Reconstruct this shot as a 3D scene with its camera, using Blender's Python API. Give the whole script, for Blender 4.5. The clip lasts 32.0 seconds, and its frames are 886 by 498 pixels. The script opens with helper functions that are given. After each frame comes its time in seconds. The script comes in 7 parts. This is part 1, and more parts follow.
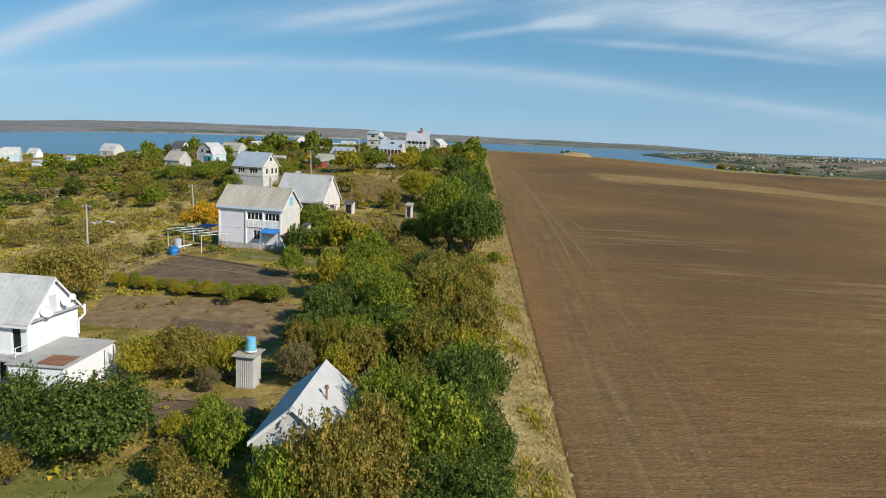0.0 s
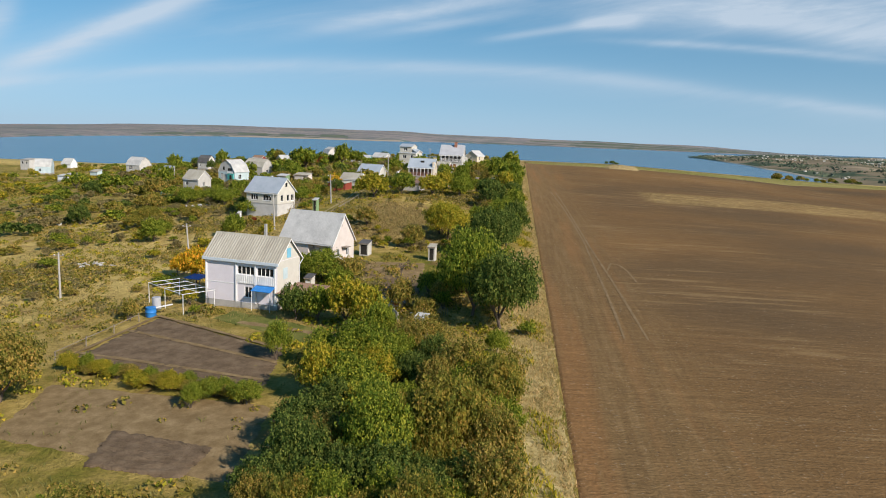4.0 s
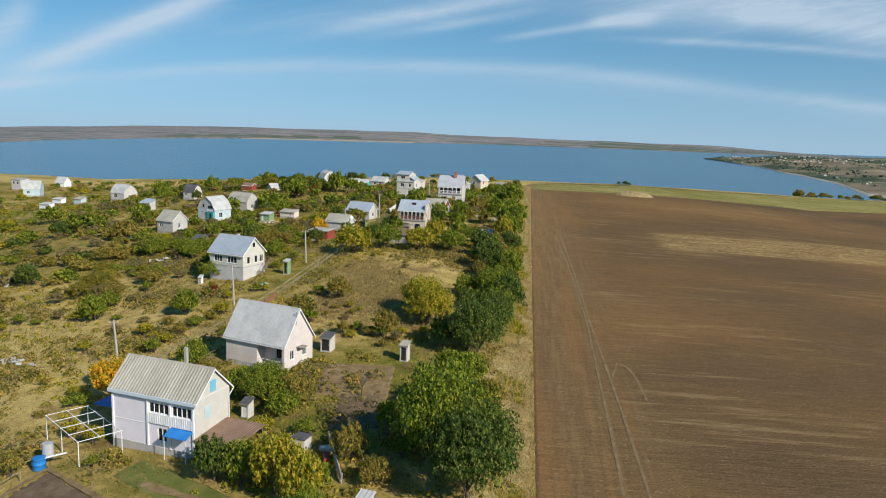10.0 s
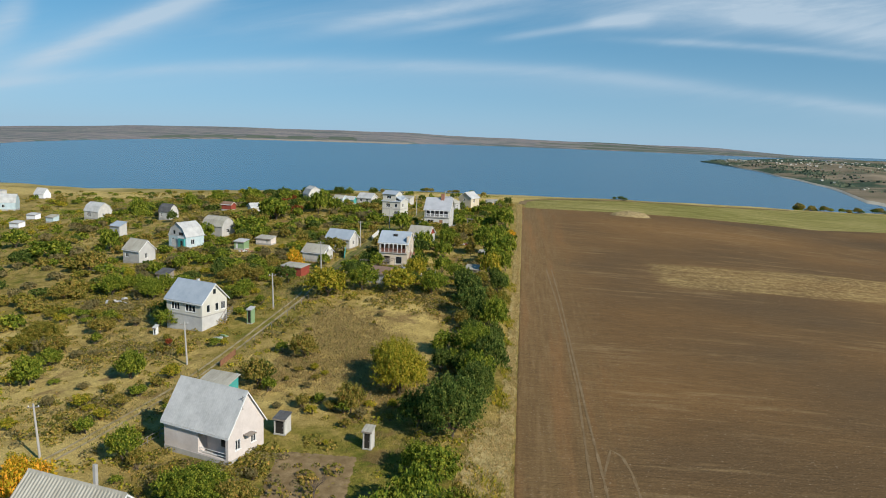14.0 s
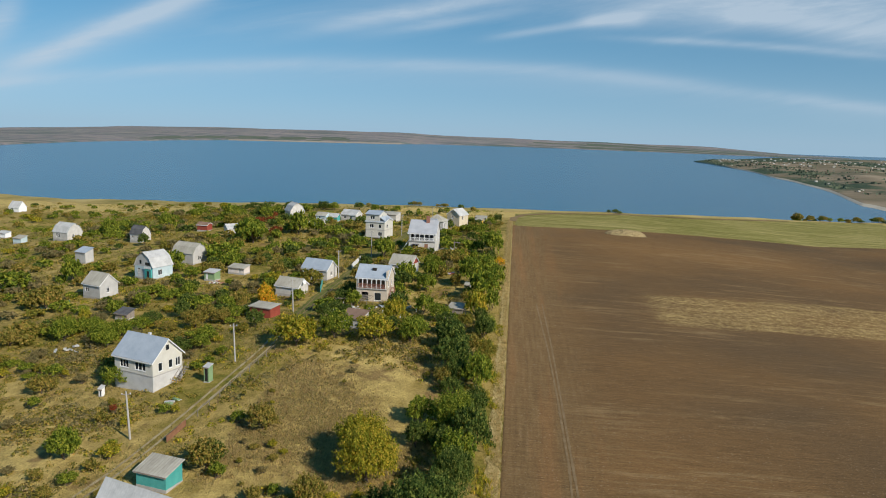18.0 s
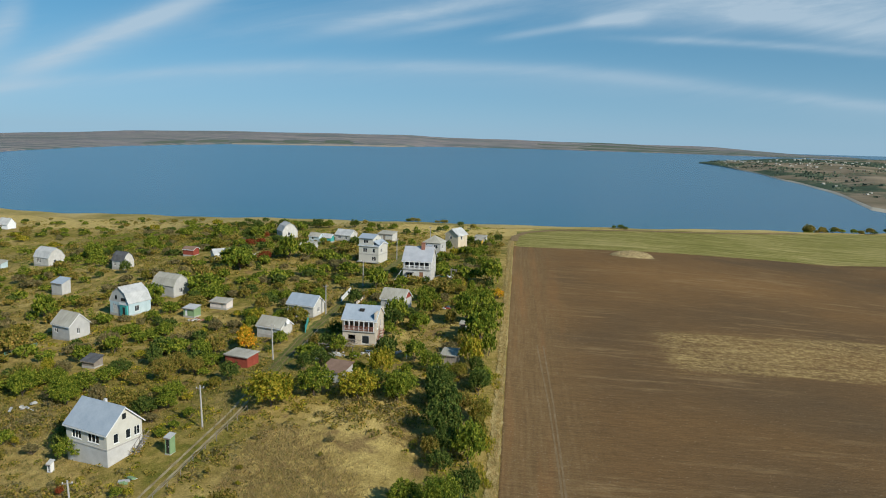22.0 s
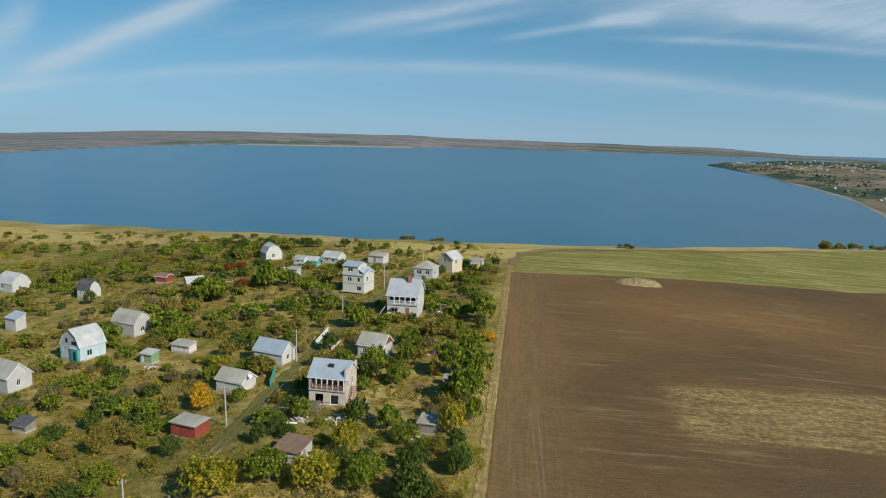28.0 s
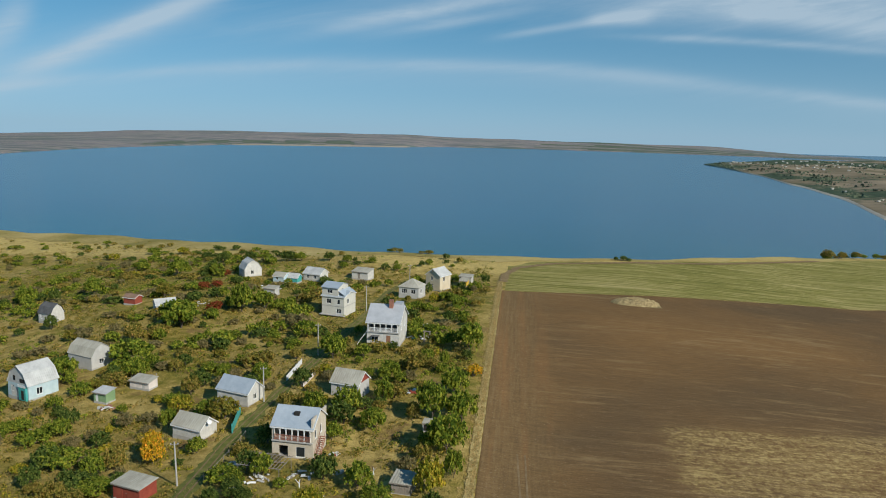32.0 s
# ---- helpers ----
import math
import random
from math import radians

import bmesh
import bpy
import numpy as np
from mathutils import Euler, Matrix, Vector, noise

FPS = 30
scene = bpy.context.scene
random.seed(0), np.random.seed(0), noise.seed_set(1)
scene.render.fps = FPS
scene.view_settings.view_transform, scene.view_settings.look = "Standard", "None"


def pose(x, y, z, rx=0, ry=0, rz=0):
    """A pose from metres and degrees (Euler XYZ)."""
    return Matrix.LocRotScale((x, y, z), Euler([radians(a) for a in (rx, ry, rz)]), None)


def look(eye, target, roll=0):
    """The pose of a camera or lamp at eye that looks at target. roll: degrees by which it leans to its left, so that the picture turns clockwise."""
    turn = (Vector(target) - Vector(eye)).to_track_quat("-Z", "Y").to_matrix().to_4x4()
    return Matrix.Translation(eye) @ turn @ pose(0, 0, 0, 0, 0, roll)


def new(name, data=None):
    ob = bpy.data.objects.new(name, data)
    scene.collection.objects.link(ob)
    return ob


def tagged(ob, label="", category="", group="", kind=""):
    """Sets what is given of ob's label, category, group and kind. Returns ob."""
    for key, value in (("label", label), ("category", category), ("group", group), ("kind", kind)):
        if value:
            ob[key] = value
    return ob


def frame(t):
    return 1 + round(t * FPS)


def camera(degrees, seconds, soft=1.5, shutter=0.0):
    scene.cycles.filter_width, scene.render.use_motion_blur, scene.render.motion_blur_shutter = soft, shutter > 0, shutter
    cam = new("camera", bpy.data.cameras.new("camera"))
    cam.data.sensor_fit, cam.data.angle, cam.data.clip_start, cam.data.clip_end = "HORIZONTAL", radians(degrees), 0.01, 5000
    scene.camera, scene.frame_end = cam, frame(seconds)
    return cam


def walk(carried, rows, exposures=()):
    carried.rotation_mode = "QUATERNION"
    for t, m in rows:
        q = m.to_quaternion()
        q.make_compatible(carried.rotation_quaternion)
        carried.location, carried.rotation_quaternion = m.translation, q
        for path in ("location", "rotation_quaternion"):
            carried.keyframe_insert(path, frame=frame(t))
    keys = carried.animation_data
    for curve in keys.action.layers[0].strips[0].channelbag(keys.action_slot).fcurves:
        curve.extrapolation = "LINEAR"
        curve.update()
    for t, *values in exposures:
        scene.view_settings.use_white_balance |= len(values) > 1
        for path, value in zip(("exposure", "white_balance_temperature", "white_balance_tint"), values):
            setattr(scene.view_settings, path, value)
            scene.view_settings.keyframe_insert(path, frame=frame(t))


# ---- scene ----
cam = camera(62.0, 32.0, soft=1.0)
PATH = [
    (0, (6.222, -5.039, 20.881), (6.16, -3.064, 20.572), 2.3),
    (1, (6.694, -0.844, 22.068), (6.605, 1.13, 21.759), 2.3),
    (2, (7.077, 2.99, 23.311), (6.978, 4.963, 23.002), 2.4),
    (3, (7.349, 7.697, 24.226), (7.21, 9.668, 23.916), 2.3),
    (3.5, (7.294, 10.207, 24.732), (7.137, 12.177, 24.422), 2.2),
    (5.5, (7.927, 18.036, 28.051), (7.721, 20.001, 27.739), 2.0),
    (6, (8.186, 19.627, 29.006), (7.976, 21.591, 28.692), 2.1),
    (7, (8.557, 23.063, 30.576), (8.338, 25.026, 30.26), 2.1),
    (8, (8.967, 26.329, 32.169), (8.75, 28.292, 31.854), 2.1),
    (9, (9.693, 28.956, 33.856), (9.483, 30.92, 33.541), 1.9),
    (10, (10.291, 32.064, 35.424), (10.08, 34.028, 35.111), 1.9),
    (11, (10.579, 35.177, 37.093), (10.37, 37.141, 36.78), 2.0),
    (12, (10.862, 38.1, 38.856), (10.664, 40.065, 38.542), 2.3),
    (13, (11.235, 41.112, 40.387), (11.042, 43.078, 40.075), 2.2),
    (14, (11.632, 45.115, 41.708), (11.431, 47.081, 41.395), 2.1),
    (14.5, (11.783, 47.024, 42.386), (11.581, 48.989, 42.074), 2.1),
    (16.5, (12.246, 53.957, 45.224), (12.048, 55.923, 44.911), 1.9),
    (17, (12.511, 55.286, 46.026), (12.318, 57.252, 45.712), 1.9),
    (18, (12.562, 58.383, 47.609), (12.377, 60.35, 47.294), 1.9),
    (19, (12.52, 61.902, 48.99), (12.326, 63.867, 48.675), 1.9),
    (20, (12.595, 65.405, 50.326), (12.397, 67.371, 50.012), 1.8),
    (21, (13.284, 68.374, 51.82), (13.084, 70.339, 51.507), 1.6),
    (22, (13.573, 71.304, 53.265), (13.375, 73.27, 52.953), 1.5),
    (23, (13.924, 74.39, 54.34), (13.72, 76.356, 54.031), 1.5),
    (24, (14.193, 77.436, 55.391), (13.988, 79.401, 55.083), 1.5),
    (25, (14.846, 80.115, 56.478), (14.641, 82.08, 56.169), 1.5),
    (25.5, (15.061, 81.683, 56.918), (14.852, 83.647, 56.608), 1.5),
    (27.5, (15.958, 88.902, 58.575), (15.739, 90.866, 58.263), 1.6),
    (28, (16.215, 90.392, 59.078), (15.998, 92.356, 58.765), 1.6),
    (29, (16.542, 93.725, 59.976), (16.343, 95.69, 59.66), 1.6),
    (30, (17.144, 97.046, 60.914), (16.944, 99.011, 60.597), 1.5),
    (31, (17.321, 100.393, 62.073), (17.122, 102.357, 61.756), 1.5),
    (32, (17.599, 104.144, 62.917), (17.392, 106.107, 62.601), 1.5),
]
walk(cam, [(t, look(eye, target, roll)) for t, eye, target, roll in PATH],
     exposures=((0, 0.12, 6650, 10), (3, 0.16, 6900, 13), (6.5, 0.20, 6950, 14), (9, 0.14, 6800, 12), (10.5, 0.08, 6600, 9), (13, 0.05, 6600, 8), (17, 0.0, 6750, 11), (20, -0.06, 6550, 7), (24, -0.08, 6500, 6), (32, -0.13, 6550, 6)))

# ---- world, sun ----
SUN_AZ, SUN_EL = radians(-40), radians(33)      # the sun stands behind and to the right of the flight
to_sun = Vector((math.cos(SUN_AZ) * math.cos(SUN_EL), math.sin(SUN_AZ) * math.cos(SUN_EL), math.sin(SUN_EL)))
sun = new("sun", bpy.data.lights.new("sun", "SUN"))
sun.data.energy, sun.data.angle, sun.data.color = 4.8, radians(0.6), (1.0, 0.94, 0.85)
sun.matrix_world = look(to_sun * 100, (0, 0, 0))

world = bpy.data.worlds.new("sky")
scene.world = world
world.use_nodes = True
wt = world.node_tree
wt.nodes.clear()


def wn(kind, **inputs):
    n = wt.nodes.new(kind)
    for k, v in inputs.items():
        key = int(k[1:]) if k[0] == "i" and k[1:].isdigit() else k
        if isinstance(v, bpy.types.NodeSocket):
            wt.links.new(v, n.inputs[key])
        else:
            n.inputs[key].default_value = v
    return n


def wm(op, a, b=0.0, c=0.0, clamp=False):
    n = wn("ShaderNodeMath", i0=a, i1=b, i2=c)
    n.operation, n.use_clamp = op, clamp
    return n.outputs[0]


coord = wn("ShaderNodeTexCoord").outputs["Generated"]
sep = wn("ShaderNodeSeparateXYZ", i0=coord)
dx, dy, dz = sep.outputs
up = wn("ShaderNodeCombineXYZ", i0=dx, i1=dy, i2=wm("MULTIPLY_ADD", wm("MAXIMUM", dz, 0.0), 0.9, 0.14))
sky = wn("ShaderNodeTexSky", i0=up.outputs[0])
sky.sky_type, sky.sun_disc = "NISHITA", False
sky.sun_elevation, sky.sun_rotation = SUN_EL, math.pi / 2 - SUN_AZ
sky.altitude, sky.air_density, sky.dust_density, sky.ozone_density = 60, 1.0, 0.15, 1.6
deep = wn("ShaderNodeHueSaturation", Hue=0.488, Saturation=1.37, Value=1.01, Color=sky.outputs[0])
# thin high cloud: streaks on a flat layer, and a few long bands low over the lake
ahead = wm("MAXIMUM", dy, 0.05)
az, el = wm("DIVIDE", dx, ahead), wm("DIVIDE", dz, ahead)
plane = wn("ShaderNodeCombineXYZ", i0=wm("MULTIPLY", az, 1.3), i1=wm("MULTIPLY", wm("SUBTRACT", el, wm("MULTIPLY", az, 0.16)), 8.0), i2=0.3)
wisp = wn("ShaderNodeTexNoise", Vector=plane.outputs[0], Scale=3.2, Detail=7.0, Roughness=0.62, Distortion=0.5).outputs[0]
broad = wn("ShaderNodeTexNoise", Vector=plane.outputs[0], Scale=1.1, Detail=3.0, Roughness=0.5).outputs[0]


def band(height, slope, bend, width, at, reach, strength):
    """A long streak of cloud: its height over the horizon, slope, sag, half width, centre and half length."""
    off = wm("SUBTRACT", az, at)
    mid = wm("ADD", wm("ADD", height, wm("MULTIPLY", off, slope)), wm("MULTIPLY", wm("MULTIPLY", off, off), bend))
    mid = wm("ADD", mid, wm("MULTIPLY", wm("SUBTRACT", broad, 0.5), 0.02))
    q = wm("DIVIDE", wm("SUBTRACT", el, mid), width)
    g = wm("EXPONENT", wm("MULTIPLY", wm("MULTIPLY", q, q), -1.0))
    p = wm("DIVIDE", off, reach)
    ends = wm("EXPONENT", wm("MULTIPLY", wm("MULTIPLY", wm("MULTIPLY", p, p), wm("MULTIPLY", p, p)), -1.0))
    return wm("MULTIPLY", wm("MULTIPLY", g, ends), wm("MULTIPLY", strength, wm("MULTIPLY_ADD", wisp, 2.0, -0.15, clamp=True)))


# haze low over the land
haze = wn("ShaderNodeMix", i0=wm("MULTIPLY", wm("EXPONENT", wm("MULTIPLY", wm("MAXIMUM", dz, 0.0), -14.0)), 0.8))
haze.data_type = "RGBA"
wt.links.new(deep.outputs[0], haze.inputs[6])
haze.inputs[7].default_value = (3.1, 4.5, 5.9, 1)
total = wm("MULTIPLY", wm("SUBTRACT", wisp, 0.50, clamp=True), 0.55, clamp=True)
high = wn("ShaderNodeMapRange", i0=el, i1=0.09, i2=0.16).outputs[0]
total = wm("MULTIPLY", total, high)
for args in ((0.084, 0.0, -0.105, 0.0085, -0.15, 1.6, 0.34), (0.074, 0.0, -0.105, 0.018, -0.15, 1.6, 0.16),
             (0.128, 0.37, 0.10, 0.015, -0.555, 0.17, 0.62), (0.112, 0.32, 0.0, 0.026, -0.60, 0.16, 0.30), (0.118, 0.80, 0.0, 0.034, -0.745, 0.055, 0.55),
             (0.152, 0.19, -0.05, 0.011, -0.15, 0.15, 0.58), (0.141, 0.17, 0.0, 0.007, -0.10, 0.12, 0.36), (0.160, 0.14, 0.0, 0.020, -0.20, 0.22, 0.22),
             (0.137, 0.17, 0.0, 0.0055, 0.05, 0.09, 0.50), (0.147, 0.05, 0.0, 0.009, 0.115, 0.04, 0.55), (0.118, -0.03, 0.0, 0.0045, 0.30, 0.17, 0.46),
             (0.163, -0.02, 0.0, 0.030, 0.38, 0.30, 0.85), (0.141, -0.05, 0.0, 0.010, 0.42, 0.16, 0.42), (0.126, -0.04, 0.0, 0.010, 0.46, 0.10, 0.34)):
    total = wm("ADD", total, band(*args))
total = wm("MINIMUM", total, 0.8)
cloud = wn("ShaderNodeMix", i0=total)
cloud.data_type = "RGBA"
wt.links.new(haze.outputs[2], cloud.inputs[6])
cloud.inputs[7].default_value = (4.6, 5.7, 6.9, 1)
bg = wn("ShaderNodeBackground", Color=cloud.outputs[2], Strength=0.108)
wt.links.new(bg.outputs[0], wn("ShaderNodeOutputWorld").inputs[0])
scene.view_settings.exposure = 0.0


# ---- materials ----
def material(name, colours, scale=1.0, rough=0.9, bump=0.0, bump_scale=None, metal=0.0, stretch=(1, 1, 1), fine=None, spread=0.0, each="", gloss=0.3, turn=0.0):
    """colours: 2 to 4 linear tints blended by noise at two scales; spread: value change per piece (each: 'object' or 'island')."""
    m = bpy.data.materials.new(name)
    m.use_nodes = True
    nt = m.node_tree
    b = nt.nodes["Principled BSDF"]
    tc = nt.nodes.new("ShaderNodeTexCoord")
    mp = nt.nodes.new("ShaderNodeMapping")
    mp.inputs["Scale"].default_value = stretch
    mp.inputs["Rotation"].default_value = (0, 0, radians(turn))
    nt.links.new(tc.outputs["Object"], mp.inputs[0])
    n1 = nt.nodes.new("ShaderNodeTexNoise")
    n1.inputs["Scale"].default_value, n1.inputs["Detail"].default_value, n1.inputs["Roughness"].default_value = scale, 6, 0.6
    n2 = nt.nodes.new("ShaderNodeTexNoise")
    n2.inputs["Scale"].default_value, n2.inputs["Detail"].default_value = fine or scale * 9, 4
    for n in (n1, n2):
        nt.links.new(mp.outputs[0], n.inputs["Vector"])
    add = nt.nodes.new("ShaderNodeMath")
    add.operation = "MULTIPLY_ADD"
    add.inputs[1].default_value = 0.45
    nt.links.new(n2.outputs[0], add.inputs[0])
    half = nt.nodes.new("ShaderNodeMath")
    half.operation = "MULTIPLY_ADD"
    half.inputs[1].default_value, half.inputs[2].default_value = 1.25, -0.35
    nt.links.new(n1.outputs[0], half.inputs[0])
    nt.links.new(half.outputs[0], add.inputs[2])
    ramp = nt.nodes.new("ShaderNodeValToRGB")
    nt.links.new(add.outputs[0], ramp.inputs[0])
    e = ramp.color_ramp.elements
    while len(e) < len(colours):
        e.new(0.5)
    for i, c in enumerate(colours):
        e[i].position = 0.28 + 0.5 * i / (len(colours) - 1)
        e[i].color = (*c, 1)
    out = ramp.outputs[0]
    if spread:
        hv = nt.nodes.new("ShaderNodeHueSaturation")
        mr = nt.nodes.new("ShaderNodeMapRange")
        mr.inputs[3].default_value, mr.inputs[4].default_value = 1 - spread, 1 + spread
        src = nt.nodes.new("ShaderNodeNewGeometry").outputs["Random Per Island"] if each == "island" else nt.nodes.new("ShaderNodeObjectInfo").outputs["Random"]
        nt.links.new(src, mr.inputs[0])
        nt.links.new(mr.outputs[0], hv.inputs["Value"])
        hue = nt.nodes.new("ShaderNodeMath")
        hue.operation = "MULTIPLY_ADD"
        hue.inputs[1].default_value, hue.inputs[2].default_value = -0.05 * spread / 0.4, 0.5 + 0.025 * spread / 0.4
        nt.links.new(src, hue.inputs[0])
        nt.links.new(hue.outputs[0], hv.inputs["Hue"])
        nt.links.new(out, hv.inputs["Color"])
        out = hv.outputs[0]
    nt.links.new(out, b.inputs["Base Color"])
    b.inputs["Roughness"].default_value, b.inputs["Metallic"].default_value = rough, metal
    b.inputs["Specular IOR Level"].default_value = gloss
    if bump:
        bp = nt.nodes.new("ShaderNodeBump")
        bp.inputs["Strength"].default_value, bp.inputs["Distance"].default_value = min(1.0, bump), 0.1 * max(1.0, bump)
        if bump_scale:
            n3 = nt.nodes.new("ShaderNodeTexNoise")
            n3.inputs["Scale"].default_value, n3.inputs["Detail"].default_value = bump_scale, 5
            nt.links.new(mp.outputs[0], n3.inputs["Vector"])
            nt.links.new(n3.outputs[0], bp.inputs["Height"])
        else:
            nt.links.new(n2.outputs[0], bp.inputs["Height"])
        nt.links.new(bp.outputs[0], b.inputs["Normal"])
    return m


def leafy(name, a, b, spread=0.75):
    m = material(name, (a, b), 2.6, 0.85, spread=spread, each="island", gloss=0.06)
    nt = m.node_tree
    p = nt.nodes["Principled BSDF"]
    tr = nt.nodes.new("ShaderNodeBsdfTranslucent")
    mix = nt.nodes.new("ShaderNodeMixShader")
    mix.inputs[0].default_value = 0.5
    src = p.inputs["Base Color"].links[0].from_socket
    nt.links.new(src, tr.inputs[0])
    nt.links.new(p.outputs[0], mix.inputs[1])
    nt.links.new(tr.outputs[0], mix.inputs[2])
    nt.links.new(mix.outputs[0], nt.nodes["Material Output"].inputs[0])
    return m


M = {}
M["bluff"] = material("dry_bluff", ((0.24, 0.20, 0.06), (0.42, 0.32, 0.12), (0.52, 0.41, 0.18)), 0.02, 0.95, 0.5, 3.0, fine=0.5, gloss=0.06)
M["verge"] = material("dry_verge", ((0.26, 0.20, 0.078), (0.45, 0.355, 0.155), (0.60, 0.48, 0.235)), 0.5, 0.95, 0.8, 8.0, fine=4.0, gloss=0.06)
M["bed"] = material("dug_soil", ((0.122, 0.086, 0.054), (0.172, 0.122, 0.078), (0.228, 0.166, 0.108)), 0.8, 0.95, 0.9, 9.0, gloss=0.06)
M["rut"] = material("worn_rut", ((0.26, 0.205, 0.11), (0.38, 0.31, 0.18), (0.46, 0.385, 0.24)), 0.7, 0.95, 0.5, 9.0, gloss=0.06)
M["field_rut"] = material("pressed_soil", ((0.185, 0.125, 0.065), (0.224, 0.155, 0.083), (0.269, 0.193, 0.110)), 0.8, 0.95, 0.5, 9.0, gloss=0.06)
M["path"] = material("bare_path", ((0.180, 0.122, 0.060), (0.245, 0.172, 0.088), (0.32, 0.235, 0.128)), 0.9, 0.95, 0.5, 9.0, gloss=0.06)
M["lawn"] = material("lawn", ((0.105, 0.125, 0.030), (0.16, 0.165, 0.045), (0.25, 0.21, 0.075)), 0.5, 0.95, 0.6, 9.0, gloss=0.06)
M["beach"] = material("beach", ((0.40, 0.36, 0.28), (0.5, 0.45, 0.36)), 0.02)
M["far_sand"] = material("far_sand", ((0.30, 0.25, 0.19), (0.38, 0.32, 0.25)), 0.02)
M["dry"] = leafy("dry_grass", (0.47, 0.36, 0.16), (0.35, 0.26, 0.11), 0.3)
M["weed"] = leafy("weeds", (0.20, 0.22, 0.06), (0.32, 0.28, 0.10), 0.45)
M["bark"] = material("bark", ((0.10, 0.075, 0.055), (0.17, 0.13, 0.10)), 3.0, 0.9, 0.6)
LEAF = {
    "g": leafy("green_leaves", (0.163, 0.236, 0.030), (0.325, 0.361, 0.048)),
    "d": leafy("dark_green_leaves", (0.089, 0.144, 0.032), (0.176, 0.228, 0.049)),
    "l": leafy("yellow_green_leaves", (0.294, 0.320, 0.034), (0.563, 0.466, 0.049)),
    "o": leafy("olive_leaves", (0.248, 0.240, 0.049), (0.451, 0.356, 0.078)),
    "r": leafy("rusty_leaves", (0.187, 0.226, 0.039), (0.428, 0.311, 0.056), 0.6),
    "y": leafy("yellow_leaves", (0.782, 0.493, 0.037), (0.542, 0.439, 0.041)),
    "w": leafy("twiggy_leaves", (0.224, 0.194, 0.078), (0.352, 0.291, 0.130), 0.4),
    "m": leafy("red_leaves", (0.345, 0.098, 0.032), (0.270, 0.132, 0.037)),
}
M["straw"] = leafy("straw_grass", (0.62, 0.48, 0.22), (0.48, 0.36, 0.15), 0.3)
M["slate"] = material("weathered_slate", ((0.30, 0.28, 0.225), (0.40, 0.375, 0.31), (0.48, 0.455, 0.385)), 0.5, 0.85, 0.15, stretch=(1, 0.3, 0.3))
M["pale_slate"] = material("pale_slate", ((0.38, 0.38, 0.37), (0.48, 0.48, 0.465), (0.56, 0.56, 0.54)), 0.4, 0.8, 0.15)
M["shed_roof"] = material("whitened_sheet_roof", ((0.46, 0.455, 0.44), (0.57, 0.565, 0.55)), 0.7, 0.8, 0.08)
M["blue_roof"] = material("painted_metal_roof", ((0.30, 0.35, 0.405), (0.40, 0.45, 0.50)), 0.5, 0.55, 0.05)
M["grey_roof"] = material("grey_metal_roof", ((0.36, 0.37, 0.39), (0.47, 0.48, 0.50)), 0.5, 0.5, 0.05)
M["dark_roof"] = material("tarred_roof", ((0.075, 0.075, 0.078), (0.14, 0.14, 0.14)), 0.8, 0.85, 0.2)
M["brown_roof"] = material("brown_roof", ((0.20, 0.125, 0.085), (0.29, 0.19, 0.135)), 0.7, 0.85, 0.2)
M["rust"] = material("rusty_sheet", ((0.19, 0.085, 0.045), (0.31, 0.16, 0.09)), 1.2, 0.8, 0.2)
M["white"] = material("whitewash", ((0.46, 0.445, 0.41), (0.62, 0.60, 0.56)), 0.9, 0.85, 0.1)
M["fresh_white"] = material("fresh_whitewash", ((0.76, 0.77, 0.79), (0.81, 0.825, 0.845)), 0.7, 0.85, 0.05)
M["lilac"] = material("lilac_paint", ((0.69, 0.648, 0.690), (0.77, 0.730, 0.770)), 0.5, 0.85, 0.05)
M["grey_wall"] = material("grey_render", ((0.42, 0.41, 0.39), (0.52, 0.51, 0.49)), 0.6, 0.9, 0.1)
M["cream"] = material("cream_block", ((0.524, 0.502, 0.437), (0.616, 0.595, 0.532)), 0.6, 0.9, 0.15)
M["sand"] = material("sand_render", ((0.52, 0.45, 0.33), (0.63, 0.55, 0.41)), 0.6, 0.9, 0.12)
M["block"] = material("grey_block", ((0.47, 0.46, 0.44), (0.58, 0.57, 0.55)), 0.8, 0.9, 0.2)
M["shell"] = material("shell_stone", ((0.48, 0.41, 0.32), (0.61, 0.54, 0.44)), 0.9, 0.9, 0.25)
M["pinkish"] = material("pale_pink_render", ((0.58, 0.515, 0.475), (0.69, 0.625, 0.585)), 0.6, 0.9, 0.1)
M["red"] = material("red_paint", ((0.24, 0.045, 0.030), (0.33, 0.08, 0.05)), 0.8, 0.7, 0.1)
M["teal"] = material("teal_paint", ((0.05, 0.30, 0.28), (0.09, 0.39, 0.36)), 0.8, 0.6, 0.05)
M["pale_blue"] = material("pale_blue_paint", ((0.40, 0.51, 0.54), (0.52, 0.62, 0.65)), 0.7, 0.8, 0.05)
M["green"] = material("green_paint", ((0.18, 0.28, 0.14), (0.25, 0.36, 0.19)), 0.8, 0.7, 0.05)
M["blue"] = material("blue_plastic", ((0.015, 0.17, 0.50), (0.03, 0.23, 0.60)), 1.0, 0.5)
M["tank"] = material("light_blue_tank", ((0.12, 0.42, 0.58), (0.24, 0.52, 0.66)), 1.0, 0.5)
M["yellow"] = material("yellow_paint", ((0.60, 0.38, 0.05), (0.70, 0.45, 0.07)), 1.0, 0.7)
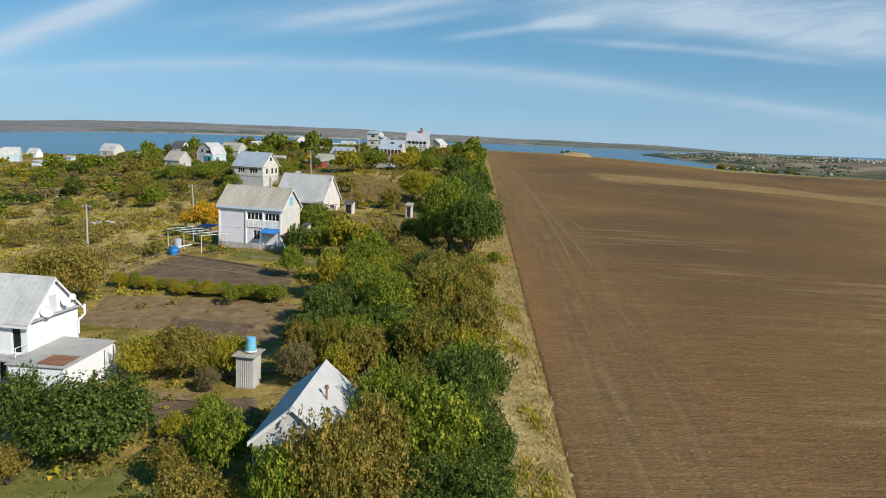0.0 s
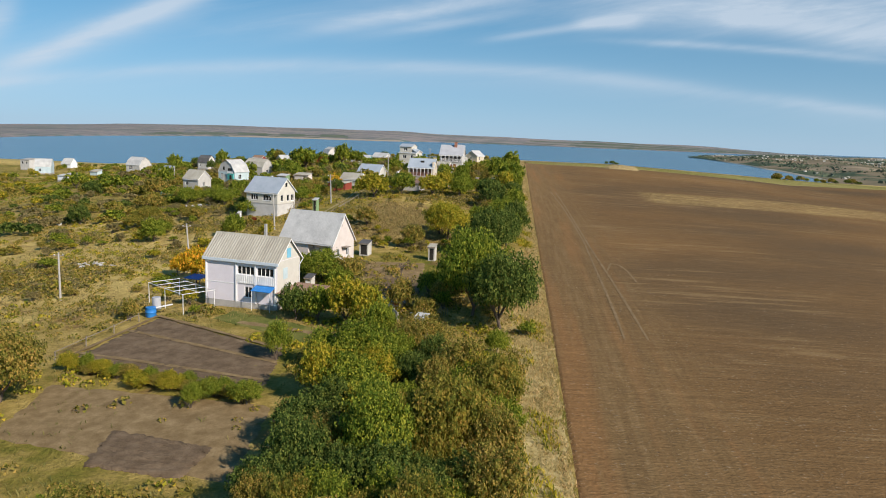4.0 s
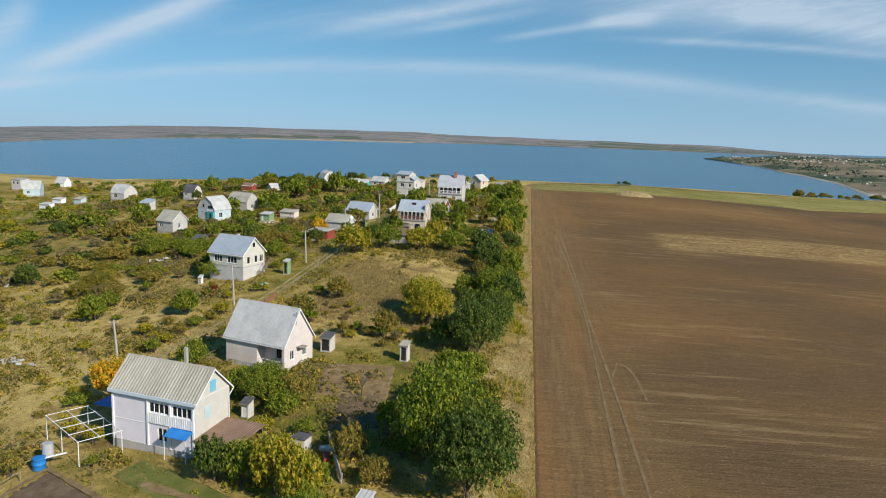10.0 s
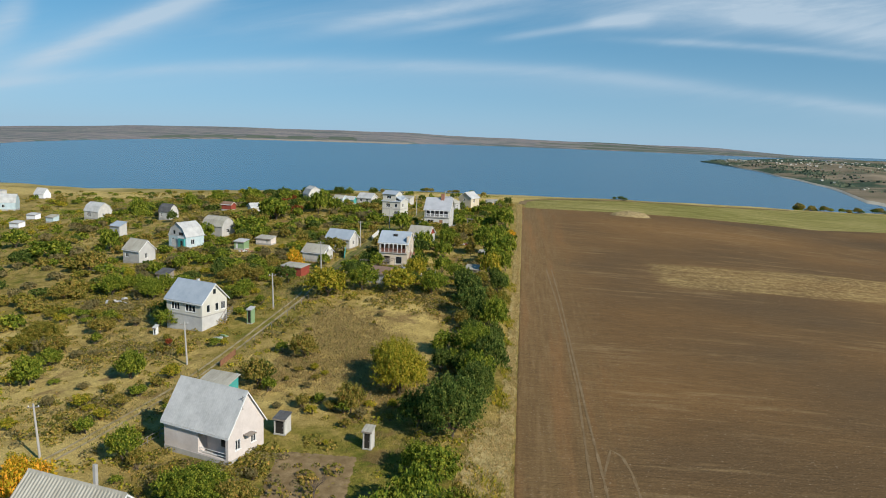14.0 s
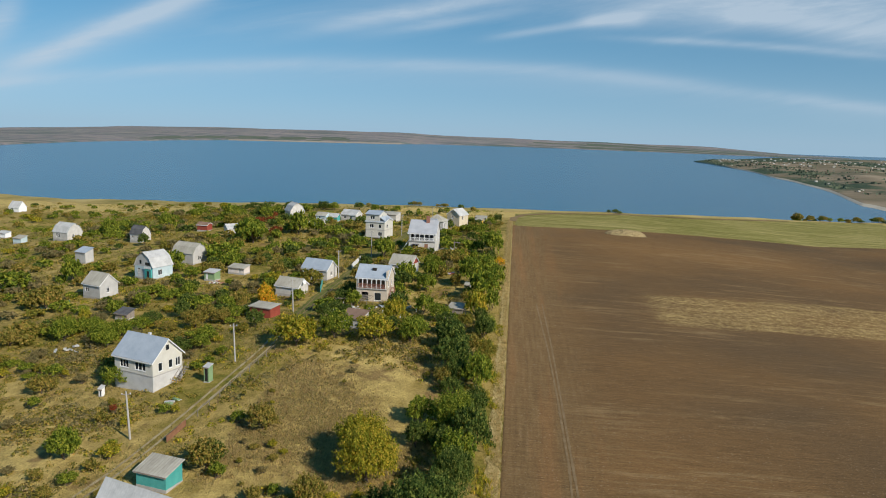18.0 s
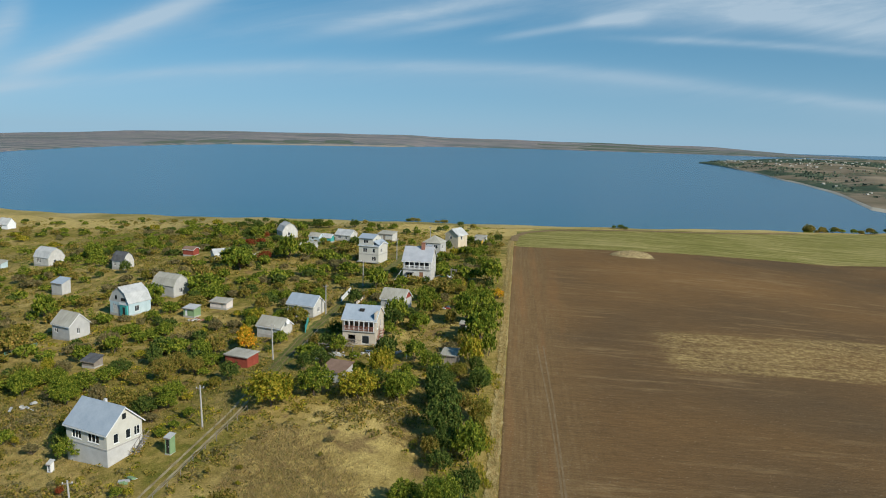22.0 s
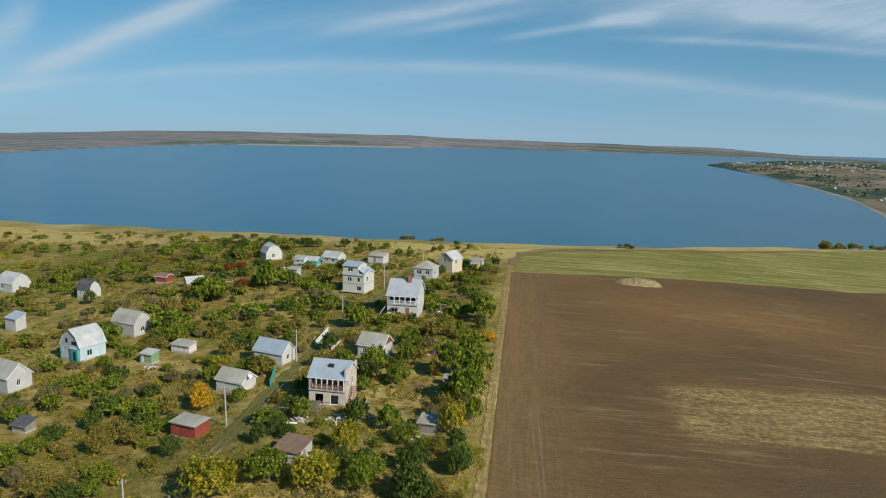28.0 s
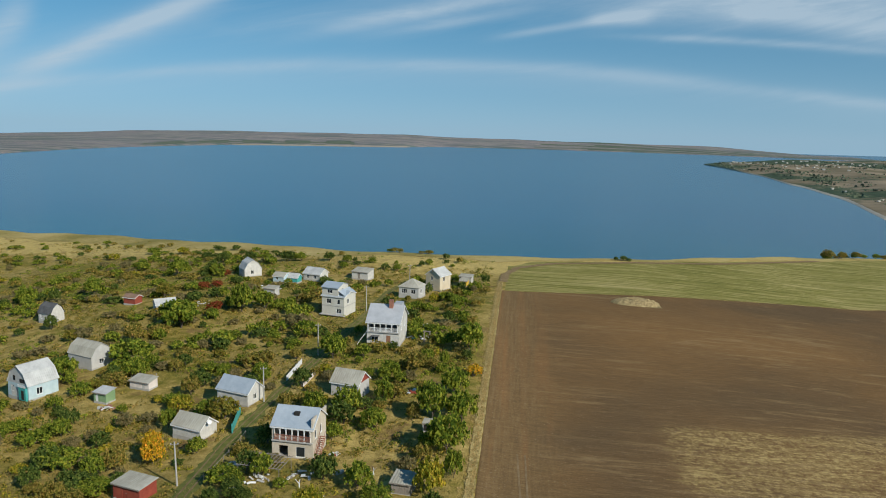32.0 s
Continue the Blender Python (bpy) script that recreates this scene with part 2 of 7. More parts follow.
M["wood"] = material("grey_timber", ((0.21, 0.18, 0.15), (0.32, 0.28, 0.24)), 2.0, 0.9, 0.3, stretch=(4, 4, 0.5))
M["concrete"] = material("concrete", ((0.36, 0.345, 0.32), (0.46, 0.44, 0.41)), 1.0, 0.9, 0.15)
M["brick"] = material("red_brick", ((0.25, 0.11, 0.075), (0.36, 0.17, 0.12)), 2.0, 0.9, 0.3)
M["trim"] = material("white_trim", ((0.70, 0.70, 0.69), (0.78, 0.78, 0.77)), 1.0, 0.6)
M["pale_trim"] = material("pale_blue_trim", ((0.52, 0.60, 0.66), (0.60, 0.67, 0.72)), 1.0, 0.6)
M["hay"] = material("straw", ((0.20, 0.15, 0.075), (0.34, 0.26, 0.13), (0.48, 0.38, 0.20)), 1.6, 0.95, 1.0, gloss=0.05)
M["glass"] = material("window_glass", ((0.012, 0.016, 0.02), (0.03, 0.036, 0.042)), 0.3, 0.06)
# near-black: painted shade of openings; also attic floors, doors, a hatch, boards
M["dark"] = material("near_black", ((0.02, 0.018, 0.016), (0.04, 0.036, 0.03)), 0.5)
M["dish"] = material("grey_dish", ((0.55, 0.55, 0.55), (0.65, 0.65, 0.65)), 1.0, 0.5)


class Paint:
    """Short hand for a node material whose colours follow the place on the ground."""

    def __init__(self, name, rough=0.95):
        self.m = bpy.data.materials.new(name)
        self.m.use_nodes = True
        self.t = self.m.node_tree
        self.b = self.t.nodes["Principled BSDF"]
        self.b.inputs["Roughness"].default_value = rough
        self.b.inputs["Specular IOR Level"].default_value = 0.06
        self.co = self.t.nodes.new("ShaderNodeTexCoord").outputs["Object"]
        s = self.node("ShaderNodeSeparateXYZ", self.co)
        self.x, self.y = s.outputs[0], s.outputs[1]

    def node(self, kind, *values):
        n = self.t.nodes.new(kind)
        for i, v in enumerate(values):
            if isinstance(v, bpy.types.NodeSocket):
                self.t.links.new(v, n.inputs[i])
            elif v is not None:
                n.inputs[i].default_value = v
        return n

    def math(self, op, a, b=0.0, c=0.0, clamp=False):
        n = self.node("ShaderNodeMath", a, b, c)
        n.operation, n.use_clamp = op, clamp
        return n.outputs[0]

    def noise(self, scale, stretch=(1, 1, 1), detail=4, rough=0.55, turn=0.0):
        mp = self.node("ShaderNodeMapping", self.co, None, (0, 0, radians(turn)), stretch)
        n = self.node("ShaderNodeTexNoise", mp.outputs[0])
        n.inputs["Scale"].default_value, n.inputs["Detail"].default_value, n.inputs["Roughness"].default_value = scale, detail, rough
        return n.outputs[0]

    def step(self, v, a, b):
        n = self.node("ShaderNodeMapRange", v, a, b)
        n.interpolation_type = "SMOOTHSTEP"
        return n.outputs[0]

    def ramp(self, v, *stops):
        n = self.node("ShaderNodeValToRGB", v)
        e = n.color_ramp.elements
        while len(e) < len(stops):
            e.new(0.5)
        for k, (p, c) in enumerate(stops):
            e[k].position, e[k].color = p, (*c, 1)
        return n.outputs[0]

    def mix(self, f, a, b):
        n = self.node("ShaderNodeMix", f)
        n.data_type = "RGBA"
        for k, v in ((6, a), (7, b)):
            if isinstance(v, bpy.types.NodeSocket):
                self.t.links.new(v, n.inputs[k])
            else:
                n.inputs[k].default_value = (*v, 1)
        return n.outputs[2]

    def scaled(self, colour, v):
        n = self.node("ShaderNodeHueSaturation", 0.5, 1.0, v, 1.0, colour)
        return n.outputs[0]

    def finish(self, colour, height, strength=0.6, distance=0.12):
        self.t.links.new(colour, self.b.inputs["Base Color"])
        bp = self.t.nodes.new("ShaderNodeBump")
        bp.inputs["Strength"].default_value, bp.inputs["Distance"].default_value = strength, distance
        self.t.links.new(height, bp.inputs["Height"])
        self.t.links.new(bp.outputs[0], self.b.inputs["Normal"])
        return self.m


def field_soil():
    p = Paint("ploughed_soil")
    wide = p.noise(0.012, (1, 1.6, 1), 3)
    streak = p.noise(0.55, (0.09, 1, 1), 7, 0.72, -2)
    thread = p.noise(2.4, (0.14, 1, 1), 5, 0.68, -2)
    soil = p.ramp(wide, (0.36, (0.123, 0.080, 0.041)), (0.5, (0.165, 0.098, 0.043)), (0.64, (0.207, 0.118, 0.048)))
    pale = p.math("MULTIPLY", p.step(streak, 0.49, 0.64), p.step(p.noise(0.05, (0.5, 1, 1), 3), 0.40, 0.62))
    soil = p.mix(p.math("MULTIPLY", pale, 0.6), soil, (0.302, 0.205, 0.100))
    # tractor lines along the edge of the field
    line = p.noise(1.7, (1, 0.03, 1), 5, 0.65)
    wet = p.noise(0.35, (1, 0.02, 1), 3)
    head = p.ramp(line, (0.32, (0.161, 0.100, 0.046)), (0.5, (0.187, 0.118, 0.053)), (0.68, (0.219, 0.142, 0.068)))
    head = p.mix(p.step(wet, 0.45, 0.7), head, (0.231, 0.126, 0.053))
    where = p.math("MULTIPLY_ADD", p.noise(0.35, (0.25, 1, 1), 4), 14.0, p.x)
    soil = p.mix(p.step(where, 24.0, 38.0), head, soil)
    # a strip of standing stubble, frayed at its end
    across = p.math("ABSOLUTE", p.math("SUBTRACT", p.math("SUBTRACT", p.y, 224.0), p.math("MULTIPLY", p.math("SUBTRACT", p.x, 45.0), 0.10)))
    across = p.math("MULTIPLY_ADD", p.noise(0.4, (0.08, 1, 1), 4), 9.0, across)
    along = p.math("MULTIPLY_ADD", p.noise(0.35, (0.3, 1.2, 1), 6, 0.7), 11.0, p.x)
    straw = p.math("MULTIPLY", p.step(across, 19.0, 15.5), p.step(along, 48.5, 53.5))
    fleck = p.noise(1.1, (0.8, 1, 1), 6, 0.8)
    straw = p.math("MULTIPLY", straw, p.step(p.math("MULTIPLY_ADD", p.noise(0.8, (0.06, 1, 1), 4, 0.6), 0.3, p.math("MULTIPLY", fleck, 0.8)), 0.46, 0.66))
    soil = p.mix(straw, soil, p.ramp(thread, (0.35, (0.271, 0.182, 0.069)), (0.65, (0.459, 0.335, 0.141))))
    bit = p.noise(5.0, (0.6, 1, 1), 3, 0.6)
    soil = p.mix(p.math("MULTIPLY", p.step(bit, 0.62, 0.72), 0.6), soil, (0.375, 0.300, 0.208))
    tone = p.math("MULTIPLY_ADD", thread, 0.95, 0.525)
    tone = p.math("MULTIPLY", tone, p.math("MULTIPLY_ADD", p.noise(3.5, (1, 1, 1), 5, 0.75), 1.1, 0.45))
    return p.finish(p.scaled(soil, tone), p.math("ADD", thread, bit), 0.9, 0.12)


def rough_ground():
    p = Paint("meadow")
    broad = p.noise(0.028, (1, 1, 1), 4, 0.6)
    clump = p.noise(0.33, (1, 1, 1), 6, 0.68)
    fine = p.noise(2.8, (1, 1, 1), 5, 0.7)
    v = p.math("ADD", p.math("MULTIPLY_ADD", broad, 0.55, p.math("MULTIPLY", clump, 0.55)), -0.05)
    # dry open meadow by the lane, and the dry brow of the bluff
    qx = p.math("DIVIDE", p.math("ADD", p.x, 13.0), 15.0)
    qy = p.math("DIVIDE", p.math("SUBTRACT", p.y, 153.0), 24.0)
    far = p.math("ADD", p.math("MULTIPLY", qx, qx), p.math("MULTIPLY", qy, qy))
    dry = p.math("MULTIPLY", p.step(far, 1.4, 0.4), 0.13)
    brow = p.math("MULTIPLY", p.step(p.math("MULTIPLY_ADD", p.x, 0.33, p.y), 350.0, 386.0), 0.32)
    qx = p.math("DIVIDE", p.math("ADD", p.x, 62.0), 33.0)
    qy = p.math("DIVIDE", p.math("SUBTRACT", p.y, 134.0), 46.0)
    far = p.math("ADD", p.math("MULTIPLY", qx, qx), p.math("MULTIPLY", qy, qy))
    waste = p.math("MULTIPLY", p.step(far, 1.6, 0.3), 0.16)
    qx = p.math("DIVIDE", p.math("ADD", p.x, 8.0), 16.0)
    qy = p.math("DIVIDE", p.math("SUBTRACT", p.y, 113.0), 16.0)
    far = p.math("ADD", p.math("MULTIPLY", qx, qx), p.math("MULTIPLY", qy, qy))
    waste = p.math("MULTIPLY_ADD", p.step(far, 1.4, 0.5), -0.09, waste)
    garden = p.math("MULTIPLY", p.math("SUBTRACT", p.step(p.y, 172.0, 200.0), p.step(p.y, 350.0, 378.0)), 0.0)
    v = p.math("ADD", p.math("ADD", v, garden), p.math("ADD", dry, p.math("ADD", brow, waste)))
    c = p.ramp(v, (0.34, (0.135, 0.143, 0.023)), (0.43, (0.226, 0.189, 0.039)), (0.50, (0.311, 0.233, 0.067)), (0.57, (0.389, 0.284, 0.092)), (0.70, (0.518, 0.387, 0.136)))
    c = p.mix(p.math("MULTIPLY", p.step(p.noise(0.16, (1, 1, 1), 5, 0.65), 0.56, 0.68), 0.75), c, (0.197, 0.122, 0.055))
    tone = p.math("MULTIPLY", p.math("MULTIPLY_ADD", fine, 1.2, 0.4), p.math("MULTIPLY_ADD", clump, 0.7, 0.65))
    return p.finish(p.scaled(c, tone), p.math("ADD", fine, clump), 1.0, 0.25)


def sown_soil():
    p = Paint("sown_strip")
    row = p.math("MULTIPLY_ADD", p.noise(0.8, (0.012, 1, 1), 6, 0.78, -8), 2.2, -0.60)
    fine = p.noise(2.0, (0.1, 1, 1), 5, 0.65)
    patchy = p.noise(0.02, (1, 1, 1), 4)
    c = p.ramp(p.math("MULTIPLY_ADD", patchy, 0.3, p.math("MULTIPLY", row, 0.82)), (0.36, (0.130, 0.128, 0.030)), (0.50, (0.205, 0.190, 0.048)), (0.62, (0.285, 0.245, 0.080)), (0.78, (0.44, 0.36, 0.155)))
    return p.finish(p.scaled(c, p.math("MULTIPLY_ADD", fine, 1.2, 0.4)), fine, 0.7, 0.12)


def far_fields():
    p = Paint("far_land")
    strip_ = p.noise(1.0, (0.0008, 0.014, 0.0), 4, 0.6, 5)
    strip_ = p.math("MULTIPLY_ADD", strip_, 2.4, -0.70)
    # grey-violet stops put the haze of distance into the land's colour
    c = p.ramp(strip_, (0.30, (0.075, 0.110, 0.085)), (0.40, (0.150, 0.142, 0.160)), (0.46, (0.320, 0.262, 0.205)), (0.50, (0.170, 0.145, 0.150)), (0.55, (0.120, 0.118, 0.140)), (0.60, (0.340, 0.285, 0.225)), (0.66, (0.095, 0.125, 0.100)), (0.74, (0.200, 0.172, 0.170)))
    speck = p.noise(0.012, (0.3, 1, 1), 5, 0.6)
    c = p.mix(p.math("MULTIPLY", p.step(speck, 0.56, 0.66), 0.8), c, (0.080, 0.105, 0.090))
    # thin grey-violet veil over all strips, also painted haze
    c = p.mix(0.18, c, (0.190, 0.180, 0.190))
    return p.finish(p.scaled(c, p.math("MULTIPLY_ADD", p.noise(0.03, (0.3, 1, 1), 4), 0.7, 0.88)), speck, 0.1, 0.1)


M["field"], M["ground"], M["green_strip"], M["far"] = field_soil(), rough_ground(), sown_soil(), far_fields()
M["shore_wood"] = material("shore_wood", ((0.060, 0.085, 0.055), (0.10, 0.125, 0.08), (0.17, 0.17, 0.12)), 0.01, 0.95, fine=0.05)


def spit_soil():
    p = Paint("spit_land")
    land_ = p.ramp(p.noise(0.006, (0.6, 0.5, 1), 6, 0.65), (0.36, (0.130, 0.120, 0.070)), (0.48, (0.215, 0.172, 0.112)), (0.56, (0.270, 0.215, 0.145)), (0.66, (0.36, 0.295, 0.20)))
    wood = p.step(p.math("MULTIPLY_ADD", p.noise(0.02, (1, 1, 1), 5, 0.7), 0.45, p.noise(0.0035, (0.8, 0.45, 1), 3)), 0.70, 0.78)
    c = p.mix(wood, land_, p.ramp(p.noise(0.05, (1, 1, 1), 4, 0.7), (0.35, (0.040, 0.066, 0.040)), (0.65, (0.090, 0.118, 0.072))))
    return p.finish(c, p.noise(0.05, (1, 1, 1), 4), 0.4, 2.0)


M["near_far"] = spit_soil()
# water: ripples, sky mirrored
def lake_water():
    p = Paint("lake_water", 0.22)
    off = p.math("MULTIPLY_ADD", p.noise(0.004, (1, 1, 1), 3), 300.0, p.y)
    deep_ = p.ramp(p.noise(0.004, (0.35, 1, 1), 4), (0.35, (0.010, 0.068, 0.120)), (0.65, (0.017, 0.084, 0.136)))
    c = p.mix(p.step(off, 480.0, 1150.0), (0.026, 0.118, 0.128), deep_)
    p.b.inputs["Specular IOR Level"].default_value = 0.5
    return p.finish(c, p.noise(0.5, (0.35, 1, 1), 5), 0.35, 0.1)


M["water"] = lake_water()


# ---- terrain ----
EDGE, WATER = 12.5, -27.0
LIP_X = (-900, -280, -190, -101, -42, 10, 61, 186, 320, 900)
LIP_Y, LIP_Z = (660, 517, 483, 432, 401, 397, 411, 496, 560, 640), (-12, -4.6, 0.6, 7.8, 12.6, 12.8, 12.3, 3.8, -2, -8)


def smooth(a, b, v):
    s = np.clip((v - a) / (b - a), 0, 1)
    return s * s * (3 - 2 * s)


def land(x, y):
    """Height of the ground: a plateau that climbs gently, then sinks to the lip of a bluff over the lake."""
    x, y = np.asarray(x, float), np.asarray(y, float)
    u, v = np.clip((x - 10) / 100, -2.1, 1.2), np.clip(y, -150, 305) / 100
    bump = np.exp(-(((x - 10) / 100 + 0.3) / 0.2) ** 2 / 2 - ((v - 2.3) / 0.45) ** 2 / 2)
    z = 0.913 + 3.13 * u + 4.197 * v - 4.304 * u * u - 0.969 * u * v + 0.242 * v * v + 4.638 * bump
    z = z - 1.9 * smooth(80, 250, y) * smooth(-10, 20, x)
    lip = np.interp(x, LIP_X, LIP_Y)
    s = np.clip((y - 305) / (lip - 305), 0, 1)
    z = z * (1 - s) + np.interp(x, LIP_X, LIP_Z) * s
    z = z - 4.3 * smooth(180, 222, y) * (1 - smooth(345, 392, y)) * smooth(-82, -24, x) * (1 - smooth(-9, 12, x))
    edge = lip + 1.5 + 1.5 * np.sin(x / 7.0) + 2.5 * np.sin(x / 19.0 + 1)
    drop = smooth(0, 48, y - edge)
    return z * (1 - drop) + (WATER - 6) * drop


def h(x, y):
    return float(land(x, y))


def link_mesh(name, verts, faces, mat, parent=None, label="", flat=True):
    me = bpy.data.meshes.new(name)
    me.from_pydata(verts if isinstance(verts, list) else verts.tolist(), [], faces if isinstance(faces, list) else faces.tolist())
    me.materials.append(mat)
    if not flat:
        me.polygons.foreach_set("use_smooth", [True] * len(me.polygons))
    ob = new(name, me)
    if parent:
        ob.parent = parent
    if label:
        ob["label"] = label
    return ob


def part(name, bm, mat, parent=None, label="", smooth_faces=False):
    me = bpy.data.meshes.new(name)
    bmesh.ops.recalc_face_normals(bm, faces=bm.faces)
    bm.to_mesh(me)
    bm.free()
    me.materials.append(mat)
    if smooth_faces:
        me.polygons.foreach_set("use_smooth", [True] * len(me.polygons))
    ob = new(name, me)
    if parent:
        ob.parent = parent
    if label:
        ob["label"] = label
    return ob


def thing(name, x, y, yaw, label, category, z=None, group=""):
    ob = new(name)
    ob.matrix_world = pose(x, y, h(x, y) if z is None else z, 0, 0, yaw)
    return tagged(ob, label, category, group)


def sheet(name, xs, ys, mat, lift=0.0, relief=None, smooth_faces=True, skew=0.0, start=0.0, ragged=0.0):
    """A sheet laid on the land; skew: how far its rows climb along x; ragged: how uneven its start in x is."""
    X, Y = np.meshgrid(xs, ys)
    X = X.astype(float)
    if ragged:
        ends = np.random.default_rng(5).normal(0, 1, len(ys))
        ends = np.convolve(ends, np.ones(3) / 2, "same") * ragged
        X[:, 0] += ends
        X[:, 1] += ends * 0.4
    Y = Y + skew * (X - start)
    Z = land(X, Y) + lift
    if relief is not None:
        Z = Z + relief(X, Y)
    n, m = X.shape
    verts = np.stack([X, Y, Z], -1).reshape(-1, 3)
    i = (np.arange(n - 1)[:, None] * m + np.arange(m - 1)).ravel()
    faces = np.stack([i, i + 1, i + 1 + m, i + m], -1)
    return tagged(link_mesh(name, verts, faces, mat, flat=not smooth_faces), kind="structure")


xs = np.concatenate([np.linspace(-2500, -320, 14), np.linspace(-300, 200, 126), np.linspace(220, 2500, 14)])
ys = np.concatenate([np.linspace(-1500, -60, 10), np.linspace(-50, 380, 108), np.linspace(382, 600, 74), np.linspace(620, 900, 6)])
ground = tagged(sheet("ground", xs, ys, M["ground"]), "dry autumn meadow and garden ground on a gentle rise", "ground")
rng = np.random.default_rng(7)
clod = lambda X, Y: rng.normal(0, 0.012, X.shape) - np.where(X < EDGE + 0.12, 0.11, 0)


def field_end(x):
    return 331 + 0.14 * (x - 15) + 0.0006 * (x - 15) ** 2


def sown_end(x):
    return np.interp(x, LIP_X, LIP_Y) - 7 - 12 * np.exp(-((x - 15) / 5.0) ** 2)


def between(name, xs, start, stop, rows_, mat, lift, relief=None):
    """A sheet on the land between two lines across the field."""
    s = np.linspace(0, 1, rows_)[:, None]
    X = np.repeat(np.asarray(xs, float)[None], rows_, 0)
    Y = start(X) * (1 - s) + stop(X) * s
    Z = land(X, Y) + lift + (relief(X, Y) if relief else 0)
    n, m = X.shape
    i = (np.arange(n - 1)[:, None] * m + np.arange(m - 1)).ravel()
    faces = np.stack([i, i + 1, i + 1 + m, i + m], -1)
    return tagged(link_mesh(name, np.stack([X, Y, Z], -1).reshape(-1, 3), faces, mat, flat=False), kind="structure")


xs_ = np.concatenate([np.linspace(EDGE, 26, 60), np.linspace(26.5, 120, 120), np.linspace(122, 420, 60)])
field = tagged(between("ploughed_field", xs_, lambda X: X * 0 - 120, field_end, 240, M["field"], 0.08, clod), "wide brown ploughed field with tractor lines and a strip of stubble", "field")
sown = tagged(between("sown_strip", np.concatenate([np.linspace(EDGE + 1, 40, 20), np.linspace(42, 420, 90)]), lambda X: field_end(X) + 0.5, sown_end, 40, M["green_strip"], 0.07, lambda X, Y: rng.normal(0, 0.02, X.shape)), "green and straw striped sown strip before the bluff", "field")
slope = tagged(between("bluff_slope", np.linspace(-420, 420, 280), lambda X: np.interp(X, LIP_X, LIP_Y) - 6 - 16 * smooth(-20, -70, X) - 2 * np.sin(X / 5) - 2 * np.sin(X / 13 + 1), lambda X: np.interp(X, LIP_X, LIP_Y) + 55, 40, M["bluff"], 0.13), "golden dry grass on the bluff above the lake", "ground")

water = tagged(link_mesh("lake", [(-6000, 300, WATER), (6000, 300, WATER), (6000, 5200, WATER), (-6000, 5200, WATER)], [(0, 1, 2, 3)], M["water"]), "wide calm blue lake with fine ripples", "water", kind="structure")

# far shore: hills round the lake, and a low spit with a beach in front of them
AZ = (-75, -60, -38, -30, -22, -14, -9, -7, -3, 3, 9, 14, 20, 30, 40, 60, 80)
SHORE = (1200, 1500, 2150, 2950, 3650, 3800, 3900, 4200, 4280, 4280, 4250, 4200, 4100, 3900, 3600, 3000, 3000)
TOP = (-22, -22, -19, 6, 52, 84, 98, 98, 94, 71, 36, 4, -24, -32, -32, -27, -27)
BACK = (4880, 4880, 4880, 5400, 6400, 7000, 7000, 7000, 7000, 7000, 6400, 5400, 4880, 4880, 4880, 4880, 4880)
SPIT_AZ = (13.2, 13.8, 15.3, 19, 21.8, 23.5, 24.7, 30, 40, 60, 80)
SPIT_NEAR = (2680, 2540, 2280, 1670, 1370, 1160, 1020, 840, 760, 760, 900)
SPIT_FAR = (2700, 2760, 3000, 3500, 3800, 3900, 3950, 3900, 3600, 3000, 3000)
SPIT_TOP = (0.6, 3, 7, 11, 12, 12, 12, 12, 12, 12, 12)


def polar_land(name, azs, near, far, steps, height, mat, label, woods=None):
    RR = near[:, None] + (far - near)[:, None] * steps
    A2 = np.radians(azs)[:, None]
    ZZ = height(RR, azs[:, None], steps)
    n, m = RR.shape
    verts = np.stack([12 + RR * np.sin(A2), 80 + RR * np.cos(A2), ZZ], -1).reshape(-1, 3)
    i = (np.arange(n - 1)[:, None] * m + np.arange(m - 1)).ravel()
    faces = np.stack([i, i + m, i + m + 1, i + 1], -1)
    ob = tagged(link_mesh(name, verts, faces, mat, flat=False), label, "hills", kind="structure")
    ob.data.materials.append(M["beach"] if name == "spit" else M["far_sand"])
    ob.data.materials.append(M["shore_wood"])

    def kind_of(k):
        a, s = azs[k // (m - 1)], k % (m - 1)
        if s < 1:
            return 1 if name == "spit" or -22 < a < -9 else 0
        if woods and a > 3 + 2.2 * math.sin(s * 2.3):
            return 2 if s in (1, 2, 3, 5, 6, 8) else 0
        return 2 if woods and woods[0] < a < woods[1] and s in ((2, 3, 4) if math.sin(a * 2.1) > -0.5 else (1, 3)) else 0

    ob.data.polygons.foreach_set("material_index", [kind_of(k) for k in range(len(ob.data.polygons))])
    return ob


azs = np.concatenate([np.linspace(-75, -40, 30), np.linspace(-39.5, 31, 300), np.linspace(32, 80, 30)])
steps = np.array([0, 0.012, 0.03, 0.05, 0.08, 0.12, 0.17, 0.23, 0.3, 0.38, 0.47, 0.57, 0.68, 0.8, 0.9, 1.0])
near = np.interp(azs, AZ, SHORE) * (1 + 0.004 * np.sin(azs * 1.9) + 0.002 * np.sin(azs * 4.3 + 1))
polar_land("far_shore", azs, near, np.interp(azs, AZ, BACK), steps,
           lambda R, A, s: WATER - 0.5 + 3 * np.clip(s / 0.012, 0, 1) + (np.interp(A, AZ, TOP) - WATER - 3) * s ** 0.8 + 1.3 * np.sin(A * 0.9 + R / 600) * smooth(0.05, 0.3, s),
           M["far"], "distant grey-brown hills across the lake, haze in their colour", (-28, -13))
azs = np.concatenate([np.linspace(13.2, 31, 150), np.linspace(31.5, 80, 40)])
near = np.interp(azs, SPIT_AZ, SPIT_NEAR) * (1 + 0.006 * np.sin(azs * 2.3))


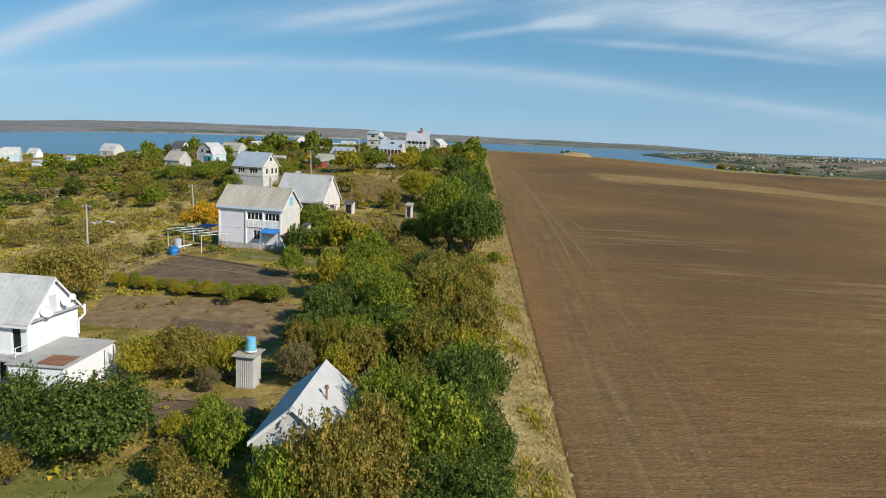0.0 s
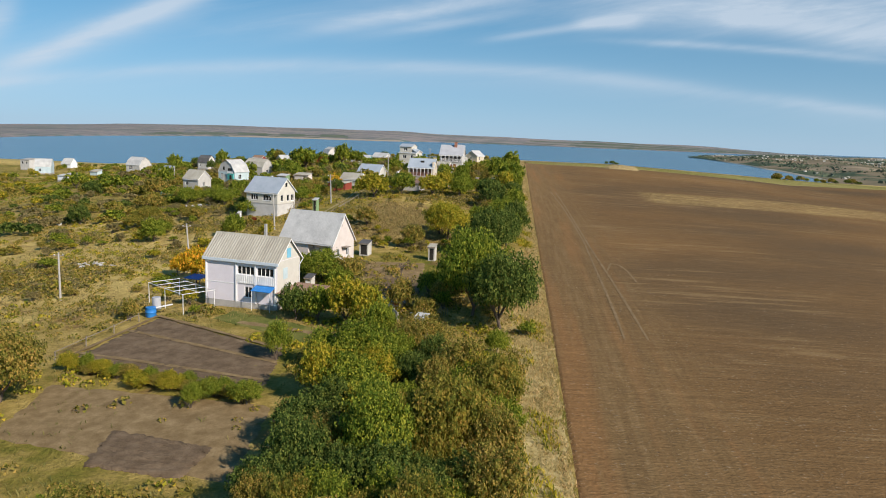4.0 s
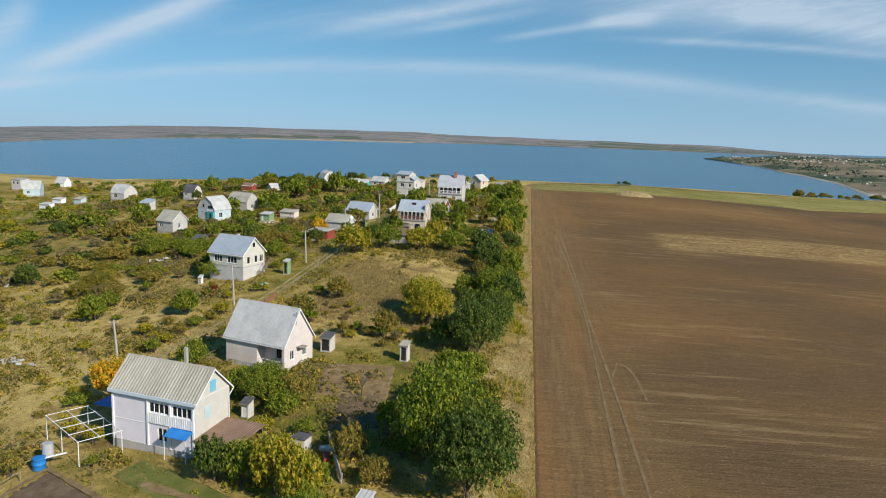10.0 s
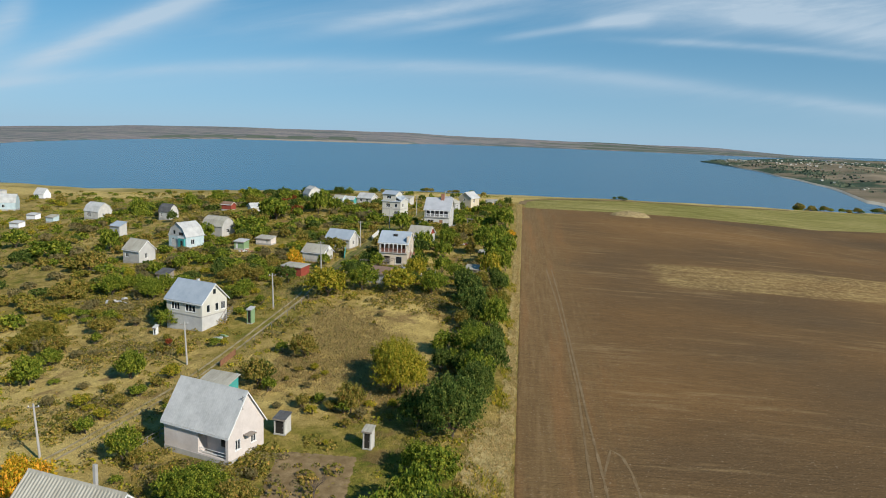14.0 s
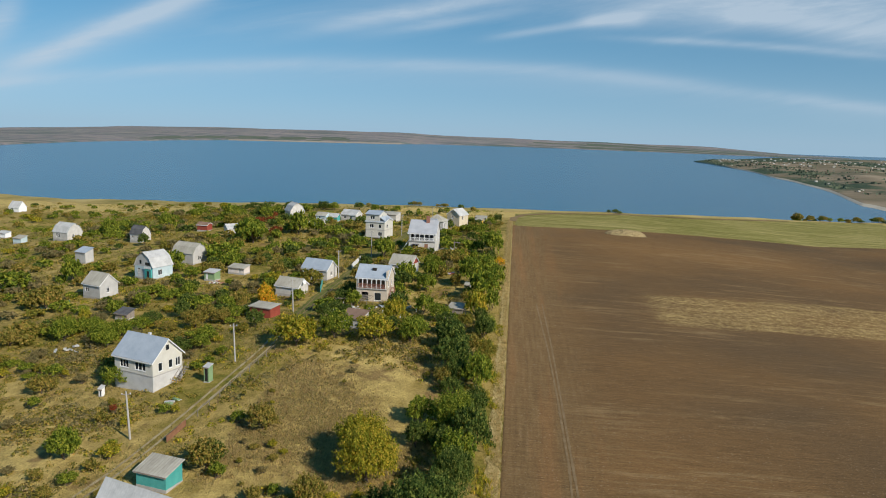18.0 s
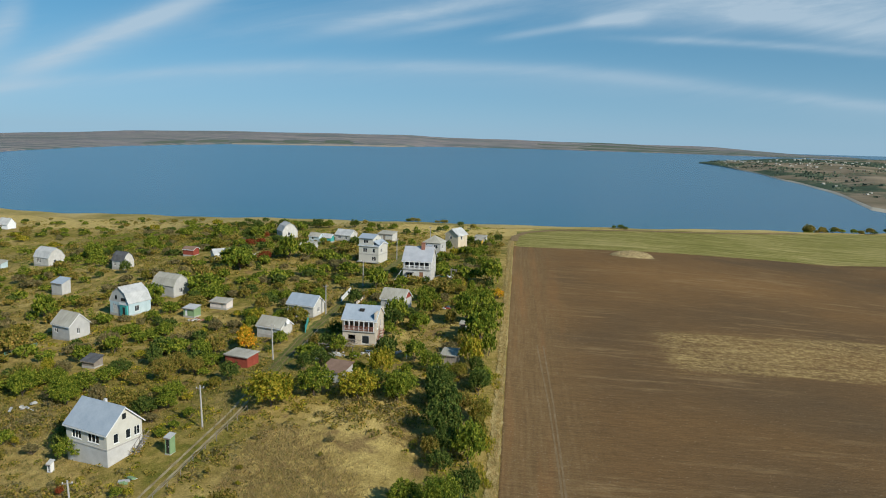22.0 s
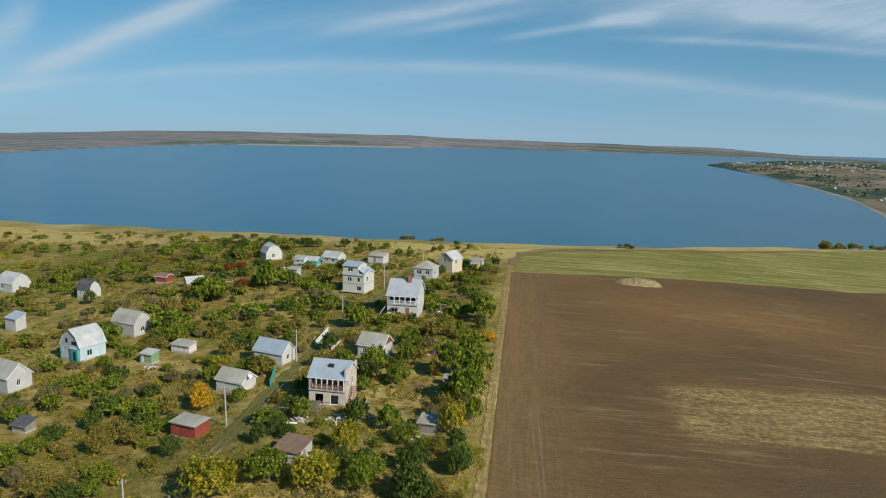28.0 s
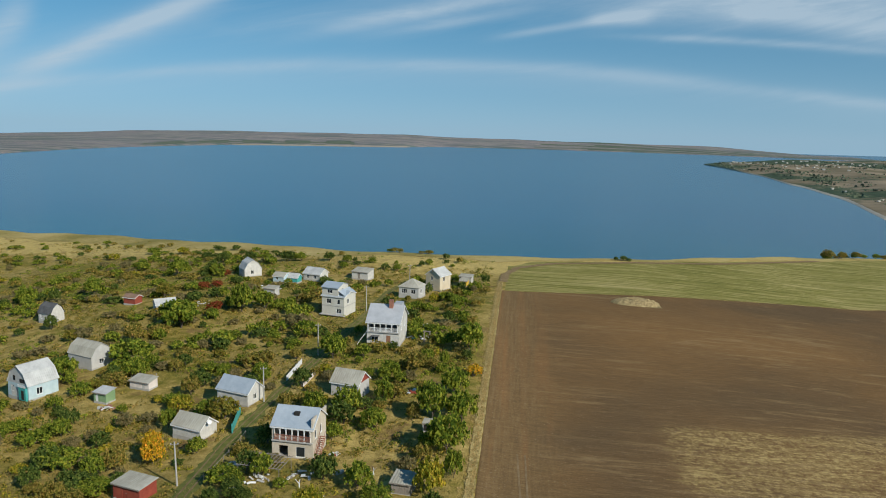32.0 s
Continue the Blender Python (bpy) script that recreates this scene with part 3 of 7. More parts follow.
def spit_height(R, A, s):
    return WATER - 0.5 + 2.5 * np.clip(s / 0.012, 0, 1) + np.interp(A, SPIT_AZ, SPIT_TOP) * smooth(0.0, 0.22, s) * (0.75 + 0.25 * np.sin(s * 9 + A)) - 24 * smooth(0.9, 1.0, s)


polar_land("spit", azs, near, np.interp(azs, SPIT_AZ, SPIT_FAR), steps, spit_height, M["near_far"], "low dry spit of land with scrub beyond the bay")


def beside(az, along):
    """A place on the spit: bearing, and part of the way across it."""
    r0, r1 = float(np.interp(az, SPIT_AZ, SPIT_NEAR)), float(np.interp(az, SPIT_AZ, SPIT_FAR))
    r = r0 + (r1 - r0) * along
    return 12 + r * math.sin(radians(az)), 80 + r * math.cos(radians(az)), float(spit_height(r, az, along))


# ---- building blocks ----
def box(bm, x0, x1, y0, y1, z0, z1, m=None):
    v = [bm.verts.new(p) for p in ((x0, y0, z0), (x1, y0, z0), (x1, y1, z0), (x0, y1, z0), (x0, y0, z1), (x1, y0, z1), (x1, y1, z1), (x0, y1, z1))]
    for f in ((3, 2, 1, 0), (4, 5, 6, 7), (0, 1, 5, 4), (1, 2, 6, 5), (2, 3, 7, 6), (3, 0, 4, 7)):
        bm.faces.new([v[k] for k in f])
    if m is not None:
        bmesh.ops.transform(bm, matrix=m, verts=v)
    return v


def prism(bm, outline, x0, x1):
    """A solid with the (y, z) outline between x0 and x1."""
    a, b = [bm.verts.new((x0, y, z)) for y, z in outline], [bm.verts.new((x1, y, z)) for y, z in outline]
    bm.faces.new(a), bm.faces.new(b[::-1])
    for k in range(len(a)):
        q = (k + 1) % len(a)
        bm.faces.new((a[q], a[k], b[k], b[q]))
    return a + b


def rod(bm, a, b, r0, r1=None, sides=7):
    a, b = Vector(a), Vector(b)
    turn = (b - a).to_track_quat("Z", "Y").to_matrix()
    rings = []
    for p, r in ((a, r0), (b, r0 if r1 is None else r1)):
        rings.append([bm.verts.new(p + turn @ Vector((r * math.cos(2 * math.pi * k / sides), r * math.sin(2 * math.pi * k / sides), 0))) for k in range(sides)])
    for k in range(sides):
        q = (k + 1) % sides
        bm.faces.new((rings[0][k], rings[0][q], rings[1][q], rings[1][k]))
    bm.faces.new(rings[0][::-1]), bm.faces.new(rings[1])


def lathe(bm, profile, sides=16):
    rings = [[bm.verts.new((r * math.cos(2 * math.pi * k / sides), r * math.sin(2 * math.pi * k / sides), z)) for k in range(sides)] for r, z in profile]
    for a, b in zip(rings, rings[1:]):
        for k in range(sides):
            q = (k + 1) % sides
            bm.faces.new((a[k], a[q], b[q], b[k]))
    bm.faces.new(rings[0][::-1]), bm.faces.new(rings[-1])


def roof_slab(length, lower, upper, wave=0.03, pitch=0.30, thick=0.06, x0=None, sag=0.0):
    """A corrugated roof plane along x, from the (y, z) of its eave to that of its ridge."""
    bm = bmesh.new()
    (y0, z0), (y1, z1) = lower, upper
    nx = max(2, min(160, int(length / (pitch / 3)))) if wave else max(2, int(length / 1.2))
    n = Vector((0, -(z1 - z0), y1 - y0)).normalized()
    if n.z < 0:
        n = -n
    grid = []
    for side in (1, 0):
        rows = []
        for j in range(4):
            s = j / 3
            row = []
            for k in range(nx + 1):
                x = -length / 2 + length * k / nx
                dip = wave * math.sin(2 * math.pi * x / pitch) - sag * math.sin(math.pi * s) * math.sin(math.pi * (k / nx))
                p = Vector((x, y0 + (y1 - y0) * s, z0 + (z1 - z0) * s)) + n * (dip + (thick if side else 0))
                row.append(bm.verts.new(p))
            rows.append(row)
        grid.append(rows)
    for rows, flip in ((grid[0], False), (grid[1], True)):
        for j in range(3):
            for k in range(nx):
                f = (rows[j][k], rows[j][k + 1], rows[j + 1][k + 1], rows[j + 1][k])
                bm.faces.new(f[::-1] if flip else f)
    a, b = grid
    for j in (0, 3):
        for k in range(nx):
            bm.faces.new((a[j][k], a[j][k + 1], b[j][k + 1], b[j][k]))
    for k in (0, nx):
        for j in range(3):
            bm.faces.new((a[j][k], a[j + 1][k], b[j + 1][k], b[j][k]))
    return bm


WALL = 0.24


def wall_frame(side, w, d):
    """Matrix from (along, inwards, up) to the house, and the wall's length."""
    return {"front": (pose(-w / 2, -d / 2, 0), w), "right": (pose(w / 2, -d / 2, 0, 0, 0, 90), d),
            "back": (pose(w / 2, d / 2, 0, 0, 0, 180), w), "left": (pose(-w / 2, d / 2, 0, 0, 0, 270), d)}[side]


def walls(w, d, z0, z1, openings):
    """Four thick walls with the openings (side, along, sill, width, height) cut through."""
    bm = bmesh.new()
    for side in ("front", "right", "back", "left"):
        m, length = wall_frame(side, w, d)
        lo, hi = (0, length) if side in ("front", "back") else (WALL, length - WALL)
        mine = [o[1:] for o in openings if o[0] == side]
        us = sorted({lo, hi, *[v for o in mine for v in (o[0], o[0] + o[2])]})
        zs = sorted({z0, z1, *[v for o in mine for v in (o[1], o[1] + o[3])]})
        for a, b in zip(us, us[1:]):
            for c, e in zip(zs, zs[1:]):
                if c < z0 - 1e-6 or e > z1 + 1e-6 or any(o[0] - 1e-6 <= a and b <= o[0] + o[2] + 1e-6 and o[1] - 1e-6 <= c and e <= o[1] + o[3] + 1e-6 for o in mine):
                    continue
                box(bm, a, b, 0, WALL, c, e, m)
    bmesh.ops.remove_doubles(bm, verts=bm.verts, dist=0.001)
    bm.verts.index_update()
    dup = {}
    for f in bm.faces:
        dup.setdefault(tuple(sorted(v.index for v in f.verts)), []).append(f)
    bmesh.ops.delete(bm, geom=[f for fs in dup.values() if len(fs) > 1 for f in fs], context="FACES_ONLY")
    return bm


def window(root, side, w, d, u, z, ww, hh, bars=1, frame_mat=None, sill=True):
    m, _ = wall_frame(side, w, d)
    m = m @ pose(u, 0, z)
    bm = bmesh.new()
    t = 0.07
    for x in [0, ww - t] + [ww * (k + 1) / (bars + 1) - t / 2 for k in range(bars)]:
        box(bm, x, x + t, 0.03, 0.10, 0, hh, m)
    for zz in (0, hh - t):
        box(bm, t, ww - t, 0.035, 0.095, zz, zz + t, m)
    if sill:
        box(bm, -0.08, ww + 0.08, -0.07, 0.03, -0.06, -0.005, m)
    win = part("window", bm, frame_mat or M["trim"], root)
    bm = bmesh.new()
    box(bm, 0.02, ww - 0.02, 0.115, 0.125, 0.02, hh - 0.02, m)
    part("pane", bm, M["glass"], win)
    return win


def door(root, side, w, d, u, z, ww, hh, mat):
    m, _ = wall_frame(side, w, d)
    m = m @ pose(u, 0, z)
    bm = bmesh.new()
    box(bm, 0.0, ww, 0.06, 0.11, 0, hh, m)
    for a, b in ((0.1, 0.45), (0.55, 0.92)):
        box(bm, 0.1, ww - 0.1, 0.04, 0.06, hh * a, hh * b, m)
    leaf = part("door", bm, mat, root)
    bm = bmesh.new()
    box(bm, ww - 0.14, ww - 0.10, -0.01, 0.04, hh * 0.48, hh * 0.54, m)
    part("handle", bm, M["dish"], leaf)


def house(name, label, fx, fy, yaw, w, d, eave, ridge, wall_mat, roof_mat, roof="gable", windows=(), doors=(), over=0.3, plinth=0.35,
          lower=None, wave=0.02, pitch=0.5, z=None, category="house", frame_mat=None, centred=False, trim=None, gable_mat=None, sag=0.0, group="", slim=0.83, low_by=1.0):
    """A house by its front right corner, its heading, its width and depth, and the heights of eave and ridge over the ground."""
    c, s = math.cos(radians(yaw)), math.sin(radians(yaw))
    cx, cy = (fx, fy) if centred else (fx - c * w / 2 - s * d / 2, fy - s * w / 2 + c * d / 2)
    cx, cy = (cx, cy) if slim == 1.0 else (cx - 0.1 * w * c, cy - 0.1 * w * s)
    corners = [land(cx + c * a * w / 2 - s * b * d / 2, cy + s * a * w / 2 + c * b * d / 2) for a in (-1, 1) for b in (-1, 1)]
    zz = float(np.mean(corners)) if z is None else z
    low = float(min(corners)) - zz - 0.3
    root = thing(name, cx, cy, yaw, label, category, zz, group)
    root.matrix_world = root.matrix_world @ Matrix.Diagonal((slim, slim, low_by, 1))
    cuts = [(o[0], o[1], o[2], o[3], o[4]) for o in (*windows, *doors)]
    split = lower[0] if lower else None
    if lower:
        part("lower_storey", walls(w, d, low, split, [(a, u, q, ww, min(hh, split - q)) for a, u, q, ww, hh in cuts if q < split]), lower[1], root)
        part("upper_storey", walls(w, d, split, eave, [(a, u, max(q, split), ww, min(hh, q + hh - split)) for a, u, q, ww, hh in cuts if q + hh > split]), wall_mat, root)
        bm = bmesh.new()
        box(bm, -w / 2 - 0.06, w / 2 + 0.06, -d / 2 - 0.06, -d / 2 + 0.001, split - 0.09, split + 0.09)
        box(bm, w / 2 - 0.001, w / 2 + 0.06, -d / 2, d / 2, split - 0.09, split + 0.09)
        box(bm, -w / 2 - 0.06, -w / 2 + 0.001, -d / 2, d / 2, split - 0.09, split + 0.09)
        part("string_course", bm, M["concrete"], root)
    else:
        part("wall", walls(w, d, plinth, eave, cuts), wall_mat, root)
        bm = bmesh.new()
        box(bm, -w / 2 - 0.04, w / 2 + 0.04, -d / 2 - 0.04, d / 2 + 0.04, low, plinth)
        part("plinth", bm, M["concrete"], root)
    bm = bmesh.new()
    box(bm, -w / 2 + WALL, w / 2 - WALL, -d / 2 + WALL, d / 2 - WALL, eave - 0.12, eave - 0.02)
    part("attic_floor", bm, M["dark"], root)
    L, hd = w + 2 * over, d / 2
    slope = (ridge - eave) / hd
    if roof == "gable":
        for x in (-w / 2, w / 2 - WALL):
            bm = bmesh.new()
            prism(bm, ((-hd, eave), (hd, eave), (0, ridge)), x, x + WALL)
            part("gable", bm, gable_mat or wall_mat, root)
        for sgn in (-1, 1):
            part("roof_plane", roof_slab(L, (sgn * (hd + over), eave - over * slope + 0.03), (0, ridge + 0.03), wave, pitch, sag=sag), roof_mat, root)
        bm = bmesh.new()
        prism(bm, ((-0.22, ridge - 0.22 * slope + 0.10), (0.22, ridge - 0.22 * slope + 0.10), (0, ridge + 0.17)), -L / 2, L / 2)
        part("ridge_cap", bm, roof_mat, root)
        for x in (-L / 2 - 0.03, L / 2 - 0.01):
            for sgn in (-1, 1):
                bm = bmesh.new()
                prism(bm, ((sgn * (hd + over), eave - over * slope - 0.12), (sgn * (hd + over), eave - over * slope + 0.05), (0, ridge + 0.05), (0, ridge - 0.12)), x, x + 0.04)
                part("bargeboard", bm, trim or M["trim"], root)
        bm = bmesh.new()
        box(bm, -L / 2, L / 2, -hd - over - 0.04, -hd - over, eave - over * slope - 0.18, eave - over * slope + 0.02)
        part("fascia", bm, trim or M["trim"], root)
    elif roof == "gambrel":
        ky, kz = hd * 0.62, eave + (ridge - eave) * 0.62
        for x in (-w / 2, w / 2 - WALL):
            bm = bmesh.new()
            prism(bm, ((-hd, eave), (hd, eave), (ky, kz), (0, ridge), (-ky, kz)), x, x + WALL)
            part("gable", bm, gable_mat or wall_mat, root)
        for sgn in (-1, 1):
            part("roof_plane", roof_slab(L, (sgn * (hd + 0.15), eave - 0.15), (sgn * ky, kz + 0.03), wave, pitch), roof_mat, root)
            part("roof_plane", roof_slab(L, (sgn * (ky + 0.05), kz + 0.01), (0, ridge + 0.03), wave, pitch), roof_mat, root)
        bm = bmesh.new()
        box(bm, -L / 2, L / 2, -0.18, 0.18, ridge + 0.05, ridge + 0.12)
        part("ridge_cap", bm, roof_mat, root)
    elif roof == "lean":
        bm = bmesh.new()
        for x in (-w / 2, w / 2 - WALL):
            prism(bm, ((-hd, eave), (hd, eave), (hd, ridge)), x, x + WALL)
        box(bm, -w / 2 + WALL, w / 2 - WALL, hd - WALL, hd, eave, ridge)
        part("gable", bm, gable_mat or wall_mat, root)
        k = (ridge - eave) / d
        part("roof_plane", roof_slab(L, (-hd - over, eave - k * over + 0.03), (hd + over, ridge + k * over + 0.03), wave, pitch, sag=sag), roof_mat, root)
        bm = bmesh.new()
        box(bm, -L / 2, L / 2, -hd - over - 0.03, -hd - over, eave - k * over - 0.12, eave - k * over + 0.06)
        part("fascia", bm, trim or M["wood"], root)
    elif roof == "hip":
        bm = bmesh.new()
        a, b, e0 = w / 2 + over, hd + over, eave + 0.02
        top = [bm.verts.new(p) for p in ((-a, -b, e0), (a, -b, e0), (a, b, e0), (-a, b, e0))]
        low_ring = [bm.verts.new((v.co.x, v.co.y, e0 - 0.08)) for v in top]
        r = max(0.05, w / 2 - hd)
        p, q = bm.verts.new((-r, 0, ridge)), bm.verts.new((r, 0, ridge))
        for f in ((top[0], top[1], q, p), (top[1], top[2], q), (top[2], top[3], p, q), (top[3], top[0], p), low_ring[::-1]):
            bm.faces.new(f)
        for k in range(4):
            g = (k + 1) % 4
            bm.faces.new((low_ring[k], low_ring[g], top[g], top[k]))
        part("roof", bm, roof_mat, root)
    elif roof == "flat":
        part("roof_plane", roof_slab(L, (-hd - over, eave + 0.02), (hd + over, ridge + 0.02), wave, pitch), roof_mat, root)
    for o in windows:
        if len(o) > 5 and o[5] < 0:
            continue
        window(root, *((o[0], w, d) + tuple(o[1:5])), bars=o[5] if len(o) > 5 else 1, frame_mat=frame_mat)
    for o in doors:
        door(root, *((o[0], w, d) + tuple(o[1:5])), mat=o[5])
    return root


def chimney(root, x, y, z0, z1, size, mat):
    bm = bmesh.new()
    box(bm, x - size / 2, x + size / 2, y - size / 2, y + size / 2, z0, z1)
    box(bm, x - size / 2 - 0.06, x + size / 2 + 0.06, y - size / 2 - 0.06, y + size / 2 + 0.06, z1, z1 + 0.12)
    part("chimney", bm, mat, root)


# ---- trees ----
def crown_mesh(seed, shoots, each, leaf, reach=(0.60, 0.94), shoot=(0.18, 0.36), wild=0.0, full=0.74):
    """A crown about 1 m in radius and 1 m high over the ground: leafy shoots that stand out of an uneven dome, with gaps between them."""
    g = np.random.default_rng(seed)
    k = np.arange(shoots)
    up_ = 1 - 1.45 * (k + 0.5) / shoots
    turn = k * 2.39996 + g.normal(0, 0.35, shoots)
    flat_ = np.sqrt(1 - up_ ** 2)
    way = np.stack([flat_ * np.cos(turn), flat_ * np.sin(turn), up_], -1)
    # bulges: a few limbs reach further out than the rest
    limb = g.normal(size=(9, 3)) + (0, 0, 0.5)
    limb /= np.linalg.norm(limb, axis=1)[:, None]
    bulge = np.exp(-((1 - way @ limb.T) / 0.10)).max(1)
    out = g.uniform(*reach, shoots) * (full + 0.26 * bulge) * np.where(g.random(shoots) < 0.22, 0.72, 1.0) * (1 - wild * g.random(shoots))
    base = way * out[:, None] * (1, 1, 0.52) + (0, 0, 0.53)
    aim = way * 0.7 + (0, 0, 0.55) + g.normal(0, 0.35, (shoots, 3))
    aim *= (g.uniform(*shoot, shoots) / np.linalg.norm(aim, axis=1))[:, None]
    n = shoots * each
    pick_ = np.repeat(k, each)
    along = g.uniform(-0.25, 1, n)[:, None]
    fat = g.uniform(0.035, 0.085, shoots)[pick_][:, None] * (1.25 - 0.75 * along)
    p = base[pick_] + aim[pick_] * along * (1, 1, 0.62) + g.normal(size=(n, 3)) * fat * (1, 1, 0.6)
    p[:, 2] = np.maximum(p[:, 2], 0.04)
    nrm = way[pick_] * 0.5 + g.normal(0, 0.62, (n, 3)) + (0, 0, 0.45)
    nrm /= np.linalg.norm(nrm, axis=1)[:, None]
    a = np.cross(nrm, g.normal(size=(n, 3)))
    a /= np.linalg.norm(a, axis=1)[:, None]
    b = np.cross(nrm, a)
    s = leaf * g.uniform(0.6, 1.4, (n, 1))
    v = np.stack([p + a * s, p - a * s * 0.6 + b * s * 0.75, p - a * s * 0.6 - b * s * 0.75], 1).reshape(-1, 3)
    me = bpy.data.meshes.new("crown")
    me.from_pydata(v.tolist(), [], np.arange(n * 3).reshape(-1, 3).tolist())
    me.materials.append(LEAF["g"])
    return me


def trunk_mesh(seed, stems=1):
    g = random.Random(seed)
    bm = bmesh.new()
    for s in range(stems):
        base = Vector((g.uniform(-0.12, 0.12), g.uniform(-0.12, 0.12), -0.12)) if stems > 1 else Vector((0, 0, -0.12))
        fork = Vector((g.uniform(-0.08, 0.08), g.uniform(-0.08, 0.08), 0.30 if stems == 1 else 0.2)) + base * 1.5
        rod(bm, base, fork, 0.05 if stems == 1 else 0.025, 0.036 if stems == 1 else 0.018, 8)
        for k in range(5 if stems == 1 else 2):
            an = 2 * math.pi * (k + g.random() * 0.6) / 5 + s
            knee = fork + Vector((math.cos(an) * 0.24, math.sin(an) * 0.24, 0.16 + 0.12 * g.random()))
            tip = knee + Vector((math.cos(an + g.uniform(-0.5, 0.5)) * 0.28, math.sin(an) * 0.28, 0.14 + 0.2 * g.random()))
            rod(bm, fork, knee, 0.026, 0.016, 6)
            rod(bm, knee, tip, 0.016, 0.006, 5)
            for j in range(2):
                rod(bm, knee.lerp(tip, 0.4 + 0.3 * j), tip + Vector((g.uniform(-0.2, 0.2), g.uniform(-0.2, 0.2), g.uniform(0, 0.12))), 0.009, 0.003, 4)
    me = bpy.data.meshes.new("trunk")
    bm.to_mesh(me)
    bm.free()
    me.materials.append(M["bark"])
    return me


CROWNS = {"big": [crown_mesh(40 + k, 340, 44, 0.025) for k in range(3)],
          "near": [crown_mesh(k, 190 + 12 * k, 42, 0.029) for k in range(4)],
          "mid": [crown_mesh(10 + k, 120, 30, 0.048, full=0.78) for k in range(5)],
          "wild": [crown_mesh(50 + k, 70, 26, 0.056, (0.5, 0.95), (0.18, 0.36), 0.40) for k in range(5)],
          "far": [crown_mesh(20 + k, 84, 20, 0.076, shoot=(0.12, 0.26), full=0.84) for k in range(5)],
          "distant": [crown_mesh(30 + k, 44, 11, 0.125, (0.5, 0.9), (0.1, 0.24), full=0.84) for k in range(5)]}
TRUNKS = {"tree": [trunk_mesh(k) for k in range(3)], "shrub": [trunk_mesh(7 + k, 4) for k in range(2)]}
WORDS = {"g": "green-leaved", "d": "dark green", "l": "yellow-green", "o": "dull olive", "r": "rust-tinged autumn", "y": "bright yellow autumn", "m": "deep red autumn", "w": "half-bare grey-brown"}
taken = []
planted = random.Random(3)


def plant(colour, x, y, r, tall, lod=None, group=""):
    """A fruit tree or shrub with its crown's radius and its height."""
    tall = max(tall, 0.75 * r)
    if y < 84 and x < 11:
        x = min(x, 10.2 - r)
    bush = tall < 2.6
    lod = lod or ("big" if r > 3.3 and y < 165 else "near" if y < 84 else "wild" if bush and y < 175 else "mid" if y < 200 else "far")
    kind = "shrub" if bush else "fruit_tree"
    root = new(kind)
    root.matrix_world = pose(x, y, h(x, y), 0, 0, planted.uniform(0, 360))
    where = "beside the ploughed field" if x > 2 else "in an overgrown dacha garden" if x > -60 else "in rough meadow"
    tagged(root, f"{WORDS[colour]} {'bushy shrub' if bush else 'fruit tree'} {where}", "shrub" if bush else "tree", group)
    for name, me in (("trunk", planted.choice(TRUNKS["shrub" if bush else "tree"])), ("crown", planted.choice(CROWNS[lod]))):
        ob = new(name, me)
        ob.parent = root
        ob.scale = (r * planted.uniform(0.80, 0.98), r * planted.uniform(0.80, 0.98), tall * planted.uniform(0.90, 1.0))
        if name == "crown":
            ob.material_slots[0].link = "OBJECT"
            ob.material_slots[0].material = LEAF[colour]
    taken.append((x, y, r))
    return root


# ---- houses ----
PINK = house("pink_house", "pale lilac two-storey dacha with corrugated slate roof and glazed balcony", -18.0, 94.3, -14, 10.2, 5.3, 5.6, 7.9, M["lilac"], M["slate"], wave=0.035, pitch=0.36,
             windows=(("front", 4.6, 3.75, 2.4, 1.0, 3), ("front", 7.4, 3.75, 2.3, 1.0, 3), ("front", 5.6, 1.1, 1.1, 1.3, 1), ("front", 1.2, -0.0, 0.9, 0.35, 0), ), plinth=0.0, gable_mat=M["cream"], slim=0.97, low_by=1.04)
LILAC = house("white_slate_house", "whitewashed one-storey house with a steep pale slate roof", -16.8, 116.2, -20, 10.0, 6.2, 3.5, 7.4, M["pinkish"], M["pale_slate"],
              windows=(("right", 1.2, 1.2, 0.9, 1.2, 1), ("right", 3.9, 1.2, 0.9, 1.2, 1), ("front", 5.4, 0.5, 4.2, 2.45, -1)), wave=0.006, pitch=0.3, slim=0.93)
CREAM = house("cream_block_house", "two-storey cream block house with a pale blue metal roof", -39.2, 159.6, -20, 8.6, 6.4, 4.9, 7.6, M["cream"], M["blue_roof"], lower=(2.4, M["block"]),
              windows=(("front", 1.2, 3.0, 2.0, 1.2, 2), ("front", 4.6, 3.0, 2.4, 1.2, 2), ("right", 1.2, 2.9, 0.9, 1.35, 0), ("right", 3.4, 2.9, 0.9, 1.35, 0), ("right", 4.9, 2.9, 1.1, 1.35, 1)), wave=0.0, over=0.35, slim=0.93)
house("tan_cottage", "small grey rendered cottage with slate roof on stilts", -80.6, 215.6, -22, 7.0, 6.0, 3.3, 5.6, M["grey_wall"], M["slate"], windows=(("front", 1.0, 1.3, 1.4, 1.0, 1), ("right", 2.2, 1.2, 0.9, 1.3, 1)))
MANSARD = house("teal_mansard_house", "pale blue house with a grey mansard roof and teal porch", -73.7, 240.2, 68, 7.6, 8.0, 3.2, 6.8, M["pale_blue"], M["pale_slate"], "gambrel", windows=(("left", 1.2, 3.9 - 2.5, 1.2, 1.2, 1), ("left", 4.6, 1.2, 1.8, 1.5, 2), ("front", 2.0, 1.0, 1.5, 1.4, 1)), gable_mat=M["grey_wall"])
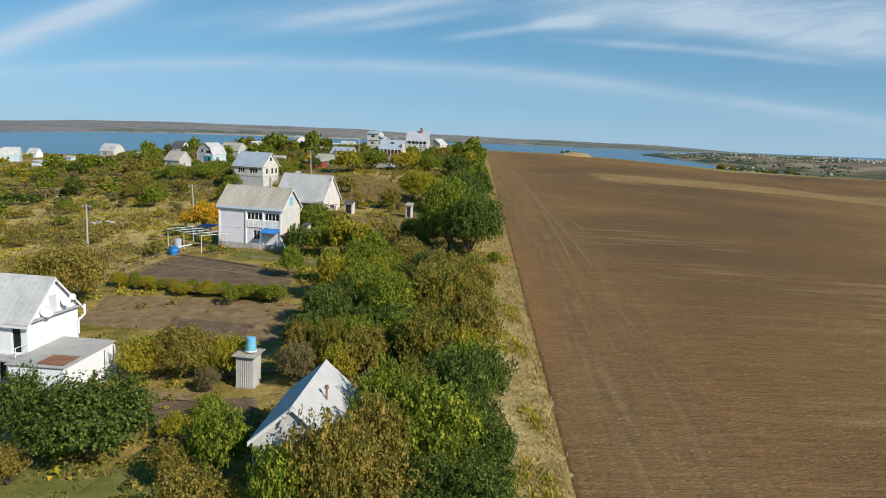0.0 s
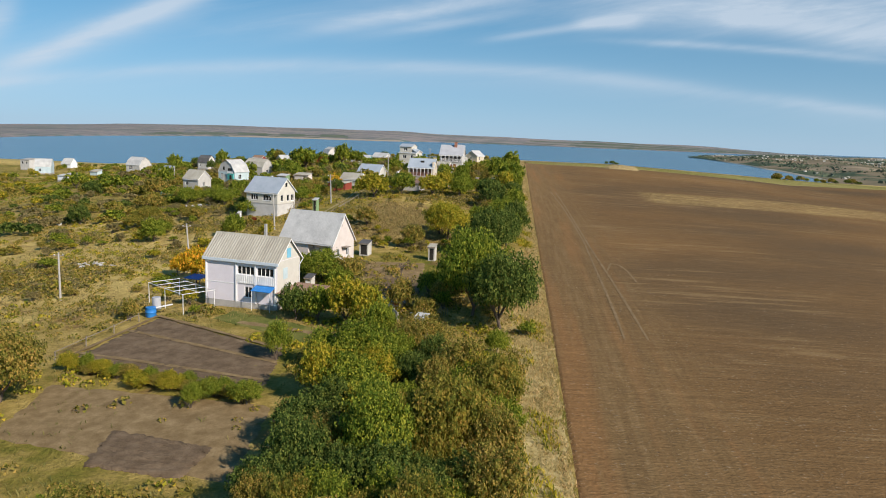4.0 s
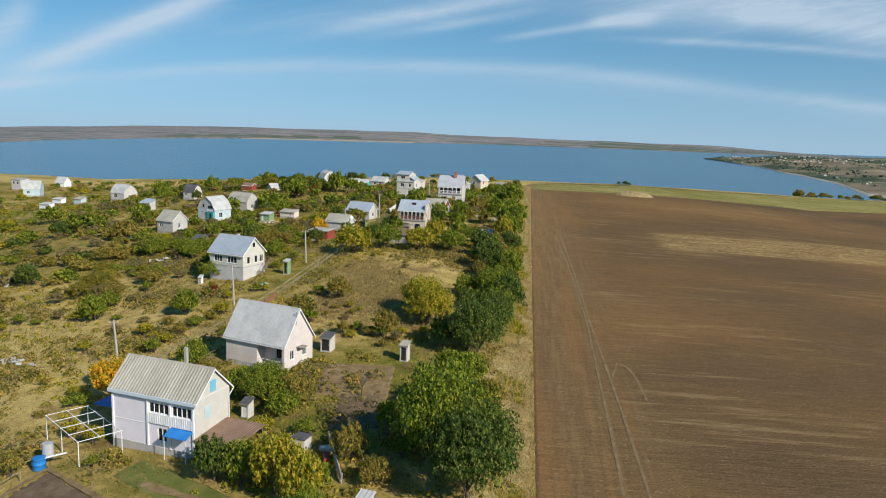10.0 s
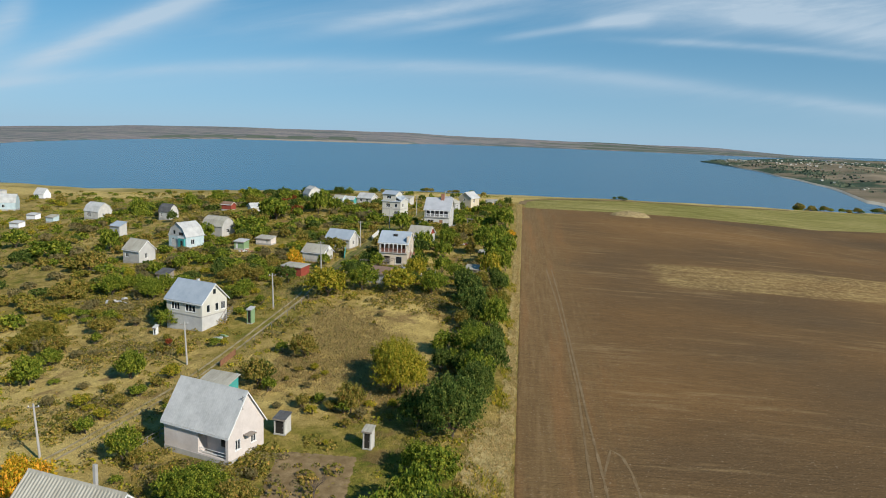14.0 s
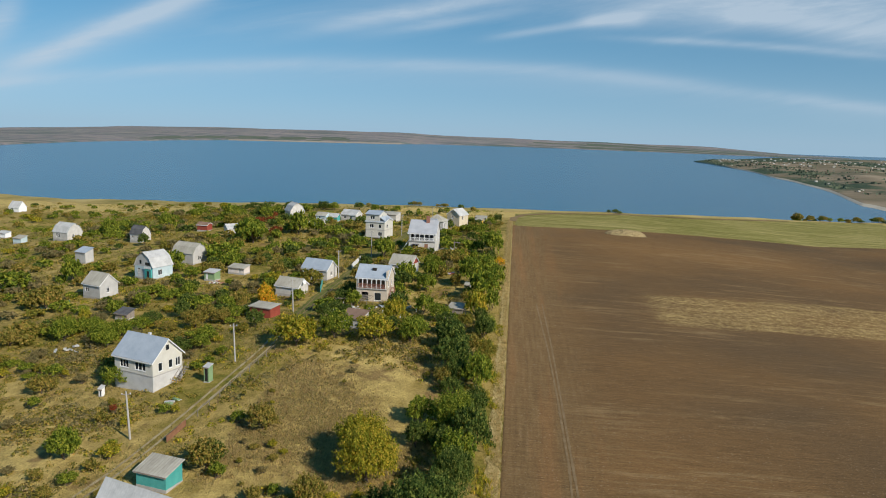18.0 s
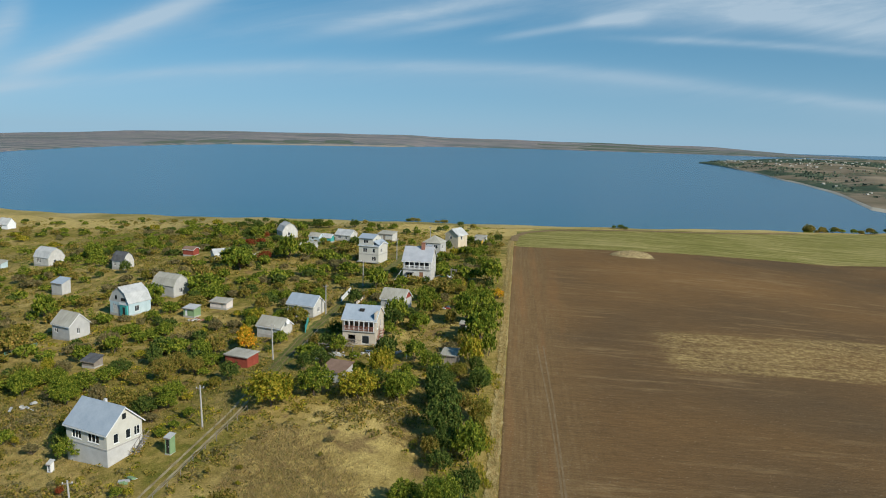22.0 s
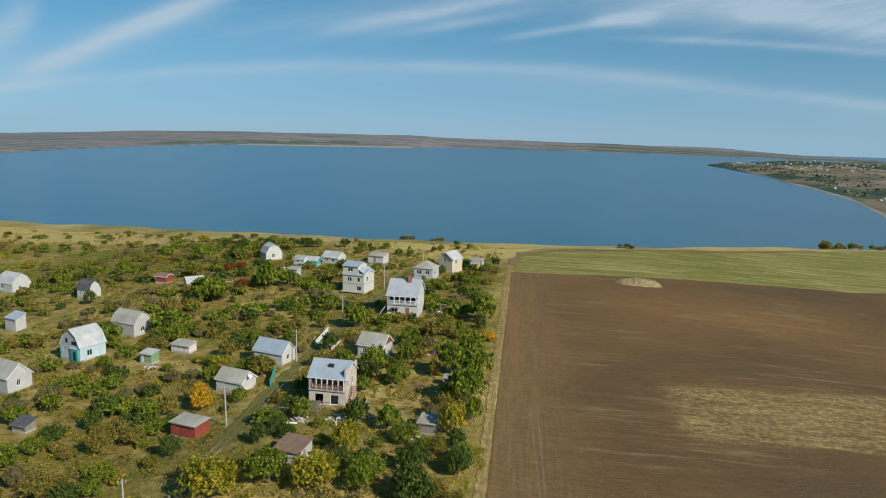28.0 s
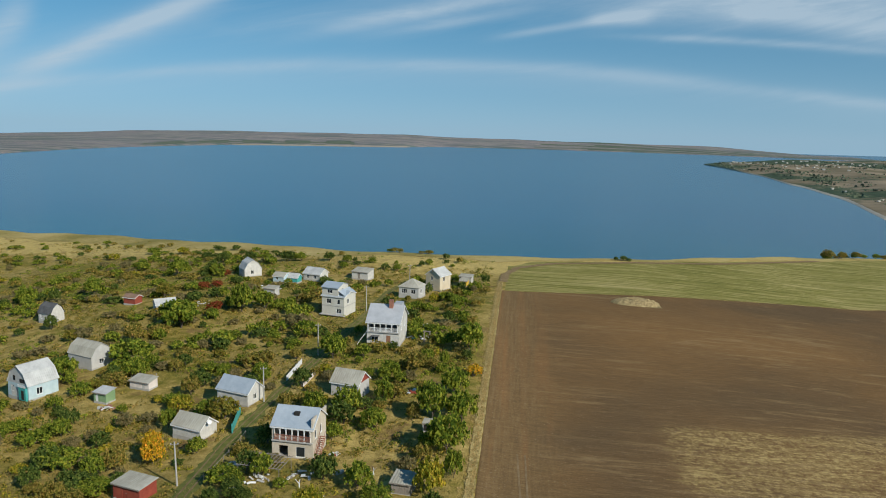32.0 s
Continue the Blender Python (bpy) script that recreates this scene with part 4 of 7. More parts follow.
house("grey_mansard_house", "grey rendered house under a rounded slate mansard roof", -72.8, 248.8, -20, 9.0, 6.4, 3.0, 5.6, M["grey_wall"], M["slate"], "gambrel", windows=(("front", 1.2, 1.0, 1.0, 1.2, 1), ("right", 2.4, 1.0, 1.2, 1.2, 1)))
house("blue_roof_hut", "small whitewashed hut with a pale blue lean-to roof", -108.8, 256.5, -20, 6.0, 4.0, 3.2, 4.3, M["grey_wall"], M["blue_roof"], "lean", windows=(), wave=0.02, slim=0.7)
house("white_cottage", "white cottage with a grey slate mansard roof", -141.5, 299.5, -20, 9.0, 7.5, 2.9, 6.0, M["white"], M["pale_slate"], "gambrel", windows=(("front", 2.0, 1.0, 2.2, 1.5, 2), ("right", 2.4, 1.0, 1.0, 1.2, 1)))
house("dark_roof_cabin", "little white cabin under a dark tarred mansard roof", -107.0, 285.0, -20, 6.0, 5.0, 2.6, 5.2, M["white"], M["dark_roof"], "gambrel", windows=(("front", 1.0, 1.0, 0.9, 1.1, 1),))
house("blue_roof_house", "low whitewashed house with a blue metal roof", -30.7, 231.0, -18, 8.6, 5.4, 2.6, 4.3, M["white"], M["blue_roof"], windows=(("right", 2.0, 1.0, 1.1, 1.0, 1),), wave=0.0, slim=0.84, low_by=1.10)
house("dish_shed", "low whitewashed shed with slate roof and dish", -34.3, 217.6, -18, 6.8, 4.6, 2.1, 3.5, M["white"], M["slate"], windows=(), slim=0.90, low_by=1.09)
house("red_shed", "rusty red sheet-metal shed with a flat slate roof", -33.0, 195.2, -16, 6.2, 4.2, 2.25, 2.5, M["red"], M["slate"], "lean", category="shed", doors=(("front", 2.2, 0.2, 1.0, 1.8, M["red"]),), plinth=0.1, slim=0.79, low_by=0.99)
house("tan_roof_hut", "grey hut with a brown felt lean-to roof", -13.5, 186.1, -14, 4.8, 4.4, 1.9, 2.6, M["grey_wall"], M["brown_roof"], "lean", category="shed", wave=0.0, doors=(("right", 1.4, 0.2, 0.9, 1.6, M["wood"]),), plinth=0.1, slim=0.84, low_by=1.01)
ARCH = house("arcade_house", "unfinished shell-stone house with an arched wooden veranda", -12.7, 211.3, -4, 7.2, 6.6, 4.9, 6.9, M["shell"], M["blue_roof"], windows=(("front", 0.4, 2.75, 6.4, 1.9, -1), ("front", 1.2, 0.2, 1.6, 1.7, -1), ("front", 4.2, 0.3, 1.6, 1.6, 0), ("right", 1.0, 3.0, 0.8, 1.3, 0), ("right", 3.6, 3.0, 0.8, 1.3, 0), ("right", 3.0, 0.6, 0.8, 1.5, 0)), wave=0.0, over=0.25, plinth=0.1, slim=0.95, low_by=1.08)
house("red_end_hut", "slate-roofed hut with a red gable end", -11.0, 235.7, -14, 6.4, 5.2, 2.7, 4.4, M["grey_wall"], M["slate"], windows=(("front", 1.2, 1.0, 0.9, 0.9, 1),), gable_mat=M["red"], slim=0.91, low_by=1.09)
BIG = house("veranda_house", "tall white house with arched glazed veranda and grey roof", -9.2, 270.6, -2, 7.4, 9.0, 5.2, 8.0, M["white"], M["grey_roof"], windows=(("front", 0.4, 3.1, 6.6, 1.8, -1), ("front", 1.0, 0.8, 1.6, 1.4, 1), ("right", 1.6, 3.3, 1.0, 1.3, 1), ("right", 5.2, 3.3, 1.0, 1.3, 1)), doors=(("front", 4.4, 0.35, 1.0, 2.0, M["rust"]),), wave=0.0, slim=1.06, low_by=1.12)
THREE = house("tower_house", "three-storey cream block house with stepped pale blue roof", -28.4, 295.8, -14, 7.6, 7.6, 5.6, 6.6, M["cream"], M["blue_roof"], windows=(("front", 1.6, 3.4, 1.6, 1.3, 1), ("front", 5.2, 3.4, 1.0, 1.3, 0), ("right", 2.0, 3.4, 1.2, 1.3, 1), ("front", 5.0, 0.8, 1.6, 1.3, 1)), wave=0.0, lower=(2.8, M["cream"]), slim=0.90, low_by=0.99)
house("hip_roof_house", "light grey house with a weathered hipped slate roof", -11.9, 322.8, -12, 6.8, 6.6, 3.2, 5.2, M["grey_wall"], M["slate"], "hip", windows=(("front", 1.0, 1.5, 1.8, 1.2, 2), ("front", 4.2, 1.5, 1.5, 1.2, 1), ("right", 2.0, 1.4, 1.2, 1.2, 1)), slim=0.95, low_by=1.15)
house("yellow_house", "narrow sand-coloured two-storey house with yellow annexe", -4.5, 344.5, 62, 6.4, 5.8, 4.5, 6.2, M["sand"], M["pale_slate"], windows=(("left", 2.0, 3.0, 0.9, 1.1, 1), ("front", 2.0, 2.8, 1.0, 1.2, 1), ("left", 2.2, 0.9, 0.9, 1.1, 1)), slim=0.97, low_by=1.17)
house("yellow_annexe", "bright yellow painted lean-to annexe", 1.0, 341.8, -10, 2.6, 3.0, 1.9, 2.4, M["yellow"], M["slate"], "lean", category="shed", slim=0.93, low_by=1.12)
house("corner_hut", "low grey hut with flat roof by the field corner", 2.5, 346.7, -8, 4.6, 3.6, 2.4, 2.7, M["grey_wall"], M["slate"], "lean", category="shed", windows=(("front", 0.8, 1.0, 1.6, 0.9, 1),), slim=0.91, low_by=1.09)
house("white_mansard_house", "white house with a pale rounded mansard roof near the bluff", -75.6, 342.7, -52, 7.4, 7.2, 2.7, 5.8, M["white"], M["pale_slate"], "gambrel", windows=(("right", 2.6, 1.0, 1.2, 1.3, 1), ("front", 2.0, 1.0, 1.0, 1.2, 1)), slim=0.84, low_by=1.01)
house("bluish_hut", "small pale blue hut among trees", -59.0, 336.4, -14, 4.8, 4.0, 2.2, 3.1, M["pale_blue"], M["slate"], category="shed", windows=(("front", 1.4, 0.9, 0.8, 0.9, 0),), slim=0.87, low_by=1.05)
house("green_hut", "green hut with a white roof", -54.9, 337.9, -10, 4.4, 3.6, 1.9, 2.8, M["teal"], M["pale_slate"], category="shed", slim=0.88, low_by=1.07)
house("low_white_house", "low white house with grey roof among trees", -48.3, 342.8, -18, 7.4, 5.6, 2.5, 4.0, M["white"], M["pale_slate"], windows=(("front", 1.4, 0.9, 1.2, 1.1, 1), ("front", 4.4, 0.9, 1.2, 1.1, 1)), slim=0.90, low_by=1.09)
house("awning_house", "whitewashed shed with an open slate awning", -33.7, 351.1, -14, 6.6, 5.0, 2.5, 3.1, M["white"], M["slate"], "lean", category="shed", doors=(("front", 2.4, 0.2, 1.0, 1.9, M["wood"]),), slim=0.94, low_by=1.13)
house("garden_hut", "tiny grey garden hut with flat roof", -55.1, 316.0, -12, 4.2, 3.0, 2.0, 2.4, M["grey_wall"], M["slate"], "lean", category="shed", slim=0.88, low_by=1.06)
house("red_cabin", "small dark red cabin", -91.0, 300.0, -12, 4.8, 3.6, 2.2, 2.9, M["red"], M["brown_roof"], category="shed")
house("white_roof_hut", "low hut under a long white slate roof", -76.0, 296.8, 40, 6.6, 4.6, 1.8, 3.0, M["white"], M["pale_slate"], category="shed")
house("pale_green_hut", "pale green hut with a flat slate roof", -60.6, 233.0, -14, 3.6, 2.8, 2.1, 2.5, M["green"], M["pale_slate"], "lean", category="shed", doors=(("front", 0.5, 0.2, 0.8, 1.6, M["trim"]),), slim=0.85, low_by=1.03)
house("brick_coop", "small brick and block coop with slate roof", -55.3, 240.0, -14, 5.6, 3.0, 1.6, 2.1, M["pinkish"], M["slate"], "lean", category="shed", doors=(("front", 3.6, 0.1, 0.8, 1.4, M["grey_wall"]),), slim=0.86, low_by=1.04)
house("dark_hut", "sunken little hut with dark tarred roof", -65.4, 199.5, -14, 3.6, 2.6, 1.3, 2.0, M["wood"], M["dark_roof"], "lean", category="shed", slim=0.84, low_by=1.01)
house("teal_shed", "turquoise shed with a rusty-streaked slate roof", -24.1, 132.4, -14, 5.0, 3.4, 2.0, 2.7, M["teal"], M["slate"], "lean", category="shed")
WHITE = house("white_house", "white two-storey house with pale roof and balcony", -24.7, 44.8, -7, 9.0, 5.6, 5.2, 7.8, M["fresh_white"], M["pale_slate"], wave=0.006, windows=(("front", 5.6, 3.2, 1.2, 1.4, 1), ("front", 7.7, 2.8, 0.8, 2.0, 0), ("front", 2.0, 3.2, 1.6, 1.4, 2), ("front", 6.0, 0.6, 1.2, 1.6, 1), ("front", 2.0, 0.6, 1.6, 1.6, 1)), slim=1.0)
ANNEXE = house("white_annexe", "white flat-roofed annexe with a rusty sheet on its roof", -20.5, 41.8, -4, 4.0, 6.2, 2.7, 2.85, M["fresh_white"], M["concrete"], "flat", wave=0.0, category="annexe", over=0.15, slim=1.0)
house("pale_blue_mansard", "pale blue house with a white mansard roof and teal lower wall", -225, 371, 20, 9.0, 8.0, 3.6, 7.4, M["pale_blue"], M["pale_slate"], "gambrel", windows=(("front", 2.0, 1.2, 1.4, 1.4, 1),), z=-2.3)
house("far_white_cottage", "small white cottage with a grey roof near the bluff", -252, 430, -10, 8.0, 6.5, 2.8, 5.8, M["fresh_white"], M["pale_slate"], windows=(("front", 2.0, 1.0, 1.2, 1.3, 1),))
house("far_grey_house", "plain grey two-storey block house with dark windows", -261, 405, -14, 8.0, 7.0, 5.8, 6.4, M["block"], M["concrete"], "lean", wave=0.0, windows=(("front", 1.2, 3.4, 1.4, 1.4, 0), ("front", 4.8, 3.4, 1.4, 1.4, 0)))
house("far_low_hut", "low white hut with a flat slate roof", -172, 298, -12, 5.4, 3.6, 2.0, 2.5, M["fresh_white"], M["pale_slate"], "lean", category="shed")
house("far_low_hut", "low pale blue hut with a slate roof", -163, 305, -12, 4.4, 3.4, 2.0, 2.7, M["pale_blue"], M["slate"], "lean", category="shed")
house("far_low_hut", "low white hut with a flat slate roof", -196, 342, -12, 6.0, 3.6, 2.1, 2.7, M["fresh_white"], M["pale_slate"], "lean", category="shed")
SHED = house("pointed_shed", "narrow white shed with a pale sheet roof among trees", -1.85, 33.1, -91.6, 7.3, 4.1, 3.5, 5.3, M["white"], M["shed_roof"], category="shed", wave=0.0, over=0.18, centred=True, slim=1.0)

bm = bmesh.new()
rod(bm, (0.37, 0.95, 4.2), (0.37, 0.95, 5.2), 0.06, sides=9)
rod(bm, (0.37, 0.95, 5.2), (0.37, 0.95, 5.36), 0.14, 0.10, sides=9)
part("stove_pipe", bm, M["rust"], SHED, "rusty stove pipe with a cap")

# ---- paths, beds, tracks ----
def patch(name, corners, mat, label, category, lift=0.05, cells=24, relief=0.02, kind="structure"):
    """A four-cornered piece of ground laid on the land."""
    a, b, c, d = [np.array(p, float) for p in corners]
    s, t = np.meshgrid(np.linspace(0, 1, cells), np.linspace(0, 1, cells))
    P = (1 - t)[..., None] * ((1 - s)[..., None] * a + s[..., None] * b) + t[..., None] * ((1 - s)[..., None] * d + s[..., None] * c)
    g = np.random.default_rng(3)
    rim = np.minimum(np.minimum(s, 1 - s), np.minimum(t, 1 - t)) * (cells - 1)
    P = P + g.normal(0, 0.08, P.shape) * (rim < 1.5)[..., None]
    Z = land(P[..., 0], P[..., 1]) + lift + g.normal(0, relief, s.shape) - 0.12 * np.exp(-rim / 0.5) * g.uniform(0.8, 1.2, s.shape)
    verts = np.concatenate([P, Z[..., None]], -1).reshape(-1, 3)
    i = (np.arange(cells - 1)[:, None] * cells + np.arange(cells - 1)).ravel()
    return tagged(link_mesh(name, verts, np.stack([i, i + 1, i + 1 + cells, i + cells], -1), mat, flat=False), label, category, kind=kind)


def ribbon(name, points, width, mat, label, category, lift=0.07):
    """A strip of ground along a line of points."""
    pts = np.array(points, float)
    k = np.concatenate([[0], np.cumsum(np.hypot(*np.diff(pts, axis=0).T))])
    q = np.linspace(0, k[-1], max(4, int(k[-1] / 1.0)))
    x, y = np.interp(q, k, pts[:, 0]), np.interp(q, k, pts[:, 1])
    g = np.random.default_rng(len(points))
    dx_, dy_ = np.gradient(x), np.gradient(y)
    n = np.hypot(dx_, dy_)
    nx, ny = -dy_ / n, dx_ / n
    wob = 1 + g.normal(0, 0.16, len(q))
    lines = [(x + nx * width * f * wob, y + ny * width * f * wob) for f in (-0.5, -0.17, 0.17, 0.5)]
    verts = np.stack([np.stack([a, b, land(a, b) + lift], -1) for a, b in lines], 1).reshape(-1, 3)
    i = (np.arange(len(q) - 1)[:, None] * 4 + np.arange(3)).ravel()
    return tagged(link_mesh(name, verts, np.stack([i, i + 1, i + 5, i + 4], -1), mat, flat=False), label, category, kind="structure")


patch("garden_bed", ((-34.6, 76.6), (-12.6, 70.4), (-14.0, 80.6), (-32.2, 92.0)), M["bed"], "dark dug vegetable plot beside the lilac house", "garden bed", 0.09, 40, 0.035)
patch("garden_bed", ((-20.6, 57.2), (-13.0, 55.8), (-12.6, 60.3), (-21.6, 62.8)), M["bed"], "small dark dug vegetable plot", "garden bed", 0.13, 26, 0.035)
patch("garden_bed", ((-8.8, 102.0), (-3.2, 102.6), (-4.4, 111.8), (-9.6, 111.4)), M["bed"], "dark dug plot behind the garden junk", "garden bed", 0.06, 26, 0.035)
patch("garden_clearing", ((-31, 61), (-9, 55), (-10, 68), (-33, 72)), M["path"], "trodden bare garden soil", "ground", 0.035, 24, 0.015)
patch("garden_clearing", ((-12.6, 110.6), (-3.6, 109.6), (-4.6, 120.6), (-14.0, 120.9)), M["path"], "bare brown garden soil behind the lilac house", "ground", 0.045, 30, 0.03)
ribbon("field_margin", ((9.0, 70), (8.8, 90), (9.0, 112), (9.6, 130)), 4.2, M["verge"], "wide patch of dry straw grass beside the field", "verge", 0.06)
patch("garden_lawn", ((-30, 24), (-13, 24), (-13, 34), (-31, 38)), M["lawn"], "mown green lawn before the white house", "lawn", 0.04, 24, 0.02)
patch("garden_clearing", ((-15.5, 43.1), (-7.9, 44.0), (-5.1, 36.5), (-12.1, 36.2)), M["bed"], "reddish bare soil between garden shrubs", "ground", 0.05, 24, 0.03)
patch("garden_lawn", ((-16, 24), (-6, 24), (-6.5, 36), (-12.5, 36.5)), M["lawn"], "rough green grass behind the pointed shed", "lawn", 0.045, 24, 0.02)
ribbon("garden_path", ((-18.2, 43.8), (-15.2, 43.9), (-12.2, 43.6)), 1.5, M["path"], "bare trodden path before the tangled shrubs", "path", 0.10)
patch("garden_lawn", ((-26, 91.5), (-12, 83), (-10, 87), (-25, 95)), M["lawn"], "green grass before the lilac house", "lawn", 0.035, 24, 0.02)
for a, b in (((-35.0, 77.0), (-32.4, 92.0)), ((-34.2, 79.4), (-13.2, 73.0)), ((-33.0, 86.6), (-13.6, 77.4)), ((-32.3, 92.0), (-14.2, 81.2))):
    ribbon("garden_path", (a, b), 0.5, M["path"], "narrow trodden path across the plot", "path", 0.13)
ribbon("garden_path", ((-13.5, 47.0), (-8.0, 49.0), (-3.0, 52.0)), 1.2, M["path"], "bare path by the water tank hut", "path")
ribbon("garden_path", ((-22, 90), (-15, 87.5), (-9, 85), (-5, 83)), 0.9, M["path"], "bare garden path", "path")
track = ((-40.0, 112.0), (-35.5, 128.0), (-33.2, 138.0), (-31.6, 150.0), (-30.2, 163.0), (-28.6, 176.0), (-28.3, 192.1), (-30.3, 216.8), (-28.4, 235.3), (-26.5, 255.4), (-25.4, 279.1), (-23.7, 300.8), (-23.7, 337.8), (-18.5, 362.1))
for off in (-0.65, 0.65):
    ribbon("wheel_rut", [(x + off, y) for x, y in track[:7]], 0.42, M["rut"], "worn wheel rut of a garden lane", "track")
    ribbon("wheel_rut", [(x + off, y) for x, y in track[6:]], 0.30, M["path"], "grown-over wheel rut between the gardens", "track")
ribbon("garden_lane", track[6:], 3.0, M["lawn"], "green grass lane between the garden fences", "track", 0.045)
for line in (((19.9, 88), (20.2, 98), (20.4, 112), (20.6, 126), (20.9, 145), (20.6, 168), (20.0, 190), (18.6, 220)),
             ((22.3, 88), (22.2, 98), (22.1, 107), (21.9, 119), (21.5, 137), (21.1, 168), (20.8, 190), (19.9, 220)),
             ((22.0, 120), (23.4, 126.5), (24.5, 125), (25.1, 121), (25.3, 114))):
    ribbon("tractor_rut", line, 0.30, M["field_rut"], "pale pressed tractor rut across the ploughed soil", "track", 0.105)
ribbon("bluff_path", ((12.5, 345), (13, 360), (17, 376), (30, 390), (60, 402), (100, 424), (160, 470)), 3.0, M["path"], "pale dirt track along the bluff", "track", 0.2)
ribbon("field_margin", ((10.9, -40), (11.0, 60), (11.6, 150), (11.8, 250), (11.8, 348)), 1.5, M["verge"], "strip of dry straw grass along the field", "verge", 0.09)
ribbon("field_margin", ((10.9, -40), (10.8, 20), (10.6, 55), (10.5, 84)), 3.2, M["verge"], "wide strip of dry straw grass beside the thicket", "verge", 0.075)


# ---- details of the houses ----
def add(root, name, mat, label="", level=None):
    """Collects boxes in a house's own axes into one part."""
    bm = bmesh.new()
    return bm, lambda: part(name, bm, mat, level or root, label)


def single(root, name, mat, dims, label="", m=None):
    bm = bmesh.new()
    box(bm, *dims, m)
    bmesh.ops.bevel(bm, geom=bm.edges[:], offset=0.012, segments=1, affect="EDGES")
    return part(name, bm, mat, root, label)


# lilac two-storey house
w, d = 10.2, 5.3
for x0, x1 in ((-0.55, 2.0), (2.2, 4.7)):
    bm = bmesh.new()
    box(bm, x0, x1, -d / 2 - 0.12, -d / 2 - 0.02, 2.75, 3.72)
    for k in range(10):
        u = x0 + 0.06 + (x1 - x0 - 0.12) * k / 9
        box(bm, u - 0.02, u + 0.02, -d / 2 - 0.15, -d / 2 - 0.12, 2.8, 3.68)
    part("balcony_panel", bm, M["trim"], PINK, "white ribbed balcony panel")
for x in (-5.0, -0.65, 2.1, 4.85):
    single(PINK, "post", M["trim"], (x - 0.1, x + 0.1, -d / 2 - 0.14, -d / 2 + 0.02, 0.5, 5.5))
bm = bmesh.new()
box(bm, -w / 2 - 0.05, w / 2 + 0.05, -d / 2 - 0.08, d / 2 + 0.05, -0.6, 0.55)
part("plinth_band", bm, M["concrete"], PINK)
m = Matrix.Translation((3.5, -d / 2 - 0.62, 2.45)) @ pose(0, 0, 0, 20)
awn = single(PINK, "awning", M["blue"], (-1.35, 1.35, -0.62, 0.62, -0.03, 0.03), "bright blue tarpaulin awning", m)
for x in (2.25, 4.75):
    bm = bmesh.new()
    rod(bm, (x, -d / 2 - 1.15, 0), (x, -d / 2 - 1.15, 2.22), 0.035)
    part("awning_post", bm, M["trim"], PINK)
part("porch_roof", roof_slab(4.6, (-2.6, 2.0), (2.6, 2.45), 0.03, 0.3), M["brown_roof"], PINK, "rusty brown sheet porch roof").matrix_local = pose(w / 2 + 2.3, -0.4, 0)
for y in (-2.8, 2.0):
    bm = bmesh.new()
    rod(bm, (w / 2 + 4.4, y, -0.3), (w / 2 + 4.4, y, 2.1), 0.05)
    part("porch_post", bm, M["wood"], PINK)
single(PINK, "vent_pipe", M["concrete"], (1.2, 1.5, 0.6, 0.9, 7.2, 9.3))
bm = bmesh.new()
rod(bm, (w / 2 + 0.35, d / 2 + 0.2, 5.3), (w / 2 + 0.12, d / 2 - 0.3, 4.6), 0.05)
rod(bm, (w / 2 + 0.12, d / 2 - 0.3, 4.6), (w / 2 + 0.12, d / 2 - 0.3, 0.3), 0.05)
part("downpipe", bm, M["trim"], PINK)
single(PINK, "attic_hatch", M["tank"], (w / 2 + 0.005, w / 2 + 0.05, -0.45, 0.45, 5.75, 6.85), "light blue attic hatch")
single(PINK, "side_render", M["cream"], (w / 2 - 0.002, w / 2 + 0.012, -d / 2 + 0.02, d / 2 - 0.02, 0.56, 5.55), "cream rendered side wall")
single(PINK, "side_shutter", M["pale_blue"], (w / 2 + 0.012, w / 2 + 0.05, -d / 2 + 1.3, -d / 2 + 2.3, 3.4, 4.7), "faded blue closed shutter")
for z in (2.55, 5.0):
    single(PINK, "wall_band", M["trim"], (-w / 2 + 0.1, -0.75, -d / 2 - 0.03, -d / 2 + 0.005, z, z + 0.10))
single(PINK, "gutter_board", M["pale_trim"], (-w / 2 - 0.3, w / 2 + 0.3, -d / 2 - 0.36, -d / 2 - 0.2, 5.12, 5.45))
# side terrace with a blue cover
TARP = thing("covered_terrace", -32.2, 103.0, -12, "wooden terrace with a blue tarpaulin cover", "terrace")
single(TARP, "cover", M["blue"], (-1.4, 1.0, -1.2, 1.2, 2.0, 2.06), "", pose(0, 0, 0, 4))
for x in (-1.3, 0.9):
    for y in (-1.1, 1.1):
        bm = bmesh.new()
        rod(bm, (x, y, -0.3), (x, y, 2.02), 0.05)
        part("post", bm, M["wood"], TARP)

# white slate house: open shaded corner, frame, aerial
w, d = 10.0, 6.2
bm = bmesh.new()
box(bm, 0.4, 2.5, -d / 2 + 1.5, -d / 2 + 1.62, 0.36, 3.37)
box(bm, 3.6, 4.75, -d / 2 + 1.5, -d / 2 + 1.62, 0.36, 3.37)
box(bm, 2.5, 3.6, -d / 2 + 1.5, -d / 2 + 1.62, 0.36, 1.1)
box(bm, 2.5, 3.6, -d / 2 + 1.5, -d / 2 + 1.62, 2.4, 3.37)
box(bm, 0.28, 0.4, -d / 2 + 0.26, -d / 2 + 1.62, 0.36, 3.37)
part("porch_wall", bm, M["pinkish"], LILAC)
single(LILAC, "porch_window", M["glass"], (2.5, 3.6, -d / 2 + 1.55, -d / 2 + 1.58, 1.1, 2.4))
